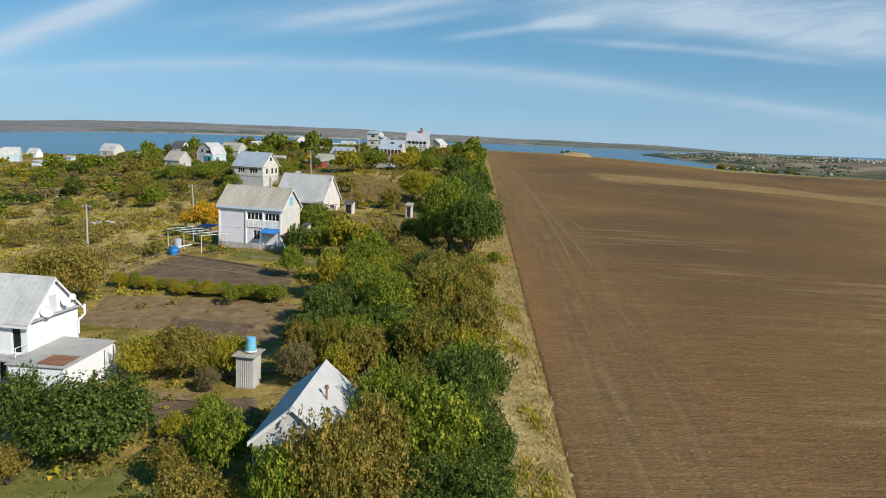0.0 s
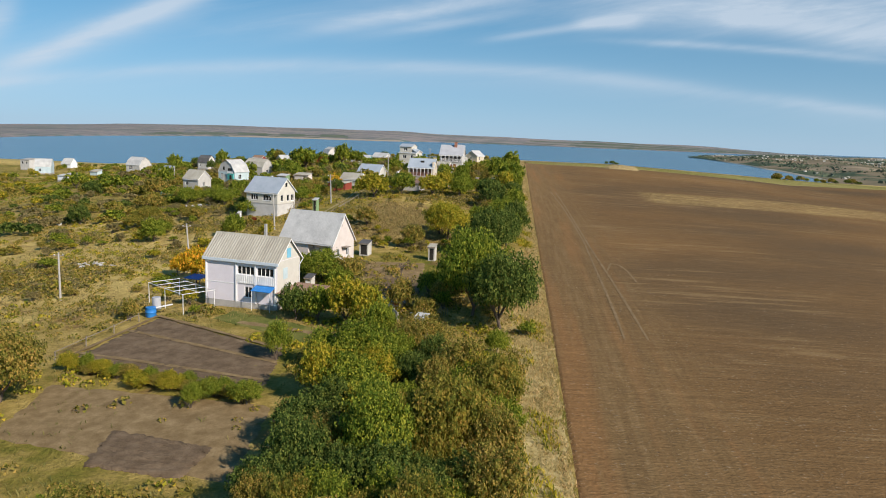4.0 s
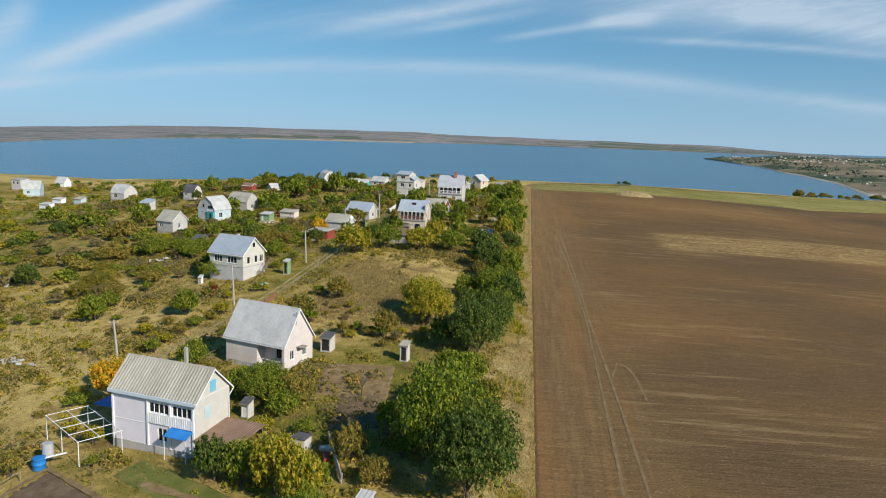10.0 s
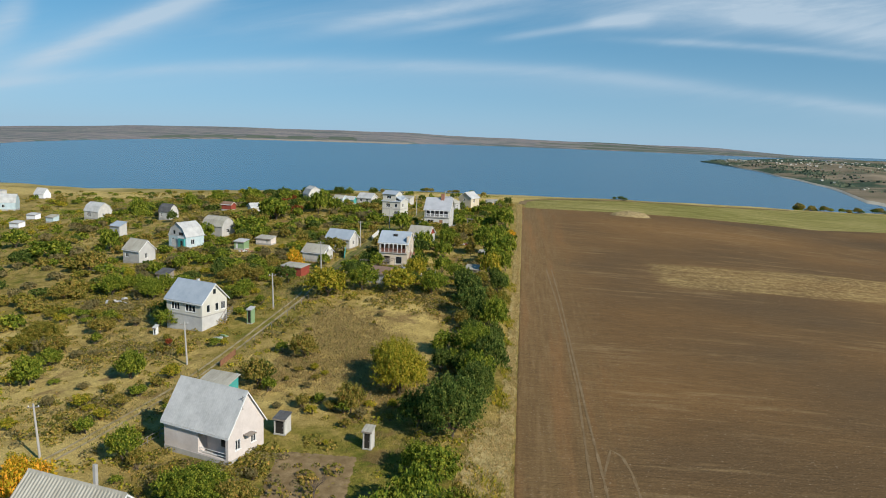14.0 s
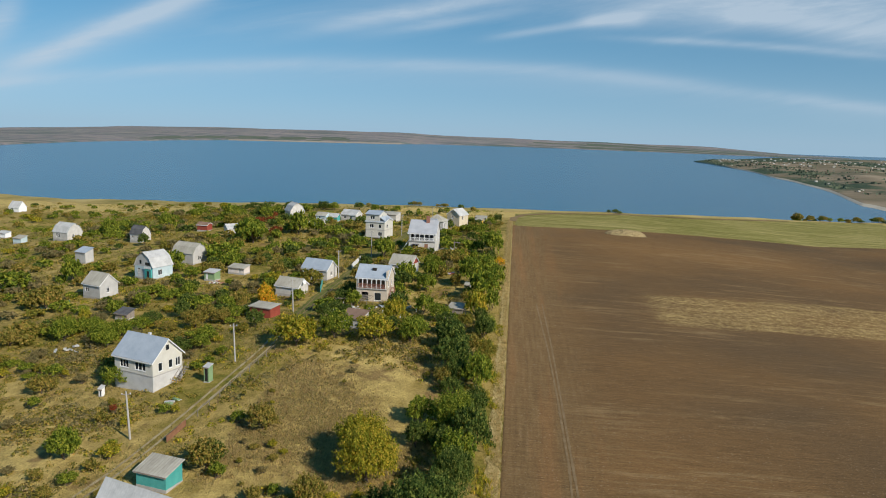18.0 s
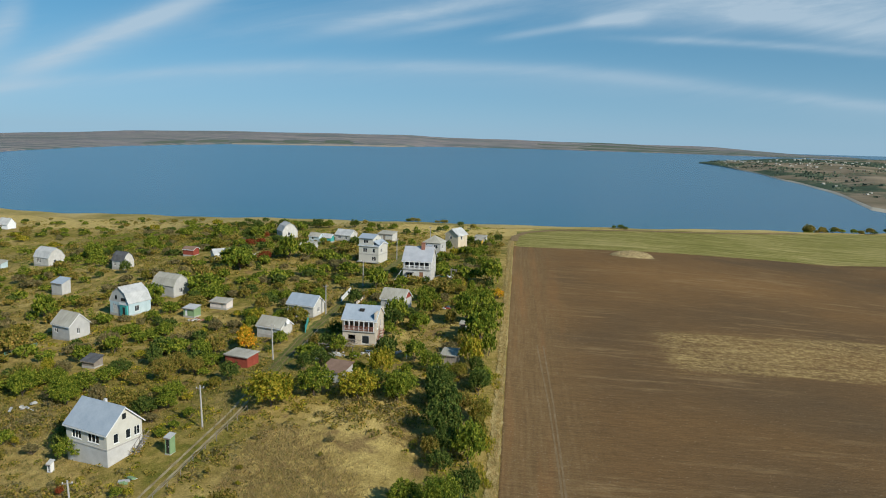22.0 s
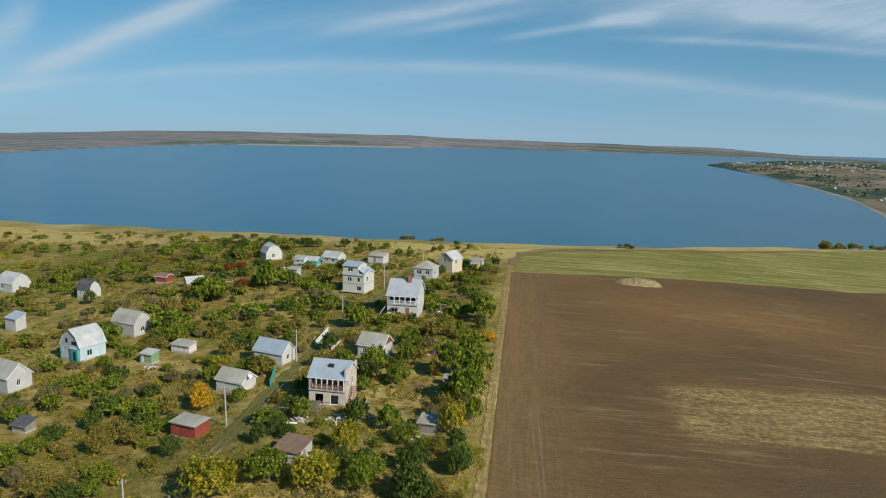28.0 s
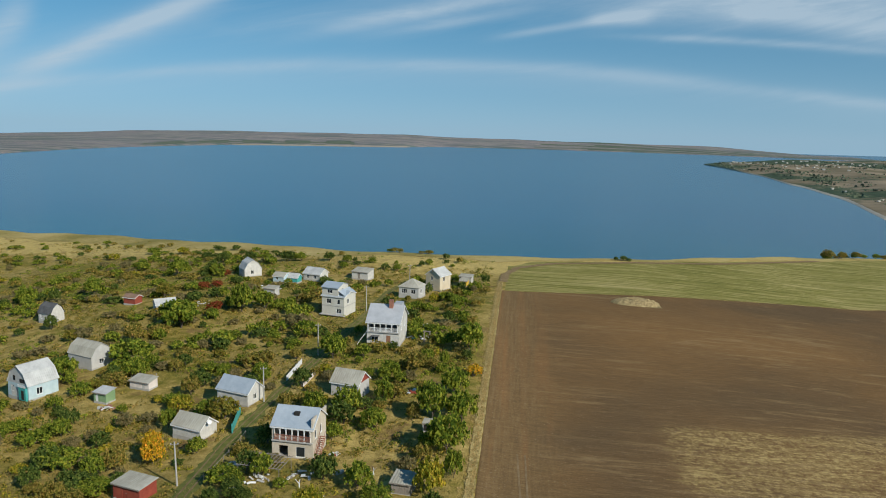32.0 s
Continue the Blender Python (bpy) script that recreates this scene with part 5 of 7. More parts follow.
for z in (0.75, 1.1):
    single(LILAC, "porch_rail", M["trim"], (0.42, 4.58, -d / 2 + 0.08, -d / 2 + 0.14, z, z + 0.06))
bm = bmesh.new()
for x in (-1.9, -1.2, -0.5):
    rod(bm, (-w / 2 + x, -1.5, -0.2), (-w / 2 + x + 0.2, 1.2, 2.2), 0.05)
rod(bm, (-w / 2 - 2.2, -1.5, 1.2), (-w / 2 - 0.1, -1.5, 1.2), 0.05)
rod(bm, (-w / 2 - 2.2, -1.5, 0.6), (-w / 2 - 0.1, -1.5, 0.6), 0.05)
part("stair_frame", bm, M["wood"], LILAC)
bm = bmesh.new()
rod(bm, (w / 2 + 0.2, -0.8, 5.6), (w / 2 + 0.2, -0.8, 7.2), 0.03)
rod(bm, (w / 2 + 0.2, -1.5, 7.0), (w / 2 + 0.2, 0.1, 7.0), 0.02)
part("aerial", bm, M["dark_roof"], LILAC)
single(LILAC, "door_hood", M["wood"], (w / 2 + 0.0, w / 2 + 0.9, -0.6, 0.8, 2.55, 2.65))

# cream block house: side stairs, attic window, vent
w, d = 8.6, 6.4
single(CREAM, "attic_window", M["glass"], (w / 2 + 0.004, w / 2 + 0.03, -0.35, 0.35, 5.9, 6.7))
single(CREAM, "vent", M["dish"], (-0.2, 0.2, 0.2, 0.6, 7.3, 7.95))
for k in range(9):
    single(CREAM, "step", M["wood"], (w / 2 + 0.15, w / 2 + 1.15, 3.2 - 0.32 * k, 3.5 - 0.32 * k, 2.35 - 0.27 * k, 2.41 - 0.27 * k))
for q in (0.15, 1.15):
    bm = bmesh.new()
    rod(bm, (w / 2 + q, 3.5, 3.3), (w / 2 + q, 0.6, 0.9), 0.04)
    for k in range(4):
        rod(bm, (w / 2 + q, 3.4 - 0.9 * k, 2.3 - 0.78 * k), (w / 2 + q, 3.4 - 0.9 * k, 3.2 - 0.76 * k), 0.03)
    part("stair_rail", bm, M["wood"], CREAM)


def arcade(root, x0, x1, y, z0, z1, arches, mat, rail_mat, thick=0.16, balusters=6):
    """A row of posts with round arches between them, and a balustrade below."""
    step = (x1 - x0) / arches
    for k in range(arches):
        bm = bmesh.new()
        a, b = x0 + k * step, x0 + (k + 1) * step
        r, cx = step / 2 - 0.08, x0 + (k + 0.5) * step
        spring = z1 - r - 0.1
        ring = [(cx + r * math.cos(math.pi * j / 10), spring + r * math.sin(math.pi * j / 10)) for j in range(11)]
        outline = [(b, z0), (b, z1), (a, z1), (a, z0), (a + 0.08, z0)] + ring[::-1] + [(b - 0.08, z0)]
        f = [bm.verts.new((px, y, pz)) for px, pz in outline]
        g = [bm.verts.new((px, y + thick, pz)) for px, pz in outline]
        n = len(outline)
        for j in range(n):
            q = (j + 1) % n
            bm.faces.new((f[q], f[j], g[j], g[q]))
        # front and back as fans between the outer frame and the ring
        for face in (f, g):
            i0 = 5
            top_r, top_l = face[1], face[2]
            for j in range(10):
                p, q = face[i0 + j], face[i0 + j + 1]
                bm.faces.new((p, q, top_l if j < 5 else top_r))
            bm.faces.new((face[i0 + 5], top_r, top_l))
            bm.faces.new((face[3], face[4], face[5], face[2]))
            bm.faces.new((face[15], face[16], face[0], face[1]))
        bmesh.ops.recalc_face_normals(bm, faces=bm.faces)
        part("arch", bm, mat, root)
    bm = bmesh.new()
    box(bm, x0, x1, y - 0.03, y + 0.1, z0 + 0.78, z0 + 0.86)
    box(bm, x0, x1, y - 0.02, y + 0.08, z0 + 0.08, z0 + 0.14)
    part("handrail", bm, rail_mat, root)
    bm = bmesh.new()
    for k in range(arches * balusters):
        u = x0 + (x1 - x0) * (k + 0.5) / (arches * balusters)
        box(bm, u - 0.03, u + 0.03, y, y + 0.06, z0 + 0.14, z0 + 0.78)
    tagged(part("baluster", bm, rail_mat, root), kind="stuff")


# arcade house
w, d = 7.2, 6.6
arcade(ARCH, -3.2, 3.2, -d / 2 - 0.17, 2.75, 4.75, 6, M["trim"], M["brick"])
single(ARCH, "veranda_floor", M["concrete"], (-w / 2, w / 2, -d / 2 - 0.3, -d / 2 + 2.4, 2.55, 2.72))
# back wall in dark brown: the veranda's shade is put into its colour
single(ARCH, "inner_wall", M["brown_roof"], (-3.3, 3.3, -d / 2 + 2.4, -d / 2 + 2.6, 2.72, 4.8))
single(ARCH, "parapet", M["shell"], (w / 2 - 0.28, w / 2 + 0.05, -d / 2 - 0.1, d / 2 + 0.1, 4.9, 6.3))
single(ARCH, "roof_hatch", M["dark"], (-0.4, 0.6, -1.6, -0.8, 5.7, 6.5))
for k in range(11):
    single(ARCH, "stair_tread", M["brick"], (w / 2 + 0.1, w / 2 + 1.0, -0.2 - 0.26 * k, 0.08 - 0.26 * k, 2.55 - 0.23 * k, 2.62 - 0.23 * k))
for q in (0.1, 1.0):
    bm = bmesh.new()
    rod(bm, (w / 2 + q, 0.1, 2.5), (w / 2 + q, -2.9, -0.1), 0.06)
    rod(bm, (w / 2 + q, 0.1, 3.4), (w / 2 + q, -2.9, 0.8), 0.035)
    part("stringer", bm, M["brick"], ARCH)
TRELLIS = thing("trellis", -19.3, 205.8, -6, "grey weathered timber trellis in front of the arcade house", "trellis")
for x in (-3.4, 0.0, 3.2):
    for y in (-2.2, 2.2):
        bm = bmesh.new()
        rod(bm, (x, y, -0.4), (x, y, 2.0), 0.05)
        part("post", bm, M["wood"], TRELLIS)
for k in range(13):
    single(TRELLIS, "slat", M["wood"], (-3.6 + 0.58 * k, -3.5 + 0.58 * k, -2.5, 2.5, 2.06, 2.12))
for y in (-2.2, 0.0, 2.2):
    single(TRELLIS, "beam", M["wood"], (-3.7, 3.5, y - 0.05, y + 0.05, 1.96, 2.06))

# veranda house
w, d = 7.4, 9.0
arcade(BIG, -3.3, 3.3, -d / 2 - 0.17, 3.1, 5.05, 5, M["trim"], M["trim"])
single(BIG, "veranda_floor", M["concrete"], (-w / 2, w / 2, -d / 2 - 0.3, -d / 2 + 2.4, 2.9, 3.06))
# tar-dark back wall paints in the shade behind the arches
single(BIG, "inner_wall", M["dark_roof"], (-3.4, 3.4, -d / 2 + 2.4, -d / 2 + 2.6, 3.06, 5.1))
chimney(BIG, 1.0, -0.6, 7.0, 9.1, 0.9, M["brick"])
single(BIG, "dormer", M["grey_roof"], (1.4, 3.2, 0.2, 3.0, 6.6, 8.3))
single(BIG, "entry_hood", M["dark_roof"], (-2.6, -0.8, -d / 2 - 1.1, -d / 2, 2.2, 2.3), "", pose(0, 0, 0))
bm = bmesh.new()
rod(bm, (-w / 2 - 0.1, -d / 2 + 0.4, 3.0), (-w / 2 - 2.2, -d / 2 - 0.4, 0), 0.07)
part("prop_beam", bm, M["trim"], BIG)

# tower house: top storey over the left part, a lower blue roof beside it
w, d = 7.6, 7.6
top_store = part("top_storey", walls(5.4, 6.6, 5.5, 8.0, (("front", 1.7, 6.3, 1.8, 1.1), ("right", 2.4, 6.3, 1.0, 1.1))), M["cream"], THREE)
top_store.matrix_local = pose(-1.0, -0.5, 0)
for sgn in (-1, 1):
    ob = part("top_roof", roof_slab(6.1, (sgn * 3.7, 7.85), (0, 9.0), 0.0), M["blue_roof"], THREE)
    ob.matrix_local = pose(-1.0, -0.5, 0)
for x in (-3.7, 1.7 - WALL):
    bm = bmesh.new()
    prism(bm, ((-3.3, 8.0), (3.3, 8.0), (0, 8.95)), x, x + WALL)
    ob = part("top_gable", bm, M["cream"], THREE)
    ob.matrix_local = pose(0, -0.5, 0)
win = window(THREE, "front", 5.4, 6.6, 1.7, 6.3, 1.8, 1.1, 1)
win.matrix_local = pose(-1.0, -0.5, 0)
ob = part("side_roof", roof_slab(7.4, (-2.1, 5.9), (0.2, 7.1), 0.0), M["blue_roof"], THREE, "pale blue lean-to roof over the side wing")
ob.matrix_local = pose(1.8, 0, 0, 0, 0, 90)
single(THREE, "terrace_slab", M["concrete"], (-w / 2 - 0.2, w / 2 + 0.4, -d / 2 - 1.3, -d / 2, 0.3, 0.5))

# teal mansard house: porch and gable end; near-black panels paint the shade of openings
w, d = 7.6, 8.0
single(MANSARD, "porch_front", M["teal"], (-w / 2 - 0.5, -w / 2 + 0.02, -3.6, -0.9, 0.1, 2.7), "turquoise boarded porch")
single(MANSARD, "porch_dark_panel", M["dark"], (-w / 2 - 0.52, -w / 2 - 0.48, -2.9, -1.9, 0.3, 2.2))
single(MANSARD, "loft_dark_panel", M["dark"], (-w / 2 - 0.02, -w / 2 + 0.03, -2.7, -0.7, 3.5, 4.3), "near-black panel painting the shade of an open loft under the roof edge")
single(MANSARD, "loft_window", M["glass"], (-w / 2 - 0.03, -w / 2 + 0.02, 0.9, 1.7, 3.7, 4.7))
single(MANSARD, "loft_rail", M["trim"], (-w / 2 - 0.55, -w / 2 - 0.5, -3.6, -0.7, 2.75, 3.3))
single(MANSARD, "lower_panel", M["white"], (-w / 2 - 0.02, -w / 2 + 0.01, 0.2, 2.6, 0.5, 2.3), "patched white lower wall")

# white house: balcony, dishes, rusty sheet
w, d = 9.0, 5.6
single(WHITE, "balcony_slab", M["concrete"], (-w / 2, w / 2, -d / 2 - 1.3, -d / 2, 2.55, 2.72))
for z in (3.1, 3.6):
    bm = bmesh.new()
    rod(bm, (-w / 2, -d / 2 - 1.25, z), (w / 2, -d / 2 - 1.25, z), 0.025)
    rod(bm, (w / 2, -d / 2 - 1.25, z), (w / 2, -d / 2, z), 0.025)
    part("balcony_rail", bm, M["trim"], WHITE)
for k in range(7):
    bm = bmesh.new()
    rod(bm, (-w / 2 + 1.5 * k, -d / 2 - 1.25, 2.7), (-w / 2 + 1.5 * k, -d / 2 - 1.25, 3.62), 0.03)
    part("balcony_post", bm, M["trim"], WHITE)
for k in range(4):
    bm = bmesh.new()
    rod(bm, (-w / 2 + 0.1 + 2.9 * k, -d / 2 - 1.2, -0.4), (-w / 2 + 0.1 + 2.9 * k, -d / 2 - 1.2, 2.55), 0.07)
    part("porch_post", bm, M["trim"], WHITE)
single(WHITE, "gable_door", M["dish"], (w / 2 + 0.004, w / 2 + 0.05, -0.4, 0.35, 5.3, 6.6))
single(WHITE, "ledge", M["concrete"], (w / 2, w / 2 + 0.35, -d / 2, d / 2, 5.12, 5.22))
bm = bmesh.new()
rod(bm, (w / 2 + 0.35, d / 2 + 0.35, 5.2), (w / 2 + 0.35, d / 2 + 0.35, 4.4), 0.09)
rod(bm, (w / 2 + 0.35, d / 2 + 0.35, 4.4), (w / 2 + 0.1, d / 2 - 0.1, 4.0), 0.08)
rod(bm, (w / 2 + 0.1, d / 2 - 0.1, 4.0), (w / 2 + 0.1, d / 2 - 0.1, 2.9), 0.08)
part("downpipe", bm, M["trim"], WHITE)


def dish(x, y, z, yaw, r, mat, label, group="satellite dishes"):
    t = thing("satellite_dish", x, y, yaw, label, "satellite dish", z, group)
    bm = bmesh.new()
    lathe(bm, [(r * k / 6, 0.28 * r * (k / 6) ** 2) for k in range(1, 7)] + [(r, 0.28 * r + 0.02), (r * 0.5, 0.1 * r + 0.02)], 18)
    bmesh.ops.transform(bm, matrix=pose(0, 0, 0, 68), verts=bm.verts)
    part("reflector", bm, mat, t)
    bm = bmesh.new()
    rod(bm, (0, 0, 0), (0, -r * 0.9, r * 0.15), 0.015)
    part("feed_arm", bm, M["dark_roof"], t)
    bm = bmesh.new()
    rod(bm, (0, 0.02, 0), (0, 0.35, -0.25), 0.025)
    part("mount", bm, M["dark_roof"], t)


wm_ = WHITE.matrix_world
for y, zz, r in ((-1.2, 5.6, 0.45), (0.9, 5.9, 0.34), (1.7, 6.1, 0.25)):
    p = wm_ @ Vector((w / 2 + 0.4, y, zz))
    dish(p.x, p.y, p.z, 35, r, M["dish"], "light grey satellite dish on the white gable")
p = ANNEXE.matrix_world @ Vector((0.9, -1.9, 2.78))
RUST = thing("rusty_sheet", p.x, p.y, -4, "rusty brown sheet of iron lying on the annexe roof", "metal sheet", p.z)
part("sheet", roof_slab(2.0, (-0.95, 0.06), (0.95, 0.10), 0.015, 0.25, 0.02), M["rust"], RUST)
for k in (0, 1):
    bm = bmesh.new()
    rod(bm, (2.2, 2.9 - 1.2 * k, -0.3), (2.2, 2.9 - 1.2 * k, 2.7), 0.05)
    part("porch_post", bm, M["trim"], ANNEXE)
dish(-33.9, 219.1, h(-33.9, 219.1) + 3.1, 30, 0.38, M["trim"], "white satellite dish on the shed gable")


# ---- things in the gardens ----
def utility_pole(x, y, tall, lean, arms=0):
    t = thing("utility_pole", x, y, 20, "pale weathered concrete utility pole beside the garden lane", "utility pole", group="utility poles")
    bm = bmesh.new()
    rod(bm, (0, 0, -0.5), (lean, lean * 0.3, tall), 0.15, 0.10, 9)
    part("shaft", bm, M["concrete"], t)
    bm = bmesh.new()
    box(bm, lean - 0.6, lean + 0.6, lean * 0.3 - 0.05, lean * 0.3 + 0.05, tall - 0.45, tall - 0.36)
    part("crossarm", bm, M["wood"], t)
    for k in (-0.5, 0.5):
        bm = bmesh.new()
        lathe(bm, [(0.03, 0), (0.06, 0.05), (0.06, 0.12), (0.03, 0.16)], 8)
        bmesh.ops.translate(bm, vec=(lean + k, lean * 0.3, tall - 0.36), verts=bm.verts)
        part("insulator", bm, M["trim"], t)
    return t


for x, y, tall, lean in ((-49.0, 99.5, 6.2, 0.0), (-39.7, 117.1, 6.6, -0.4), (-36.0, 145.6, 6.6, -0.3), (-31.6, 171.0, 6.6, -0.2), (-31.1, 201.2, 6.9, -0.2), (-26.9, 261.8, 7.4, 0.0), (-29.7, 234.1, 7.0, 0.0), (-24.8, 303.9, 7.2, 0.0), (-19.2, 347.4, 7.3, 0.1)):
    utility_pole(x, y, tall, lean)


def fence(x0, y0, x1, y1, label, post_mat, rail_mat, step=2.4, tall=1.1, rails=2, boards=False, group="garden fences"):
    n = max(1, round(math.hypot(x1 - x0, y1 - y0) / step))
    t = thing("fence", x0, y0, math.degrees(math.atan2(y1 - y0, x1 - x0)), label, "fence", group=group)
    L, inv = math.hypot(x1 - x0, y1 - y0), None
    c, s = (x1 - x0) / L, (y1 - y0) / L
    zs = [h(x0 + c * L * k / n, y0 + s * L * k / n) - h(x0, y0) for k in range(n + 1)]
    for k in range(n + 1):
        bm = bmesh.new()
        rod(bm, (L * k / n, 0, zs[k] - 0.3), (L * k / n + planted.uniform(-0.06, 0.06), planted.uniform(-0.06, 0.06), zs[k] + tall * planted.uniform(0.9, 1.1)), 0.055, 0.045, 6)
        part("post", bm, post_mat, t)
    for k in range(n):
        for r in range(rails):
            q = tall * (0.85 - 0.45 * r)
            bm = bmesh.new()
            rod(bm, (L * k / n, 0.03, zs[k] + q), (L * (k + 1) / n, 0.03, zs[k + 1] + q), 0.03, 0.03, 5)
            part("rail", bm, rail_mat, t)
        if boards:
            bm = bmesh.new()
            a, b = L * k / n, L * (k + 1) / n
            v = [bm.verts.new(p) for p in ((a, -0.03, zs[k] + 0.1), (b, -0.03, zs[k + 1] + 0.1), (b, -0.03, zs[k + 1] + tall), (a, -0.03, zs[k] + tall), (a, -0.06, zs[k] + 0.1), (b, -0.06, zs[k + 1] + 0.1), (b, -0.06, zs[k + 1] + tall), (a, -0.06, zs[k] + tall))]
            for f in ((3, 2, 1, 0), (4, 5, 6, 7), (0, 1, 5, 4), (1, 2, 6, 5), (2, 3, 7, 6), (3, 0, 4, 7)):
                bm.faces.new([v[j] for j in f])
            part("board_panel", bm, rail_mat, t)
    return t


fence(-29.6, 152.0, -26.6, 176.0, "row of weathered posts along the garden lane", M["wood"], M["wood"], 3.0, 1.0, 1)
fence(-30.5, 144.6, -30.1, 149.2, "rusty orange sheet gate beside the lane", M["rust"], M["rust"], 1.5, 1.0, 2, True)
fence(-28.7, 244.8, -28.8, 255.5, "white painted board fence along the lane", M["trim"], M["trim"], 2.1, 1.3, 2, True)
fence(-24.1, 241.1, -23.6, 249.3, "broken white board fence along the lane", M["trim"], M["pinkish"], 2.2, 1.0, 1, True)
fence(-30.7, 220.9, -32.4, 229.1, "bright turquoise gate and fence", M["teal"], M["teal"], 1.8, 1.7, 2, True)
fence(-35.6, 77.5, -33.6, 90.0, "low wire fence with grey posts beside the dug plot", M["wood"], M["wood"], 4.0, 1.0, 1)
fence(-27.0, 128.5, -29.8, 119.0, "grey timber paling beside the white slate house", M["wood"], M["wood"], 2.0, 1.2, 2)
fence(-70.8, 240.1, -57.8, 247.0, "row of pale concrete posts in rough grass", M["concrete"], M["wood"], 2.6, 1.3, 1)
fence(-27.3, 201.9, -27.7, 219.5, "wire fence with timber posts beside the lane", M["wood"], M["wood"], 2.6, 1.2, 1)
fence(-87.5, 214.0, -90.5, 208.0, "turquoise ramp rail beside the cottage", M["teal"], M["teal"], 2.0, 0.9, 2)


def outhouse(x, y, yaw, label, wall_mat, roof_mat, tall=2.1, size=1.2, door_mat=None):
    # without a door_mat the closed leaf is near-black
    return house("outhouse", label, x, y, yaw, size, size * 1.1, tall, tall + 0.3, wall_mat, roof_mat, "lean", (), (("front", 0.2, 0.12, size - 0.4, tall - 0.35, door_mat or M["dark"]),), 0.15, 0.1, wave=0.015, category="outhouse", centred=True, group="garden outhouses")


outhouse(-3.8, 122.6, -10, "white wooden outhouse with a near-black door", M["white"], M["slate"])
outhouse(-17.8, 104.4, -14, "white painted garden cabinet with a dark top", M["white"], M["dark_roof"], 1.6, 1.1, M["trim"])
outhouse(-14.6, 125.2, -10, "small white shower hut with a grey tank roof", M["white"], M["dark_roof"], 1.9, 1.7)
outhouse(-0.9, 85.6, -14, "narrow pale outhouse with a bright blue side", M["tank"], M["pale_slate"], 2.2, 1.3, M["blue"])
# green gate panel topped by a white box, given the shape of a hut
outhouse(-33.0, 163.8, -16, "green gate panel with a white box top beside the lane, built as a hut", M["green"], M["pale_slate"], 2.4, 1.1)
outhouse(3.1, 224.9, -8, "small grey garden box hut", M["grey_wall"], M["slate"], 1.5, 1.6)
outhouse(-48.0, 159.6, -10, "white painted metal stand with a near-black front", M["trim"], M["white"], 1.2, 0.7)

SHOWER = house("shower_hut", "corrugated grey shower hut carrying a light blue tank", -9.0, 46.0, -8, 1.6, 1.6, 2.3, 2.45, M["grey_wall"], M["slate"], "flat", category="hut", centred=True, wave=0.01, plinth=0.1)
for k in range(8):
    single(SHOWER, "rib", M["grey_wall"], (-0.78 + 0.2 * k, -0.70 + 0.2 * k, -0.84, -0.80, 0.1, 2.25))
TANK = thing("water_tank", -9.0, 46.1, 0, "light blue water barrel on a hut roof", "water tank", h(-9, 46) + 2.52)
bm = bmesh.new()
lathe(bm, [(0.38, 0), (0.40, 0.03), (0.37, 0.5), (0.33, 1.0), (0.34, 1.04), (0.30, 1.05)], 20)
part("drum", bm, M["tank"], TANK, smooth_faces=True)
bm = bmesh.new()
lathe(bm, [(0.41, 0.0), (0.43, 0.02), (0.43, 0.08), (0.41, 0.1)], 20)
part("hoop", bm, M["trim"], TANK)

BARREL = thing("blue_barrel", -33.3, 92.2, 0, "bright blue plastic barrel at the corner of the dug plot", "barrel")
bm = bmesh.new()
lathe(bm, [(0.55, -0.1), (0.6, 0.05), (0.6, 0.5), (0.63, 0.53), (0.6, 0.56), (0.58, 1.05), (0.62, 1.08), (0.5, 1.1)], 22)
part("drum", bm, M["blue"], BARREL, smooth_faces=True)
bm = bmesh.new()
rod(bm, (0.5, 0.2, 1.0), (2.2, 0.9, 1.35), 0.09)
part("pipe", bm, M["trim"], BARREL)
bm = bmesh.new()
lathe(bm, [(0.5, 0.0), (0.5, 1.4), (0.46, 1.42)], 14)
bmesh.ops.translate(bm, vec=(0.1, 1.2, 0.6), verts=bm.verts)
part("grey_tank", bm, M["grey_roof"], BARREL)

PERG = thing("pipe_pergola", -31.9, 97.0, -38, "white pipe pergola frame with vines beside the lilac house", "pergola")
for x in (-4.2, 0.0, 4.4):
    for y in (-2.0, 2.0):
        bm = bmesh.new()
        rod(bm, (x, y, -0.6), (x, y, 2.3), 0.045)
        part("upright", bm, M["trim"], PERG)
for y in (-2.0, 0.0, 2.0):
    bm = bmesh.new()
    rod(bm, (-4.3, y, 2.3), (4.5, y, 2.3), 0.04)
    part("long_bar", bm, M["trim"], PERG)
for x in (-4.2, -2.1, 0.1, 2.2, 4.4):
    bm = bmesh.new()
    rod(bm, (x, -2.1, 2.34), (x, 2.1, 2.34), 0.035)
    part("cross_bar", bm, M["trim"], PERG)
WELL = thing("white_cistern", -9.8, 97.4, -12, "square white cistern box with a dark lid", "cistern")
single(WELL, "box", M["white"], (-0.7, 0.7, -0.7, 0.7, -0.2, 1.4))
single(WELL, "lid", M["dark_roof"], (-0.8, 0.8, -0.8, 0.8, 1.4, 1.5))


fence(-7.7, 99.6, -4.4, 91.6, "low wall of grey flat slate sheets beside stacked blocks", M["concrete"], M["pale_slate"], 1.7, 1.0, 1, True)
STACK = thing("block_stack", -5.4, 96.6, -60, "stack of white and red blocks by the slate wall", "block stack")
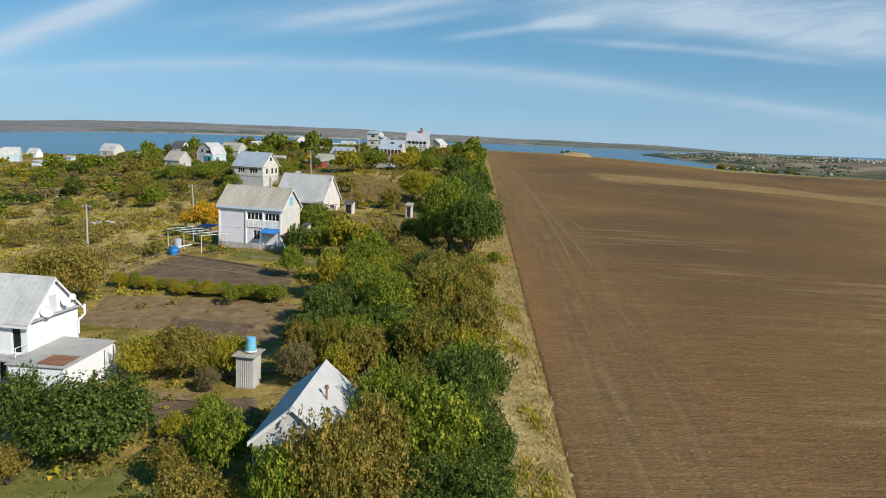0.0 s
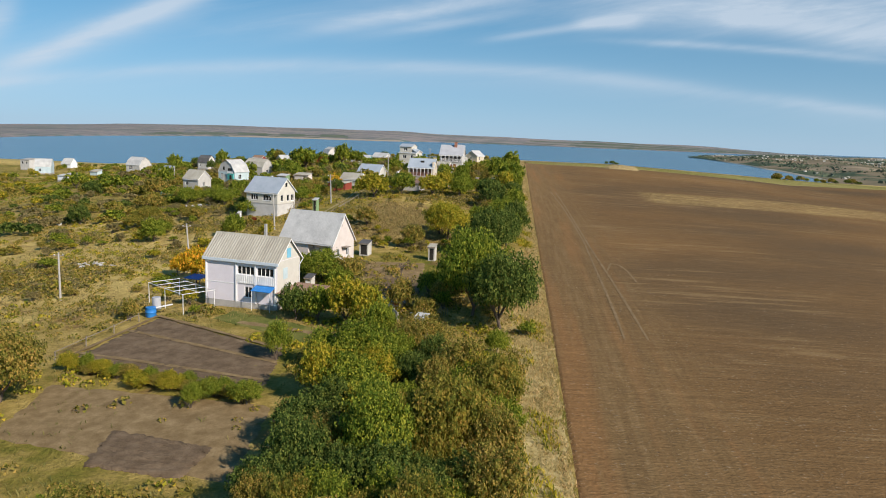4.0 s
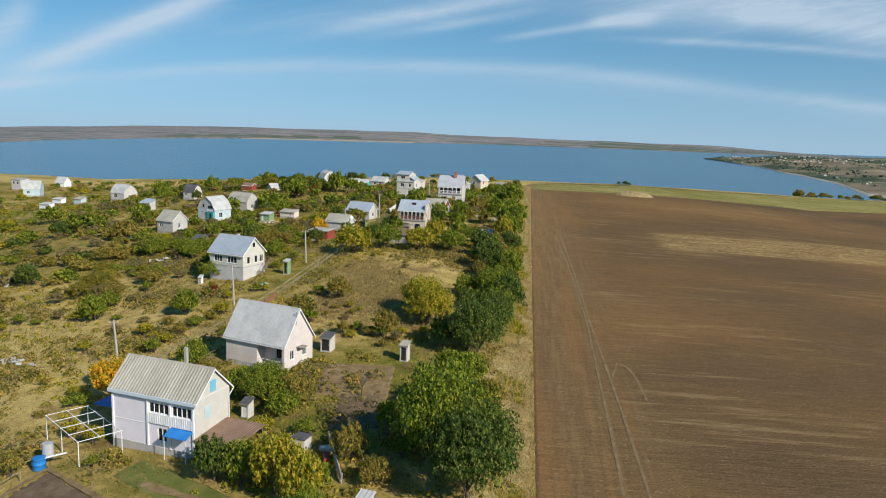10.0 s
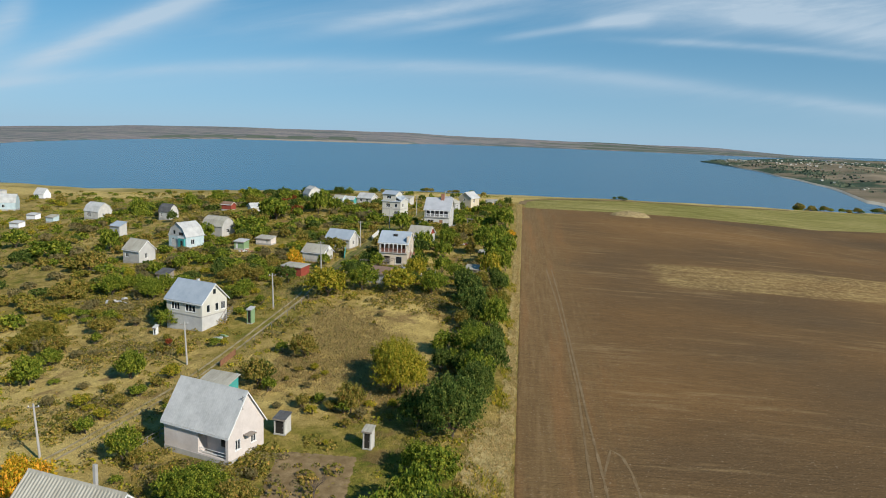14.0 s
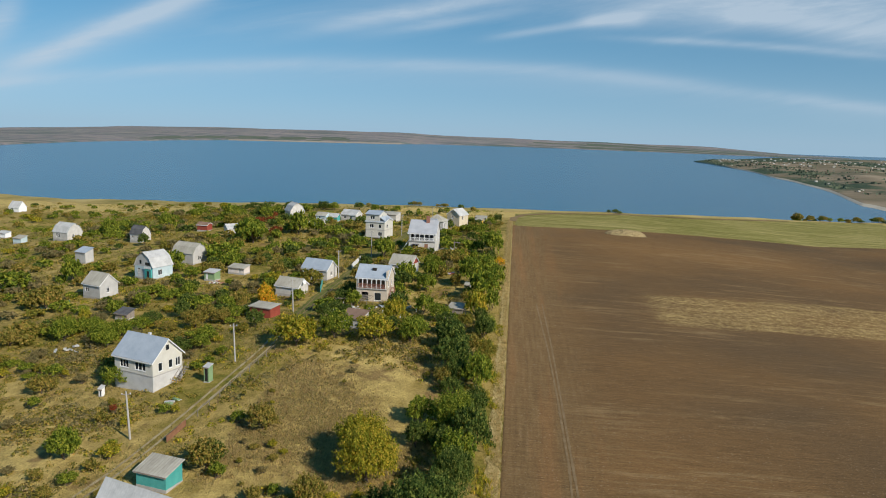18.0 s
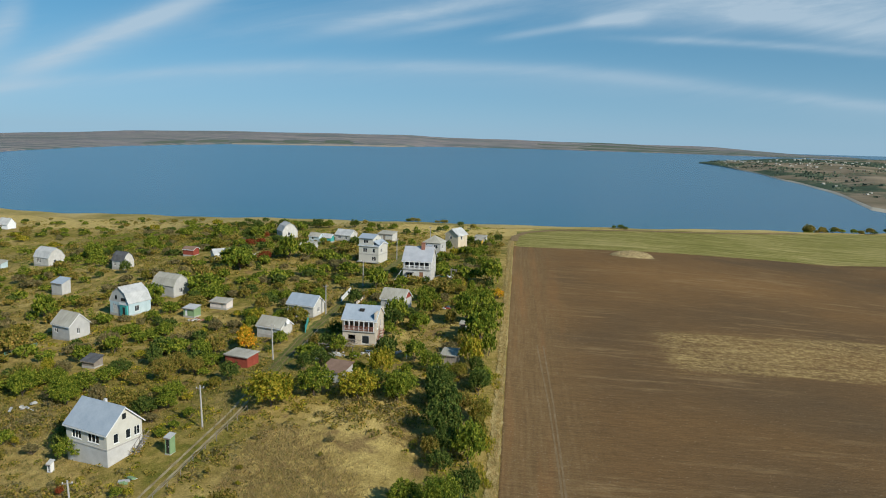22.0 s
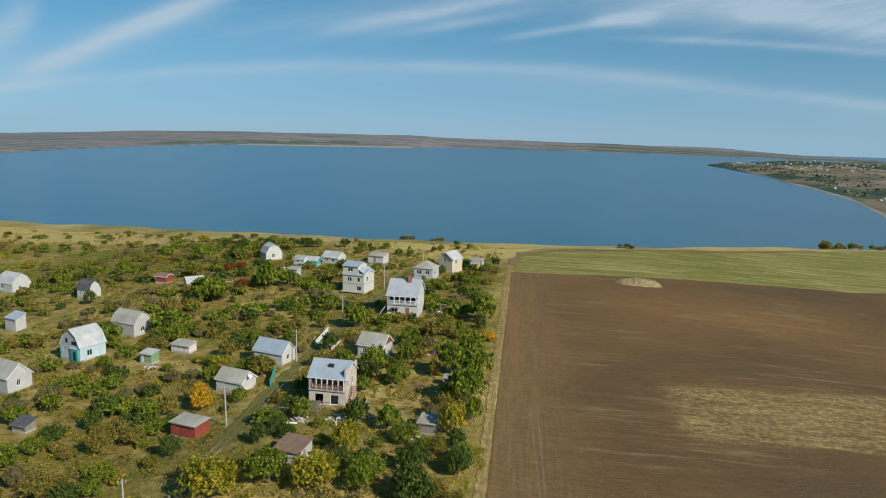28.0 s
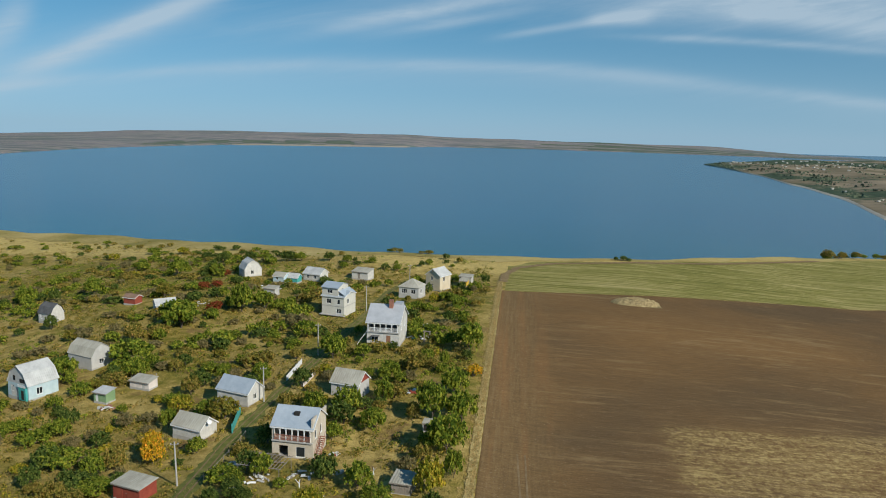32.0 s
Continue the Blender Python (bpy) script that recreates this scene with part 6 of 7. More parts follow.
for k, (mat, w0, z0) in enumerate((("concrete", 1.5, 0.0), ("white", 1.4, 0.32), ("brick", 1.1, 0.62), ("trim", 1.2, 0.9), ("white", 0.8, 1.12))):
    single(STACK, "block", M[mat], (-w0 / 2 + 0.2 * k - 0.4, w0 / 2 + 0.2 * k - 0.4, -0.45, 0.4 - 0.05 * k, z0 - 0.1, z0 + 0.26), "", pose(0, 0, 0, 0, 0, 9 * k - 16))
POLES = thing("leaning_poles", 0.2, 92.6, 20, "fan of pale wooden poles leaning under dark trees", "poles")
for k in range(9):
    bm = bmesh.new()
    rod(bm, (-1.2 + 0.3 * k, 0.9, -0.05), (-0.5 + 0.16 * k, -0.3, 1.7 - 0.04 * k), 0.035, 0.025, 5)
    part("pole", bm, M["wood"], POLES)


def limed_tree(x, y, yaw, tall):
    """A pruned fruit tree: a white painted trunk that forks into bare stubs."""
    t = thing("pruned_tree", x, y, yaw, "pruned bare fruit tree with a white limed trunk", "tree", group="pruned trees")
    bm = bmesh.new()
    rod(bm, (0, 0, -0.2), (0.04, 0, tall * 0.5), 0.11, 0.09, 7)
    part("trunk", bm, M["trim"], t, "white limed trunk")
    for a, q in ((-0.55, 0.95), (0.5, 1.0), (0.1, 0.85)):
        bm = bmesh.new()
        rod(bm, (0.04, 0, tall * 0.48), (a, 0.3 * a, tall * q), 0.07, 0.035, 6)
        part("limb", bm, M["trim"] if a < 0.3 else M["bark"], t)


for x, y, yaw, tall in ((-12.7, 201.4, 10, 1.7), (-6.3, 204.8, 60, 1.6), (-3.2, 208.6, 120, 1.5), (-8.4, 197.2, 200, 1.4)):
    limed_tree(x, y, yaw, tall)


def junk_pile(x, y, yaw, label, pieces, spread, mats, seed):
    g = random.Random(seed)
    t = thing("scrap_heap", x, y, yaw, label, "scrap heap", group="scrap heaps")
    for k in range(pieces):
        a, b, c = g.uniform(0.3, 1.5), g.uniform(0.15, 0.6), g.uniform(0.04, 0.35)
        m = pose(g.gauss(0, spread), g.gauss(0, spread * 0.6), c / 2 + 0.12 * g.random() * (k % 4), g.uniform(-14, 14), g.uniform(-14, 14), g.uniform(0, 180))
        single(t, g.choice(("board", "slab", "crate")), M[g.choice(mats)], (-a / 2, a / 2, -b / 2, b / 2, -c / 2, c / 2), "", m)


junk_pile(-5.2, 98.5, 60, "heap of white boards and frames by the garden", 16, 1.3, ("white", "trim", "pale_trim", "red"), 1)
junk_pile(-2.0, 94.6, 100, "leaning white boards under dark trees", 9, 0.9, ("trim", "dish"), 2)
junk_pile(-65.6, 181.7, 20, "heap of white rubble and boards in grass", 14, 1.5, ("white", "trim", "pale_slate"), 3)
junk_pile(-91.0, 164.5, 0, "white wreck of boards in the meadow", 10, 0.9, ("white", "dark", "trim"), 4)
junk_pile(-55.3, 119.6, 0, "low grey stone heap in dry grass", 18, 1.5, ("concrete", "block"), 5)
junk_pile(-20.9, 202.2, 20, "white blocks and boards round the trellis", 18, 1.7, ("white", "trim", "concrete", "dish"), 21)
junk_pile(-15.1, 205.6, 60, "pale slabs and a bench before the arcade house", 10, 1.2, ("white", "dish", "wood"), 22)
junk_pile(-9.9, 207.1, 10, "white odds and ends on the lawn", 7, 1.4, ("white", "dish"), 23)
junk_pile(-24.3, 208.3, 0, "grey bins and slabs beside the trellis", 12, 1.0, ("concrete", "dish", "white"), 6)
junk_pile(2.0, 199.8, 10, "pale debris beside the lean-to", 12, 1.0, ("white", "pale_trim", "wood"), 7)
junk_pile(-10.6, 214.5, 30, "white garden bench pieces", 5, 0.5, ("white", "red"), 8)
junk_pile(-138.0, 330.0, 0, "white scrap beside far huts", 14, 3.0, ("white", "dish", "pale_trim"), 9)
junk_pile(-72.6, 301.5, 0, "white beehive-like boxes in a row", 10, 2.6, ("white", "trim"), 10)
junk_pile(-60.8, 231.5, 0, "white and red rubble beside the green hut", 9, 0.8, ("white", "brick", "trim"), 11)
junk_pile(-35.6, 156.6, 60, "pale timber pallets on the grass", 6, 0.6, ("pale_slate", "green"), 12)
junk_pile(-2.0, 241.9, 0, "red and white odds and ends on the grass", 8, 0.9, ("red", "white", "dish"), 13)
junk_pile(-65.1, 326.5, 30, "row of white bags and posts by red vines", 14, 3.2, ("white", "trim"), 24)
junk_pile(-3.3, 278.6, 0, "white garden furniture among trees", 9, 1.6, ("white", "trim", "dish"), 25)
junk_pile(-4.0, 290.5, 40, "pale boards and teal tub", 8, 1.5, ("white", "teal", "dish"), 26)
junk_pile(-60.3, 231.6, 0, "brick and white rubble by the green hut", 10, 0.9, ("white", "brick", "pinkish"), 27)
junk_pile(-66.4, 221.6, 20, "white plastic sheets in weeds", 5, 1.2, ("white", "dish"), 28)
junk_pile(-8.7, 279.0, 0, "pale garden things under trees", 10, 1.6, ("white", "dish", "teal"), 14)
house("lean_to", "open grey slate lean-to among trees", 3.9, 202.3, -8, 3.4, 3.6, 1.7, 2.1, M["wood"], M["slate"], "lean", category="shed", plinth=0.1, slim=0.85, low_by=1.02)
FRAME = thing("timber_frame", -3.8, 275.4, -8, "bare timber door frame standing in a garden", "frame")
for x in (-0.7, 0.7):
    bm = bmesh.new()
    box(bm, x - 0.12, x + 0.12, -0.12, 0.12, -0.3, 2.6)
    part("upright", bm, M["wood"], FRAME)
single(FRAME, "lintel", M["wood"], (-1.0, 1.0, -0.15, 0.15, 2.6, 2.85))

HEAP = thing("straw_heap", 52.5, 325, 0, "low round heap of old straw on the ploughed field", "straw heap")
bm = bmesh.new()
bmesh.ops.create_grid(bm, x_segments=46, y_segments=26, size=1.0)
noise.seed_set(4)
for v in bm.verts:
    q = max(0.0, 1 - v.co.x ** 2 - v.co.y ** 2)
    lump = noise.noise(Vector((v.co.x * 5, v.co.y * 5, 0))) + 0.5 * noise.noise(Vector((v.co.x * 13, v.co.y * 13, 2)))
    v.co = Vector((v.co.x * 7.4, v.co.y * 4.0, -0.15 + 1.9 * q ** 0.6 + (0.35 * lump if q > 0.02 else 0)))
part("straw", bm, M["hay"], HEAP, smooth_faces=False)
HEAP.location.z = h(52.5, 325) + 0.1

# village on the far spit
me = bpy.data.meshes.new("village_house")
bm = bmesh.new()
box(bm, -0.5, 0.5, -0.4, 0.4, -0.3, 0.45)
bm.to_mesh(me)
bm.free()
me.materials.append(M["white"])
bm = bmesh.new()
prism(bm, ((-0.46, 0.43), (0.46, 0.43), (0, 0.8)), -0.55, 0.55)
roof_me = bpy.data.meshes.new("village_roof")
bm.to_mesh(roof_me)
bm.free()
roof_me.materials.append(M["slate"])
for k in range(120):
    az_ = planted.uniform(14.6, 29.5)
    along = min(0.9, max(0.3, planted.gauss(0.62, 0.12))) if k % 12 else planted.uniform(0.05, 0.12)
    x, y, z = beside(az_, along)
    s = planted.uniform(4.2, 7.5) * (1.0 if along > 0.2 else 0.7)
    ob = new("village_house")
    ob.matrix_world = pose(x, y, z, 0, 0, planted.uniform(-40, 40))
    tagged(ob, "tiny far white house with grey roof on the lake spit", "house", "village across the bay")
    for name, data in (("body", me), ("roof", roof_me)):
        o = new(name, data)
        o.parent, o.scale = ob, (s, s, s * 0.75)


def far_scrub():
    """Dark tree clumps on the spit, joined: too far off to tell apart."""
    g = np.random.default_rng(9)
    vs, fs = [], []
    for k in range(260):
        az_ = g.uniform(14.2, 28)
        al = float(np.clip(g.normal(0.18 if k % 2 else 0.6, 0.10), 0.07, 0.85))
        x, y, z = beside(az_, al)
        for q in range(7):
            a, s = g.uniform(0, 6.3), g.uniform(1.4, 3.4)
            cx, cy, cz = x + g.normal(0, 9), y + g.normal(0, 7), z + g.uniform(0.3, 1.6)
            i = len(vs)
            vs += [(cx - s * math.cos(a), cy - s * math.sin(a), cz - s * 0.6), (cx + s * math.cos(a), cy + s * math.sin(a), cz - s * 0.6), (cx + s * 0.7 * math.cos(a), cy + s * 0.7 * math.sin(a), cz + s * 0.7), (cx - s * 0.6 * math.cos(a), cy - s * 0.6 * math.sin(a), cz + s * 0.6)]
            fs.append((i, i + 1, i + 2, i + 3))
    return tagged(link_mesh("far_scrub", vs, fs, M["shore_wood"]), "dark scrub and trees on the far spit", "scrub", kind="stuff")


far_scrub()


def bare_tree(x, y, tall, seed):
    """A small leafless tree: forking limbs that taper to twigs."""
    g = random.Random(seed)
    t = thing("bare_tree", x, y, 0, "small bare grey fruit tree without leaves", "tree")
    bm = bmesh.new()

    def limb(a, way, length, r, depth):
        e = a + way * length
        rod(bm, tuple(a), tuple(e), r, r * 0.6, 5)
        if depth:
            for k in range(3 if depth > 1 else 4):
                w2 = (way + Vector((g.gauss(0, 0.55), g.gauss(0, 0.55), g.uniform(-0.1, 0.35)))).normalized()
                limb(a + way * length * g.uniform(0.6, 1.0), w2, length * g.uniform(0.55, 0.85), r * 0.55, depth - 1)

    limb(Vector((0, 0, -0.2)), Vector((0, 0, 1)), tall * 0.3, 0.10, 4)
    part("limbs", bm, M["bark"], t)


bare_tree(-6.9, 110.8, 4.2, 4)
bare_tree(-1.8, 41.6, 3.4, 6)

# loose straw on the heap and clods round it
def straw_litter():
    g = np.random.default_rng(14)
    a, r = g.uniform(0, 6.3, 1500), 5.6 * np.sqrt(g.random(1500))
    x, y = 52.5 + r * np.cos(a), 325 + 0.7 * r * np.sin(a)
    z = land(x, y) + 0.1 + 1.5 * np.clip(1 - (r / 5.6) ** 2, 0, 1) * g.uniform(0.6, 1.15, 1500)
    s, w = g.uniform(0.15, 0.45, 1500), g.uniform(0, 6.3, 1500)
    c = np.stack([x, y, z], -1)
    d = np.stack([np.cos(w), np.sin(w), g.normal(0, 0.4, 1500)], -1) * s[:, None]
    e = np.stack([-np.sin(w), np.cos(w), g.normal(0, 0.6, 1500)], -1) * s[:, None] * 0.5
    v = np.stack([c - d, c - e, c + d, c + e], 1).reshape(-1, 3)
    tagged(link_mesh("loose_straw", v, np.arange(len(v)).reshape(-1, 4), M["dry"]), "loose tangled straw over the old heap", "straw", kind="stuff")


straw_litter()

# ---- trees ----
plant("d", -15.2, 34.6, 4.6, 5.0)
plant("d", -20.0, 36.4, 2.6, 4.5)
plant("o", -34.2, 67.4, 4.8, 6.8)
plant("o", -14.2, 47.4, 3.4, 4.2)
plant("g", -16.4, 48.6, 2.4, 3.2)
plant("w", -5.4, 45.6, 1.9, 3.4)
plant("l", -17.0, 46.6, 2.4, 3.2)
plant("l", -11.0, 47.0, 2.2, 3.5)
plant("w", -11.6, 44.6, 1.2, 1.8)
plant("g", -9.4, 38.6, 1.6, 2.2)
plant("l", -11.0, 37.2, 1.3, 1.6)
plant("g", -8.2, 35.4, 1.4, 2.4)
plant("o", -6.4, 47.6, 1.8, 2.6)
plant("g", -6.5, 31.9, 2.2, 4.3)
plant("o", -8.7, 31.4, 1.8, 2.6)
plant("o", 0.3, 27.4, 2.6, 6.3)
plant("g", -1.9, 26.9, 2.0, 4.7)
plant("g", 2.0, 34.2, 2.3, 5.9)
plant("o", 2.1, 30.6, 2.5, 6.0)
plant("g", 4.9, 32.7, 3.3, 5.7)
plant("d", 8.5, 32.9, 2.1, 3.5)
plant("r", 3.0, 37.4, 2.5, 4.9)
plant("d", 5.9, 38.6, 3.1, 5.3)
plant("d", 8.1, 42.2, 2.4, 4.6)
plant("o", -0.8, 46.7, 2.4, 4.2)
plant("r", 3.5, 47.3, 3.3, 5.5)
plant("o", 7.8, 52.0, 2.9, 5.0)
plant("g", -0.3, 57.1, 3.4, 5.9)
plant("r", 3.9, 59.1, 3.7, 6.4)
plant("r", 8.5, 65.9, 3.0, 5.6)
plant("o", -4.5, 58.2, 2.5, 4.0)
plant("g", -4.7, 74.1, 3.9, 4.9)
plant("o", -0.3, 79.1, 3.9, 4.5)
plant("d", 7.2, 89.7, 5.1, 9.1)
plant("g", 3.6, 94.4, 4.9, 10.0)
plant("d", 5.0, 126.4, 4.7, 7.6)
plant("d", 0.6, 128.6, 3.0, 4.6)
plant("d", 7.2, 135.4, 3.4, 6.4)
plant("g", 4.6, 115.4, 3.0, 4.2)
plant("g", 7.0, 141.2, 2.8, 5.2)
plant("l", -2.6, 137.3, 4.5, 6.4)
plant("g", 8.4, 166.3, 2.9, 5.9)
plant("g", 6.0, 151.1, 3.5, 5.9)
plant("l", -9.6, 89.4, 3.2, 5.6)
plant("l", -6.9, 87.4, 2.6, 5.0)
plant("d", -16.0, 91.2, 2.4, 4.2)
plant("g", -13.2, 91.0, 2.2, 3.8)
plant("g", -17.6, 108.6, 4.0, 4.6)
plant("o", -13.8, 107.6, 2.4, 3.6)
plant("g", -20.6, 109.2, 2.2, 3.4)
plant("g", -13.9, 78.3, 1.7, 4.0)
plant("g", -9.0, 76.2, 1.7, 4.1)
plant("g", -5.7, 76.7, 2.2, 4.1)
plant("g", -4.7, 81.9, 2.5, 5.0)
plant("g", -4.5, 68.3, 3.0, 4.5)
plant("y", -34.6, 107.6, 3.2, 5.2)
plant("g", -17.4, 67.1, 1.0, 2.1)
plant("o", -35.0, 90.6, 1.5, 2.5)
plant("o", -4.5, 95.4, 2.1, 3.7)
plant("g", 9.9, 87.8, 1.6, 1.7)
plant("l", -31.0, 97.2, 1.5, 2.2)
plant("l", -34.2, 98.6, 1.4, 2.0)
plant("g", -28.4, 92.8, 1.0, 1.3)
plant("l", -23.7, 71.2, 1.8, 1.4)
plant("l", -20.6, 70.5, 1.7, 1.4)
plant("g", -16.7, 69.2, 1.9, 1.6)
plant("g", -13.2, 68.2, 1.8, 2.0)
plant("l", -4.5, 142.0, 4.2, 6.1)
plant("g", -30.0, 117.2, 2.3, 3.8)
plant("o", -27.6, 115.4, 1.6, 2.4)
plant("d", 8.6, 146.7, 3.3, 5.9)
plant("g", 1.4, 153.5, 2.7, 3.9)
plant("g", -41.7, 140.4, 2.4, 4.2)
plant("g", -55.9, 138.1, 2.5, 4.5)
plant("o", -60.9, 151.4, 3.0, 2.9)
plant("l", -23.6, 177.8, 5.1, 5.5)
plant("g", -17.5, 181.7, 3.9, 5.0)
plant("l", -10.6, 181.6, 4.2, 4.6)
plant("g", -4.0, 184.8, 3.3, 4.0)
plant("d", 3.1, 180.6, 3.8, 5.9)
plant("g", 7.1, 216.5, 4.0, 6.8)
plant("g", 3.1, 229.6, 3.6, 7.3)
plant("r", 9.1, 178.9, 2.4, 4.2)
plant("o", -22.9, 138.8, 2.8, 3.7)
plant("o", -19.3, 148.7, 2.6, 3.6)
plant("o", -8.0, 131.3, 2.2, 3.8)
plant("g", 3.3, 108.8, 3.1, 5.5)
plant("o", -91.1, 210.3, 4.8, 4.9)
plant("g", -113.9, 228.9, 6.9, 5.4)
plant("g", -139.7, 251.5, 5.2, 5.2)
plant("g", -54.2, 208.9, 4.0, 3.3)
plant("y", -39.4, 112.4, 1.4, 2.9)
plant("g", -62.4, 184.4, 2.9, 4.2)
plant("r", -34.6, 226.9, 3.7, 4.4)
plant("d", 8.4, 156.7, 2.6, 4.6)
plant("d", 4.0, 172.3, 3.6, 5.6)
plant("r", 9.1, 173.0, 1.8, 4.3)
plant("d", 1.3, 188.7, 2.6, 4.4)
plant("g", 8.6, 193.1, 2.3, 3.7)
plant("l", -8.8, 191.9, 2.5, 5.3)
plant("g", -102.6, 239.0, 2.9, 5.2)
plant("g", -70.8, 203.9, 2.6, 3.6)
plant("o", -47.1, 195.6, 2.4, 4.0)
plant("g", -71.3, 282.7, 4.8, 6.3)
plant("g", -53.1, 299.9, 3.8, 5.7)
plant("g", -4.2, 181.7, 2.6, 5.0)
plant("d", 8.3, 189.9, 2.2, 4.4)
plant("l", 6.1, 203.2, 3.0, 5.7)
plant("l", -72.8, 196.1, 1.6, 3.8)
plant("y", -41.0, 212.7, 2.2, 4.7)
plant("g", -99.5, 234.3, 3.0, 6.2)
plant("g", -67.3, 254.4, 5.8, 5.9)
plant("g", -58.1, 296.2, 4.4, 8.0)
plant("g", -22.8, 259.5, 3.7, 5.9)
plant("g", -34.4, 277.2, 3.7, 4.4)
plant("g", -132.7, 310.4, 3.7, 6.0)
plant("g", -114.8, 317.4, 3.8, 6.3)
plant("d", -124.1, 311.8, 2.2, 4.0)
plant("d", -104.2, 280.4, 2.1, 4.1)
plant("g", -68.4, 280.0, 5.4, 7.9)
plant("r", -87.2, 308.7, 2.4, 4.6)
plant("g", -125.7, 367.7, 3.4, 3.9)
plant("g", -103.2, 351.9, 4.7, 5.9)
plant("g", -87.9, 348.5, 3.0, 5.0)
plant("o", -120.5, 347.2, 3.6, 2.0)
plant("o", -74.5, 268.6, 2.7, 3.9)
plant("g", -76.6, 243.7, 3.4, 5.6)
plant("g", -63.4, 247.7, 3.2, 4.2)
plant("g", -50.1, 210.4, 1.9, 2.6)
plant("l", -45.0, 230.9, 2.8, 3.3)
plant("o", -46.7, 239.0, 2.2, 4.0)
plant("y", 9.3, 251.4, 2.3, 2.4)
plant("g", 7.2, 266.7, 3.8, 6.6)
plant("g", 6.1, 240.3, 3.3, 5.6)
plant("g", 8.4, 228.7, 3.4, 5.7)
plant("g", 9.0, 209.1, 1.7, 4.5)
plant("g", -12.4, 230.1, 3.0, 5.2)
plant("g", -7.0, 236.8, 2.4, 4.9)
plant("g", -6.7, 224.6, 2.9, 4.1)

# ---- orchard and scattered shrubs ----
HOUSES = [(o.matrix_world.translation.x, o.matrix_world.translation.y) for o in scene.objects if o.get("category") in ("house", "shed", "annexe", "hut", "outhouse", "terrace", "pergola")]
pick = random.Random(11)


def free(x, y, r, gap=0.5):
    if x > (10.0 - r if y < 84 else 9.4 - r * 0.6):
        return False
    if any(math.hypot(x - a, y - b) < 4.6 + r * 0.6 for a, b in HOUSES):
        return False
    lane = float(np.interp(y, [p[1] for p in track], [p[0] for p in track]))
    if 112 < y < 355 and abs(x - lane) < 1.6 + r * 0.7:
        return False
    if -36 < x < -9 and 53 < y < 93:
        return False
    return all(math.hypot(x - a, y - b) > gap * (r + c) for a, b, c in taken)


joined = {}


def dug(p):
    """True on the dug plots, on the bare garden court, and on most of the trodden ground."""
    x, y = p[:, 0], p[:, 1]
    plot = (x > -35) & (x < -12.4) & (y > 76.3 - 0.28 * (x + 34.6)) & (y < 92.3 - 0.63 * (x + 32.2))
    bed = (x > -22) & (x < -12.4) & (y > 55.4) & (y < 63)
    court = (x > -13.6) & (x < -2.4) & (y > 100.5) & (y < 121.5) & (np.sin(x * 17.1 + y * 61.7) * 24634.6 % 1 > 0.25)
    bare = (x > -33) & (x < -10) & (y > 55) & (y < 71) & (np.sin(x * 12.9 + y * 78.2) * 43758.5 % 1 > 0.22)
    return plot | bed | bare | court


def scatter(count, xr, yr, rr, hr, colours, gap=0.5, keep=None):
    made = tries = 0
    while made < count and tries < count * 14:
        tries += 1
        x, y, r = pick.uniform(*xr), pick.uniform(*yr), pick.uniform(*rr)
        if not free(x, y, r, gap) or (keep and not keep(x, y)):
            continue
        colour, tall = pick.choice(colours), pick.uniform(*hr) * (0.6 + 0.4 * r / rr[1])
        if y > 262 or x < -76 or (r < 1.35 and y > 170):
            joined.setdefault(colour, []).append((x, y, r, max(tall, 0.75 * r)))
            taken.append((x, y, r))
        else:
            plant(colour, x, y, r, tall)
        made += 1


scatter(62, (-7, 9), (26, 76), (1.7, 2.9), (3.0, 5.2), "rgdolgod", 0.34, lambda x, y: not (-8 < x < 2.4 and 27 < y < 45))
scatter(10, (-36, -16), (14, 32), (1.2, 2.2), (2.0, 3.4), "glo")
scatter(16, (-8, 8), (76, 112), (1.2, 2.2), (2.0, 3.6), "ggol", 0.5, lambda x, y: x > 0 or y < 92)
scatter(15, (1, 9), (130, 205), (1.4, 2.8), (2.4, 4.6), "gdgdodr", 0.5)
scatter(28, (-2, 8.6), (200, 345), (1.3, 2.6), (2.2, 4.4), "gdgdolgo", 0.46)
scatter(20, (-26, 2), (118, 185), (0.5, 1.1), (0.6, 1.3), "owolr", 0.8)
scatter(46, (-26, 2), (186, 356), (1.6, 3.0), (2.4, 4.6), "ggdgod", 0.46)
scatter(50, (-26, 2), (186, 356), (1.0, 1.8), (1.4, 2.8), "ggdolol", 0.5)
scatter(56, (-75, -36), (95, 175), (0.9, 2.4), (0.9, 2.4), "golgowo", 0.55)
scatter(34, (-33, 4), (96, 135), (0.6, 1.4), (0.7, 1.6), "ogolw", 0.6, lambda x, y: not (-14 < x < -2 and 100 < y < 122))
scatter(96, (-75, -33), (165, 350), (1.6, 3.2), (2.2, 4.4), "ggodwgdo", 0.46)
scatter(110, (-75, -33), (150, 350), (0.9, 1.9), (1.2, 2.6), "gogdwowwrl", 0.46)
scatter(150, (-130, -75), (130, 260), (1.2, 3.0), (1.3, 3.2), "godowgwr", 0.46)
scatter(170, (-150, -75), (255, 385), (1.2, 3.0), (1.4, 3.4), "ggogwowd", 0.46)
scatter(110, (-270, -120), (200, 420), (1.5, 3.6), (1.8, 4.0), "gglgwol", 0.5)
scatter(60, (-74, 4), (188, 352), (1.2, 2.4), (1.6, 3.4), "ggdwgow", 0.42)
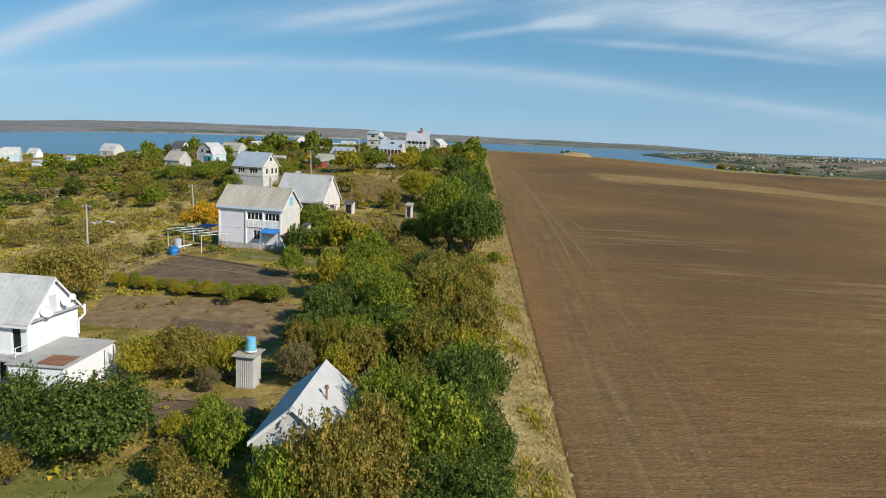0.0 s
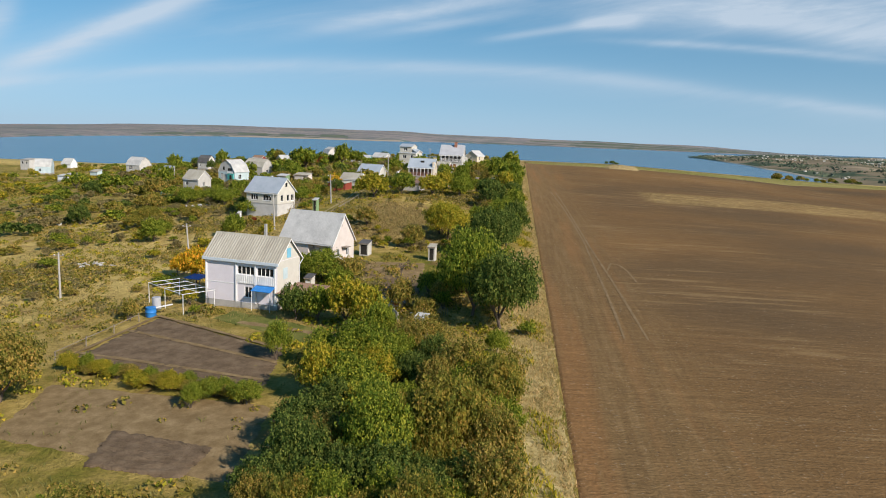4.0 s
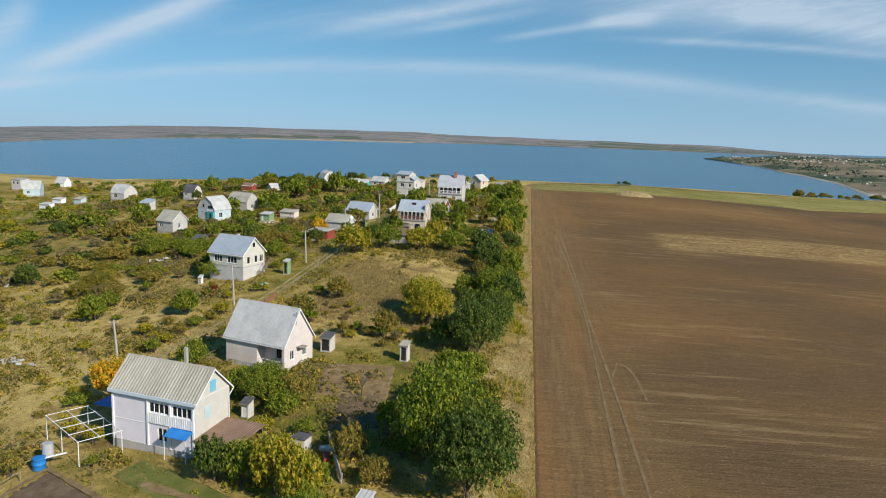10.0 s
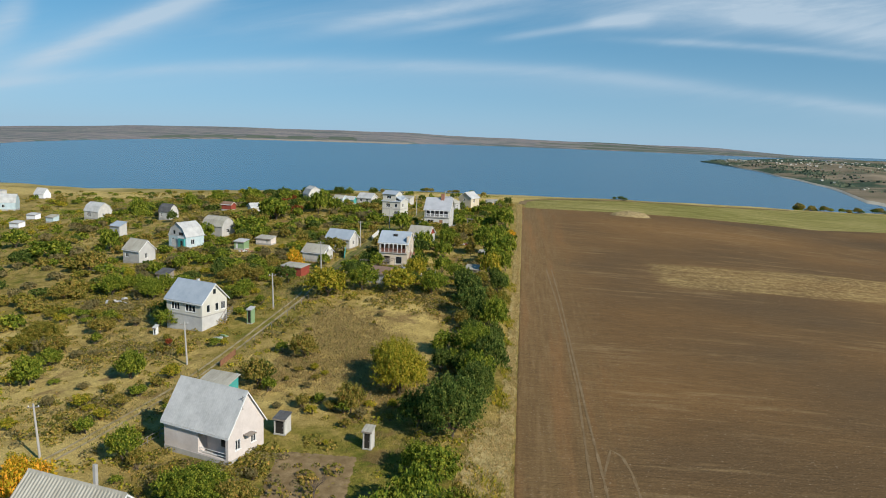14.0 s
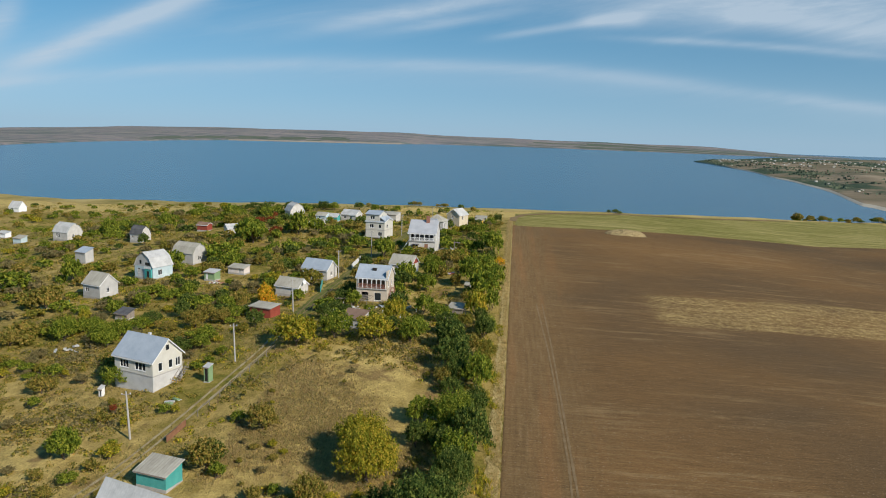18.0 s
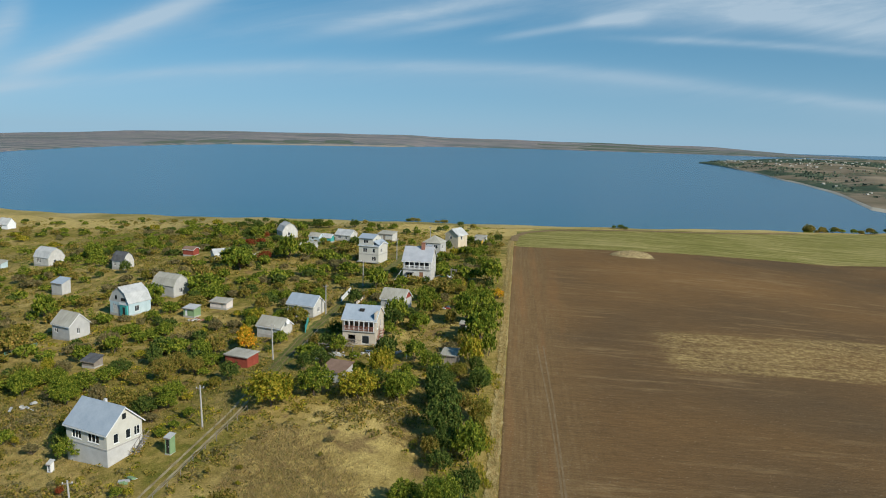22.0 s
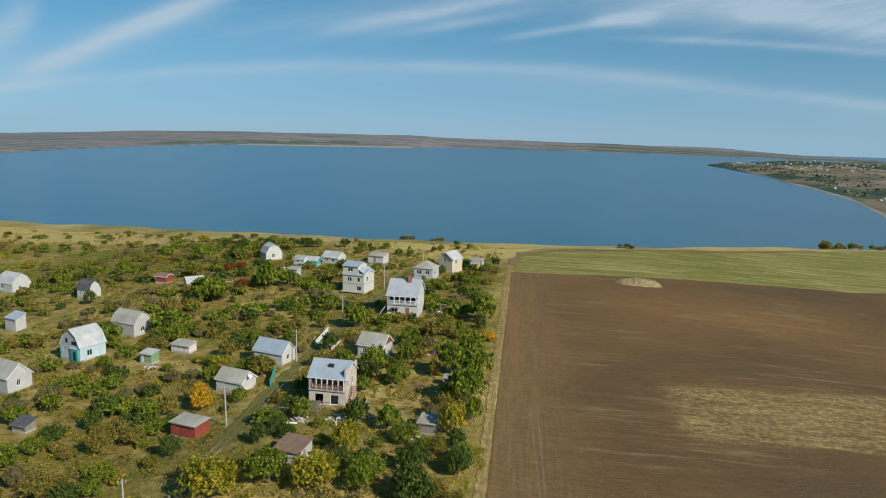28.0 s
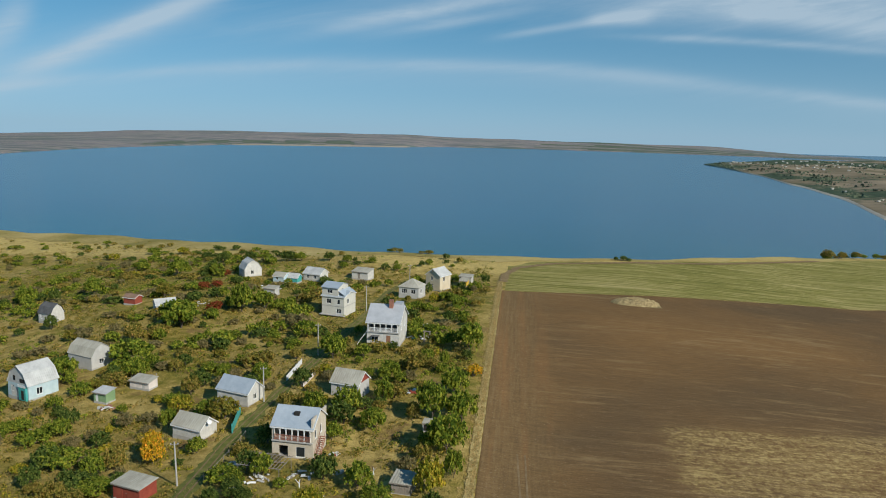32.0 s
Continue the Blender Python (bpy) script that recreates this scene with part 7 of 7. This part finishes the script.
for colour, x, y, r, t in (("g", -56.5, 138.9, 2.5, 3.4), ("g", -57.8, 146.0, 2.2, 2.8), ("r", -65.9, 156.0, 3.4, 4.2), ("w", -62.0, 151.0, 2.6, 2.8), ("g", -42.2, 140.6, 2.2, 3.6),
                           ("o", -39.6, 124.0, 1.6, 1.5), ("l", -38.8, 127.4, 1.7, 1.6), ("o", -38.4, 131.0, 1.8, 1.8), ("g", -37.6, 134.4, 1.8, 1.8), ("o", -36.6, 137.4, 1.7, 1.7), ("l", -41.6, 129.6, 1.3, 1.1),
                           ("d", -22.3, 139.4, 2.2, 3.0), ("g", -20.4, 136.4, 1.6, 2.2), ("o", -14.5, 132.0, 1.7, 1.9), ("g", -12.6, 133.4, 1.3, 1.6), ("g", -8.6, 130.6, 1.7, 2.2), ("w", -6.4, 129.6, 1.4, 1.7), ("l", -16.2, 143.8, 1.1, 1.3), ("o", -10.8, 131.4, 1.2, 1.4),
                           ("g", -2.2, 102.8, 1.8, 3.2), ("d", 1.2, 102.4, 2.2, 3.6), ("l", -14.9, 100.6, 1.8, 2.0), ("g", -10.5, 100.6, 1.6, 1.8), ("o", -20.2, 103.3, 1.6, 2.4),
                           ("g", -23.1, 150.5, 1.5, 1.8), ("o", -58.8, 161.3, 2.6, 2.8), ("g", -47.4, 163.1, 2.8, 3.4), ("d", -49.6, 166.0, 2.6, 3.6), ("g", -60.4, 182.3, 2.8, 3.4), ("o", -75.1, 193.2, 3.0, 3.4), ("o", -81.5, 185.1, 3.2, 3.0),
                           ("m", -65.6, 294.6, 2.6, 2.8), ("m", -80.2, 321.0, 2.2, 2.4), ("m", -77.6, 325.0, 2.0, 2.2), ("m", -66.1, 298.4, 1.8, 2.0), ("m", -83.3, 346.6, 2.0, 2.2), ("r", -87.5, 311.0, 2.8, 3.8),
                           ("g", -69.1, 281.6, 4.4, 5.2), ("d", -91.7, 350.0, 3.2, 3.6), ("d", -79.6, 247.0, 3.0, 4.4), ("g", -62.2, 247.6, 3.0, 4.4), ("d", -66.0, 244.6, 2.0, 3.6), ("y", -39.7, 210.2, 2.4, 3.4), ("d", -56.5, 208.4, 3.2, 3.6), ("r", -92.1, 270.0, 2.0, 3.0), ("o", -94.5, 243.6, 2.6, 3.0), ("w", -71.0, 214.0, 2.6, 3.0),
                           ("g", 0.8, 103.4, 2.6, 4.6), ("d", 4.6, 104.0, 3.0, 5.4), ("g", 2.4, 117.8, 2.4, 3.6), ("g", 7.0, 109.4, 2.2, 3.2), ("l", 8.2, 101.6, 1.4, 1.8), ("g", -14.2, 104.6, 2.0, 2.8),
                           ("d", -85.3, 163.4, 3.2, 4.4), ("r", -67.2, 152.4, 2.6, 3.2), ("r", -94.1, 216.4, 3.0, 3.6), ("d", -115.4, 219.6, 3.6, 4.4), ("g", -120.6, 213.0, 3.2, 3.8), ("g", -38.6, 123.4, 2.0, 2.4),
                           ("d", -110.0, 391.0, 3.0, 3.4), ("d", -99.3, 381.7, 3.6, 4.2), ("g", -92.6, 380.0, 2.8, 3.2), ("d", -86.7, 378.6, 3.4, 4.2), ("g", -80.4, 379.6, 2.8, 3.4), ("d", -72.0, 380.4, 3.4, 4.0), ("g", -66.9, 379.9, 2.6, 3.4), ("d", -55.8, 380.4, 3.0, 3.6), ("g", -48.0, 377.0, 2.4, 3.0)):
    plant(colour, x, y, r, t)
plant("m", -42.7, 153.4, 1.0, 1.5)
plant("l", -33.4, 153.0, 1.0, 1.3)
scatter(30, (-75, 0), (325, 392), (0.9, 2.0), (1.2, 3.0), "ggdo", 0.6)
scatter(70, (-150, -70), (385, 425), (0.8, 2.4), (1.0, 2.6), "ggdoo", 0.6, lambda x, y: y < np.interp(x, LIP_X, LIP_Y) - 16)
scatter(60, (-270, -150), (400, 480), (0.9, 2.6), (1.0, 2.8), "ggdoo", 0.6, lambda x, y: y < np.interp(x, LIP_X, LIP_Y) - 18)
for x, y, r, t in ((173, 492, 5.0, 6.0), (182, 497, 3.4, 4.2), (190, 500, 3.6, 4.0), (60, 408, 2.4, 2.6), (202, 505, 3.2, 3.2), (-20, 402, 2.2, 2.0), (-34, 402, 2.6, 2.4), (214, 512, 4.0, 4.0), (230, 520, 4.4, 4.4)):
    plant(pick.choice("gdo"), x, y, r * 0.8, t * 0.85, "far")
    for k in range(2):
        plant(pick.choice("gdoo"), x + pick.uniform(-1.6, 1.6) * r, y + pick.uniform(-1, 0.6) * r * 0.5, r * pick.uniform(0.4, 0.75), r * pick.uniform(0.45, 0.8), "far")


for k in range(26):
    s_ = k / 25
    plant("lllgo"[k % 5], -33 + 19 * s_ + pick.uniform(-0.3, 0.3), 75.2 - 6.2 * s_ + pick.uniform(-0.4, 0.4), pick.uniform(0.8, 1.3), pick.uniform(0.9, 1.7), group="vine rows")


# shrubs too far off to be told apart, joined by colour
def join_shrubs(colour, rows):
    src = []
    for me in CROWNS["distant"]:
        co = np.empty(len(me.vertices) * 3)
        me.vertices.foreach_get("co", co)
        src.append(co.reshape(-1, 3))
    q, out = np.random.default_rng(len(rows)), []
    for x, y, r, tall in rows:
        p, a = src[q.integers(len(src))], q.uniform(0, 6.3)
        c, s = math.cos(a) * r, math.sin(a) * r
        out.append(np.stack([x + p[:, 0] * c - p[:, 1] * s, y + p[:, 0] * s + p[:, 1] * c, h(x, y) + (p[:, 2] - 0.08) * tall], -1))
    v = np.concatenate(out)
    tagged(link_mesh("distant_shrubs", v, np.arange(len(v)).reshape(-1, 3), LEAF[colour]), f"{WORDS[colour]} shrubs scattered over the far gardens", "shrubs", kind="stuff")


for colour, rows_ in joined.items():
    join_shrubs(colour, rows_)


# low scrub: many small leafy clumps, joined
def scrub(name, count, xr, yr, seed, level, mat, label, size=0.5, leaves=24, leaf=0.27):
    q = np.random.default_rng(seed)
    p = np.stack([q.uniform(*xr, count), q.uniform(*yr, count)], -1)
    wave_ = np.sin(p[:, 0] / 7.3 + seed + 2 * np.sin(p[:, 1] / 8.1)) + np.sin(p[:, 1] / 5.7 + 1.7 * np.sin(p[:, 0] / 9.0 + seed))
    lane = np.interp(p[:, 1], [a[1] for a in track], [a[0] for a in track])
    brow = p[:, 1] < np.interp(p[:, 0], LIP_X, LIP_Y) - 9
    keep = brow & (wave_ + q.normal(0, 0.5, count) > level) & (p[:, 0] < 10.0 - 2 * q.random(count)) & ((np.abs(p[:, 0] - lane) > 2.0) | (p[:, 1] < 112)) & ~dug(p) & (np.hypot((p[:, 0] + 10) / 13, (p[:, 1] - 153) / 18) > 0.95 + 0.5 * q.random(count))
    for a, b in HOUSES:
        keep &= np.hypot(p[:, 0] - a, p[:, 1] - b) > 4.2
    p = p[keep]
    n = len(p)
    s = size * q.uniform(0.5, 1.5, n)
    base = np.repeat(p, leaves, 0)
    ss_ = np.repeat(s, leaves)[:, None]
    d = q.normal(size=(n * leaves, 3))
    d /= np.linalg.norm(d, axis=1)[:, None]
    d[:, 2] = np.abs(d[:, 2]) * 0.8
    z = land(base[:, 0], base[:, 1])
    c = np.concatenate([base, z[:, None]], -1) + d * ss_ * (1.0, 1.0, 0.9)
    nrm = d + q.normal(0, 0.5, d.shape)
    nrm /= np.linalg.norm(nrm, axis=1)[:, None]
    a = np.cross(nrm, q.normal(size=d.shape))
    a /= np.linalg.norm(a, axis=1)[:, None]
    b = np.cross(nrm, a)
    k = ss_ * leaf
    v = np.stack([c + a * k, c - a * k * 0.6 + b * k * 0.8, c - a * k * 0.6 - b * k * 0.8], 1).reshape(-1, 3)
    return tagged(link_mesh(name, v, np.arange(len(v)).reshape(-1, 3), mat), label, "scrub", kind="stuff")


scrub("olive_scrub", 9000, (-90, 9), (20, 230), 3, 0.1, LEAF["o"], "low olive scrub and weeds")
scrub("green_scrub", 7000, (-90, 9), (20, 230), 5, 0.5, LEAF["l"], "low yellow-green weeds and vines")
scrub("tall_weeds", 2600, (-75, 6), (92, 185), 21, 0.7, LEAF["w"], "tall half-dry grey-brown weeds", 0.75, 40, 0.19)
scrub("tall_green_weeds", 2600, (-75, 6), (92, 185), 27, 0.6, LEAF["o"], "tall olive weeds and young shoots", 0.8, 44, 0.19)
scrub("rusty_scrub", 3000, (-90, 9), (90, 260), 8, 0.9, LEAF["r"], "low rust-brown dry weeds")
scrub("far_olive_scrub", 11000, (-230, 8), (215, 372), 12, 0.0, LEAF["o"], "low olive scrub in far gardens", 0.7, 18)
scrub("brow_scrub", 3600, (-270, -60), (370, 470), 31, 0.2, LEAF["o"], "low olive scrub near the bluff", 0.55, 14)
scrub("far_green_scrub", 8000, (-230, 8), (215, 400), 15, 0.4, LEAF["g"], "low green weeds in far gardens", 0.7, 18)


# ---- grass: one joined mesh of many small tufts for each kind ----
def tufts(name, places, size, mat, label, blades=5):
    g = np.random.default_rng(len(places))
    n = len(places)
    base = np.repeat(places, blades, 0) + g.normal(0, 0.16, (n * blades, 2))
    an = g.uniform(0, 2 * np.pi, n * blades)
    tall = size * g.uniform(0.5, 1.3, n * blades)
    wide = tall * g.uniform(0.08, 0.16, n * blades)
    z = land(base[:, 0], base[:, 1])
    root = np.stack([base[:, 0], base[:, 1], z - 0.03], -1)
    side = np.stack([np.cos(an), np.sin(an), np.zeros_like(an)], -1) * wide[:, None]
    bend = np.stack([np.cos(an + 1.5), np.sin(an + 1.5), np.zeros_like(an)], -1) * (tall * g.uniform(0.5, 1.3, n * blades))[:, None]
    tip = root + bend + np.stack([0 * an, 0 * an, tall], -1)
    v = np.stack([root - side, root + side, tip + side * 0.4, tip - side * 0.4], 1).reshape(-1, 3)
    f = np.arange(len(v)).reshape(-1, 4)
    return tagged(link_mesh(name, v, f, mat), label, "grass", kind="stuff")


g = np.random.default_rng(2)
verge = np.stack([12.3 - np.abs(g.normal(0, 1.3, 12000)), g.uniform(8, 345, 12000) ** 1.0], -1)
verge[:, 0] = np.where(verge[:, 1] > 135, 12.3 - (12.3 - verge[:, 0]) * 0.55, verge[:, 0])
verge = np.concatenate([verge, np.stack([g.uniform(6.4, 12, 3500), g.uniform(68, 132, 3500)], -1)])
weeds = np.stack([11.6 - np.abs(g.normal(0, 1.6, 5000)), g.uniform(8, 200, 5000)], -1)
weeds = weeds[np.sin(weeds[:, 1] / 4.3) + np.sin(weeds[:, 1] / 1.9 + weeds[:, 0]) > 0.5]
tufts("verge_weeds", weeds, 0.36, LEAF["l"], "green weeds in the dry field margin", 6)
tufts("dry_verge_grass", verge, 0.27, M["straw"], "long straw-coloured grass along the ploughed field")


def clumped(count, xr, yr, seed, level):
    q = np.random.default_rng(seed)
    p = np.stack([q.uniform(*xr, count), q.uniform(*yr, count)], -1)
    wave_ = np.sin(p[:, 0] / 5.3 + 2 * np.sin(p[:, 1] / 9.1)) + np.sin(p[:, 1] / 6.7 + 1.7 * np.sin(p[:, 0] / 11.0))
    p = p[wave_ + q.normal(0, 0.5, count) > level]
    keep = ~dug(p) & (p[:, 0] < 10)
    return p[keep]


tufts("meadow_grass", clumped(20000, (-75, 6), (92, 200), 4, -0.4), 0.22, M["dry"], "dry pale grass clumps in the meadow", 4)
meadow = clumped(16000, (-23, 4), (133, 172), 9, -0.8)
tufts("straw_meadow", meadow, 0.26, M["dry"], "long dry tan grass in the open meadow by the lane", 4)
tufts("meadow_weeds", clumped(30000, (-75, 9), (25, 215), 5, 0.2), 0.28, M["weed"], "olive weeds and low herbs", 4)
tufts("far_meadow_weeds", clumped(26000, (-190, 6), (200, 400), 6, 0.0), 0.36, M["weed"], "olive weeds in far gardens", 3)
tufts("far_meadow_grass", clumped(22000, (-210, 6), (130, 420), 7, 0.0), 0.34, M["dry"], "dry grass in the far meadow", 3)
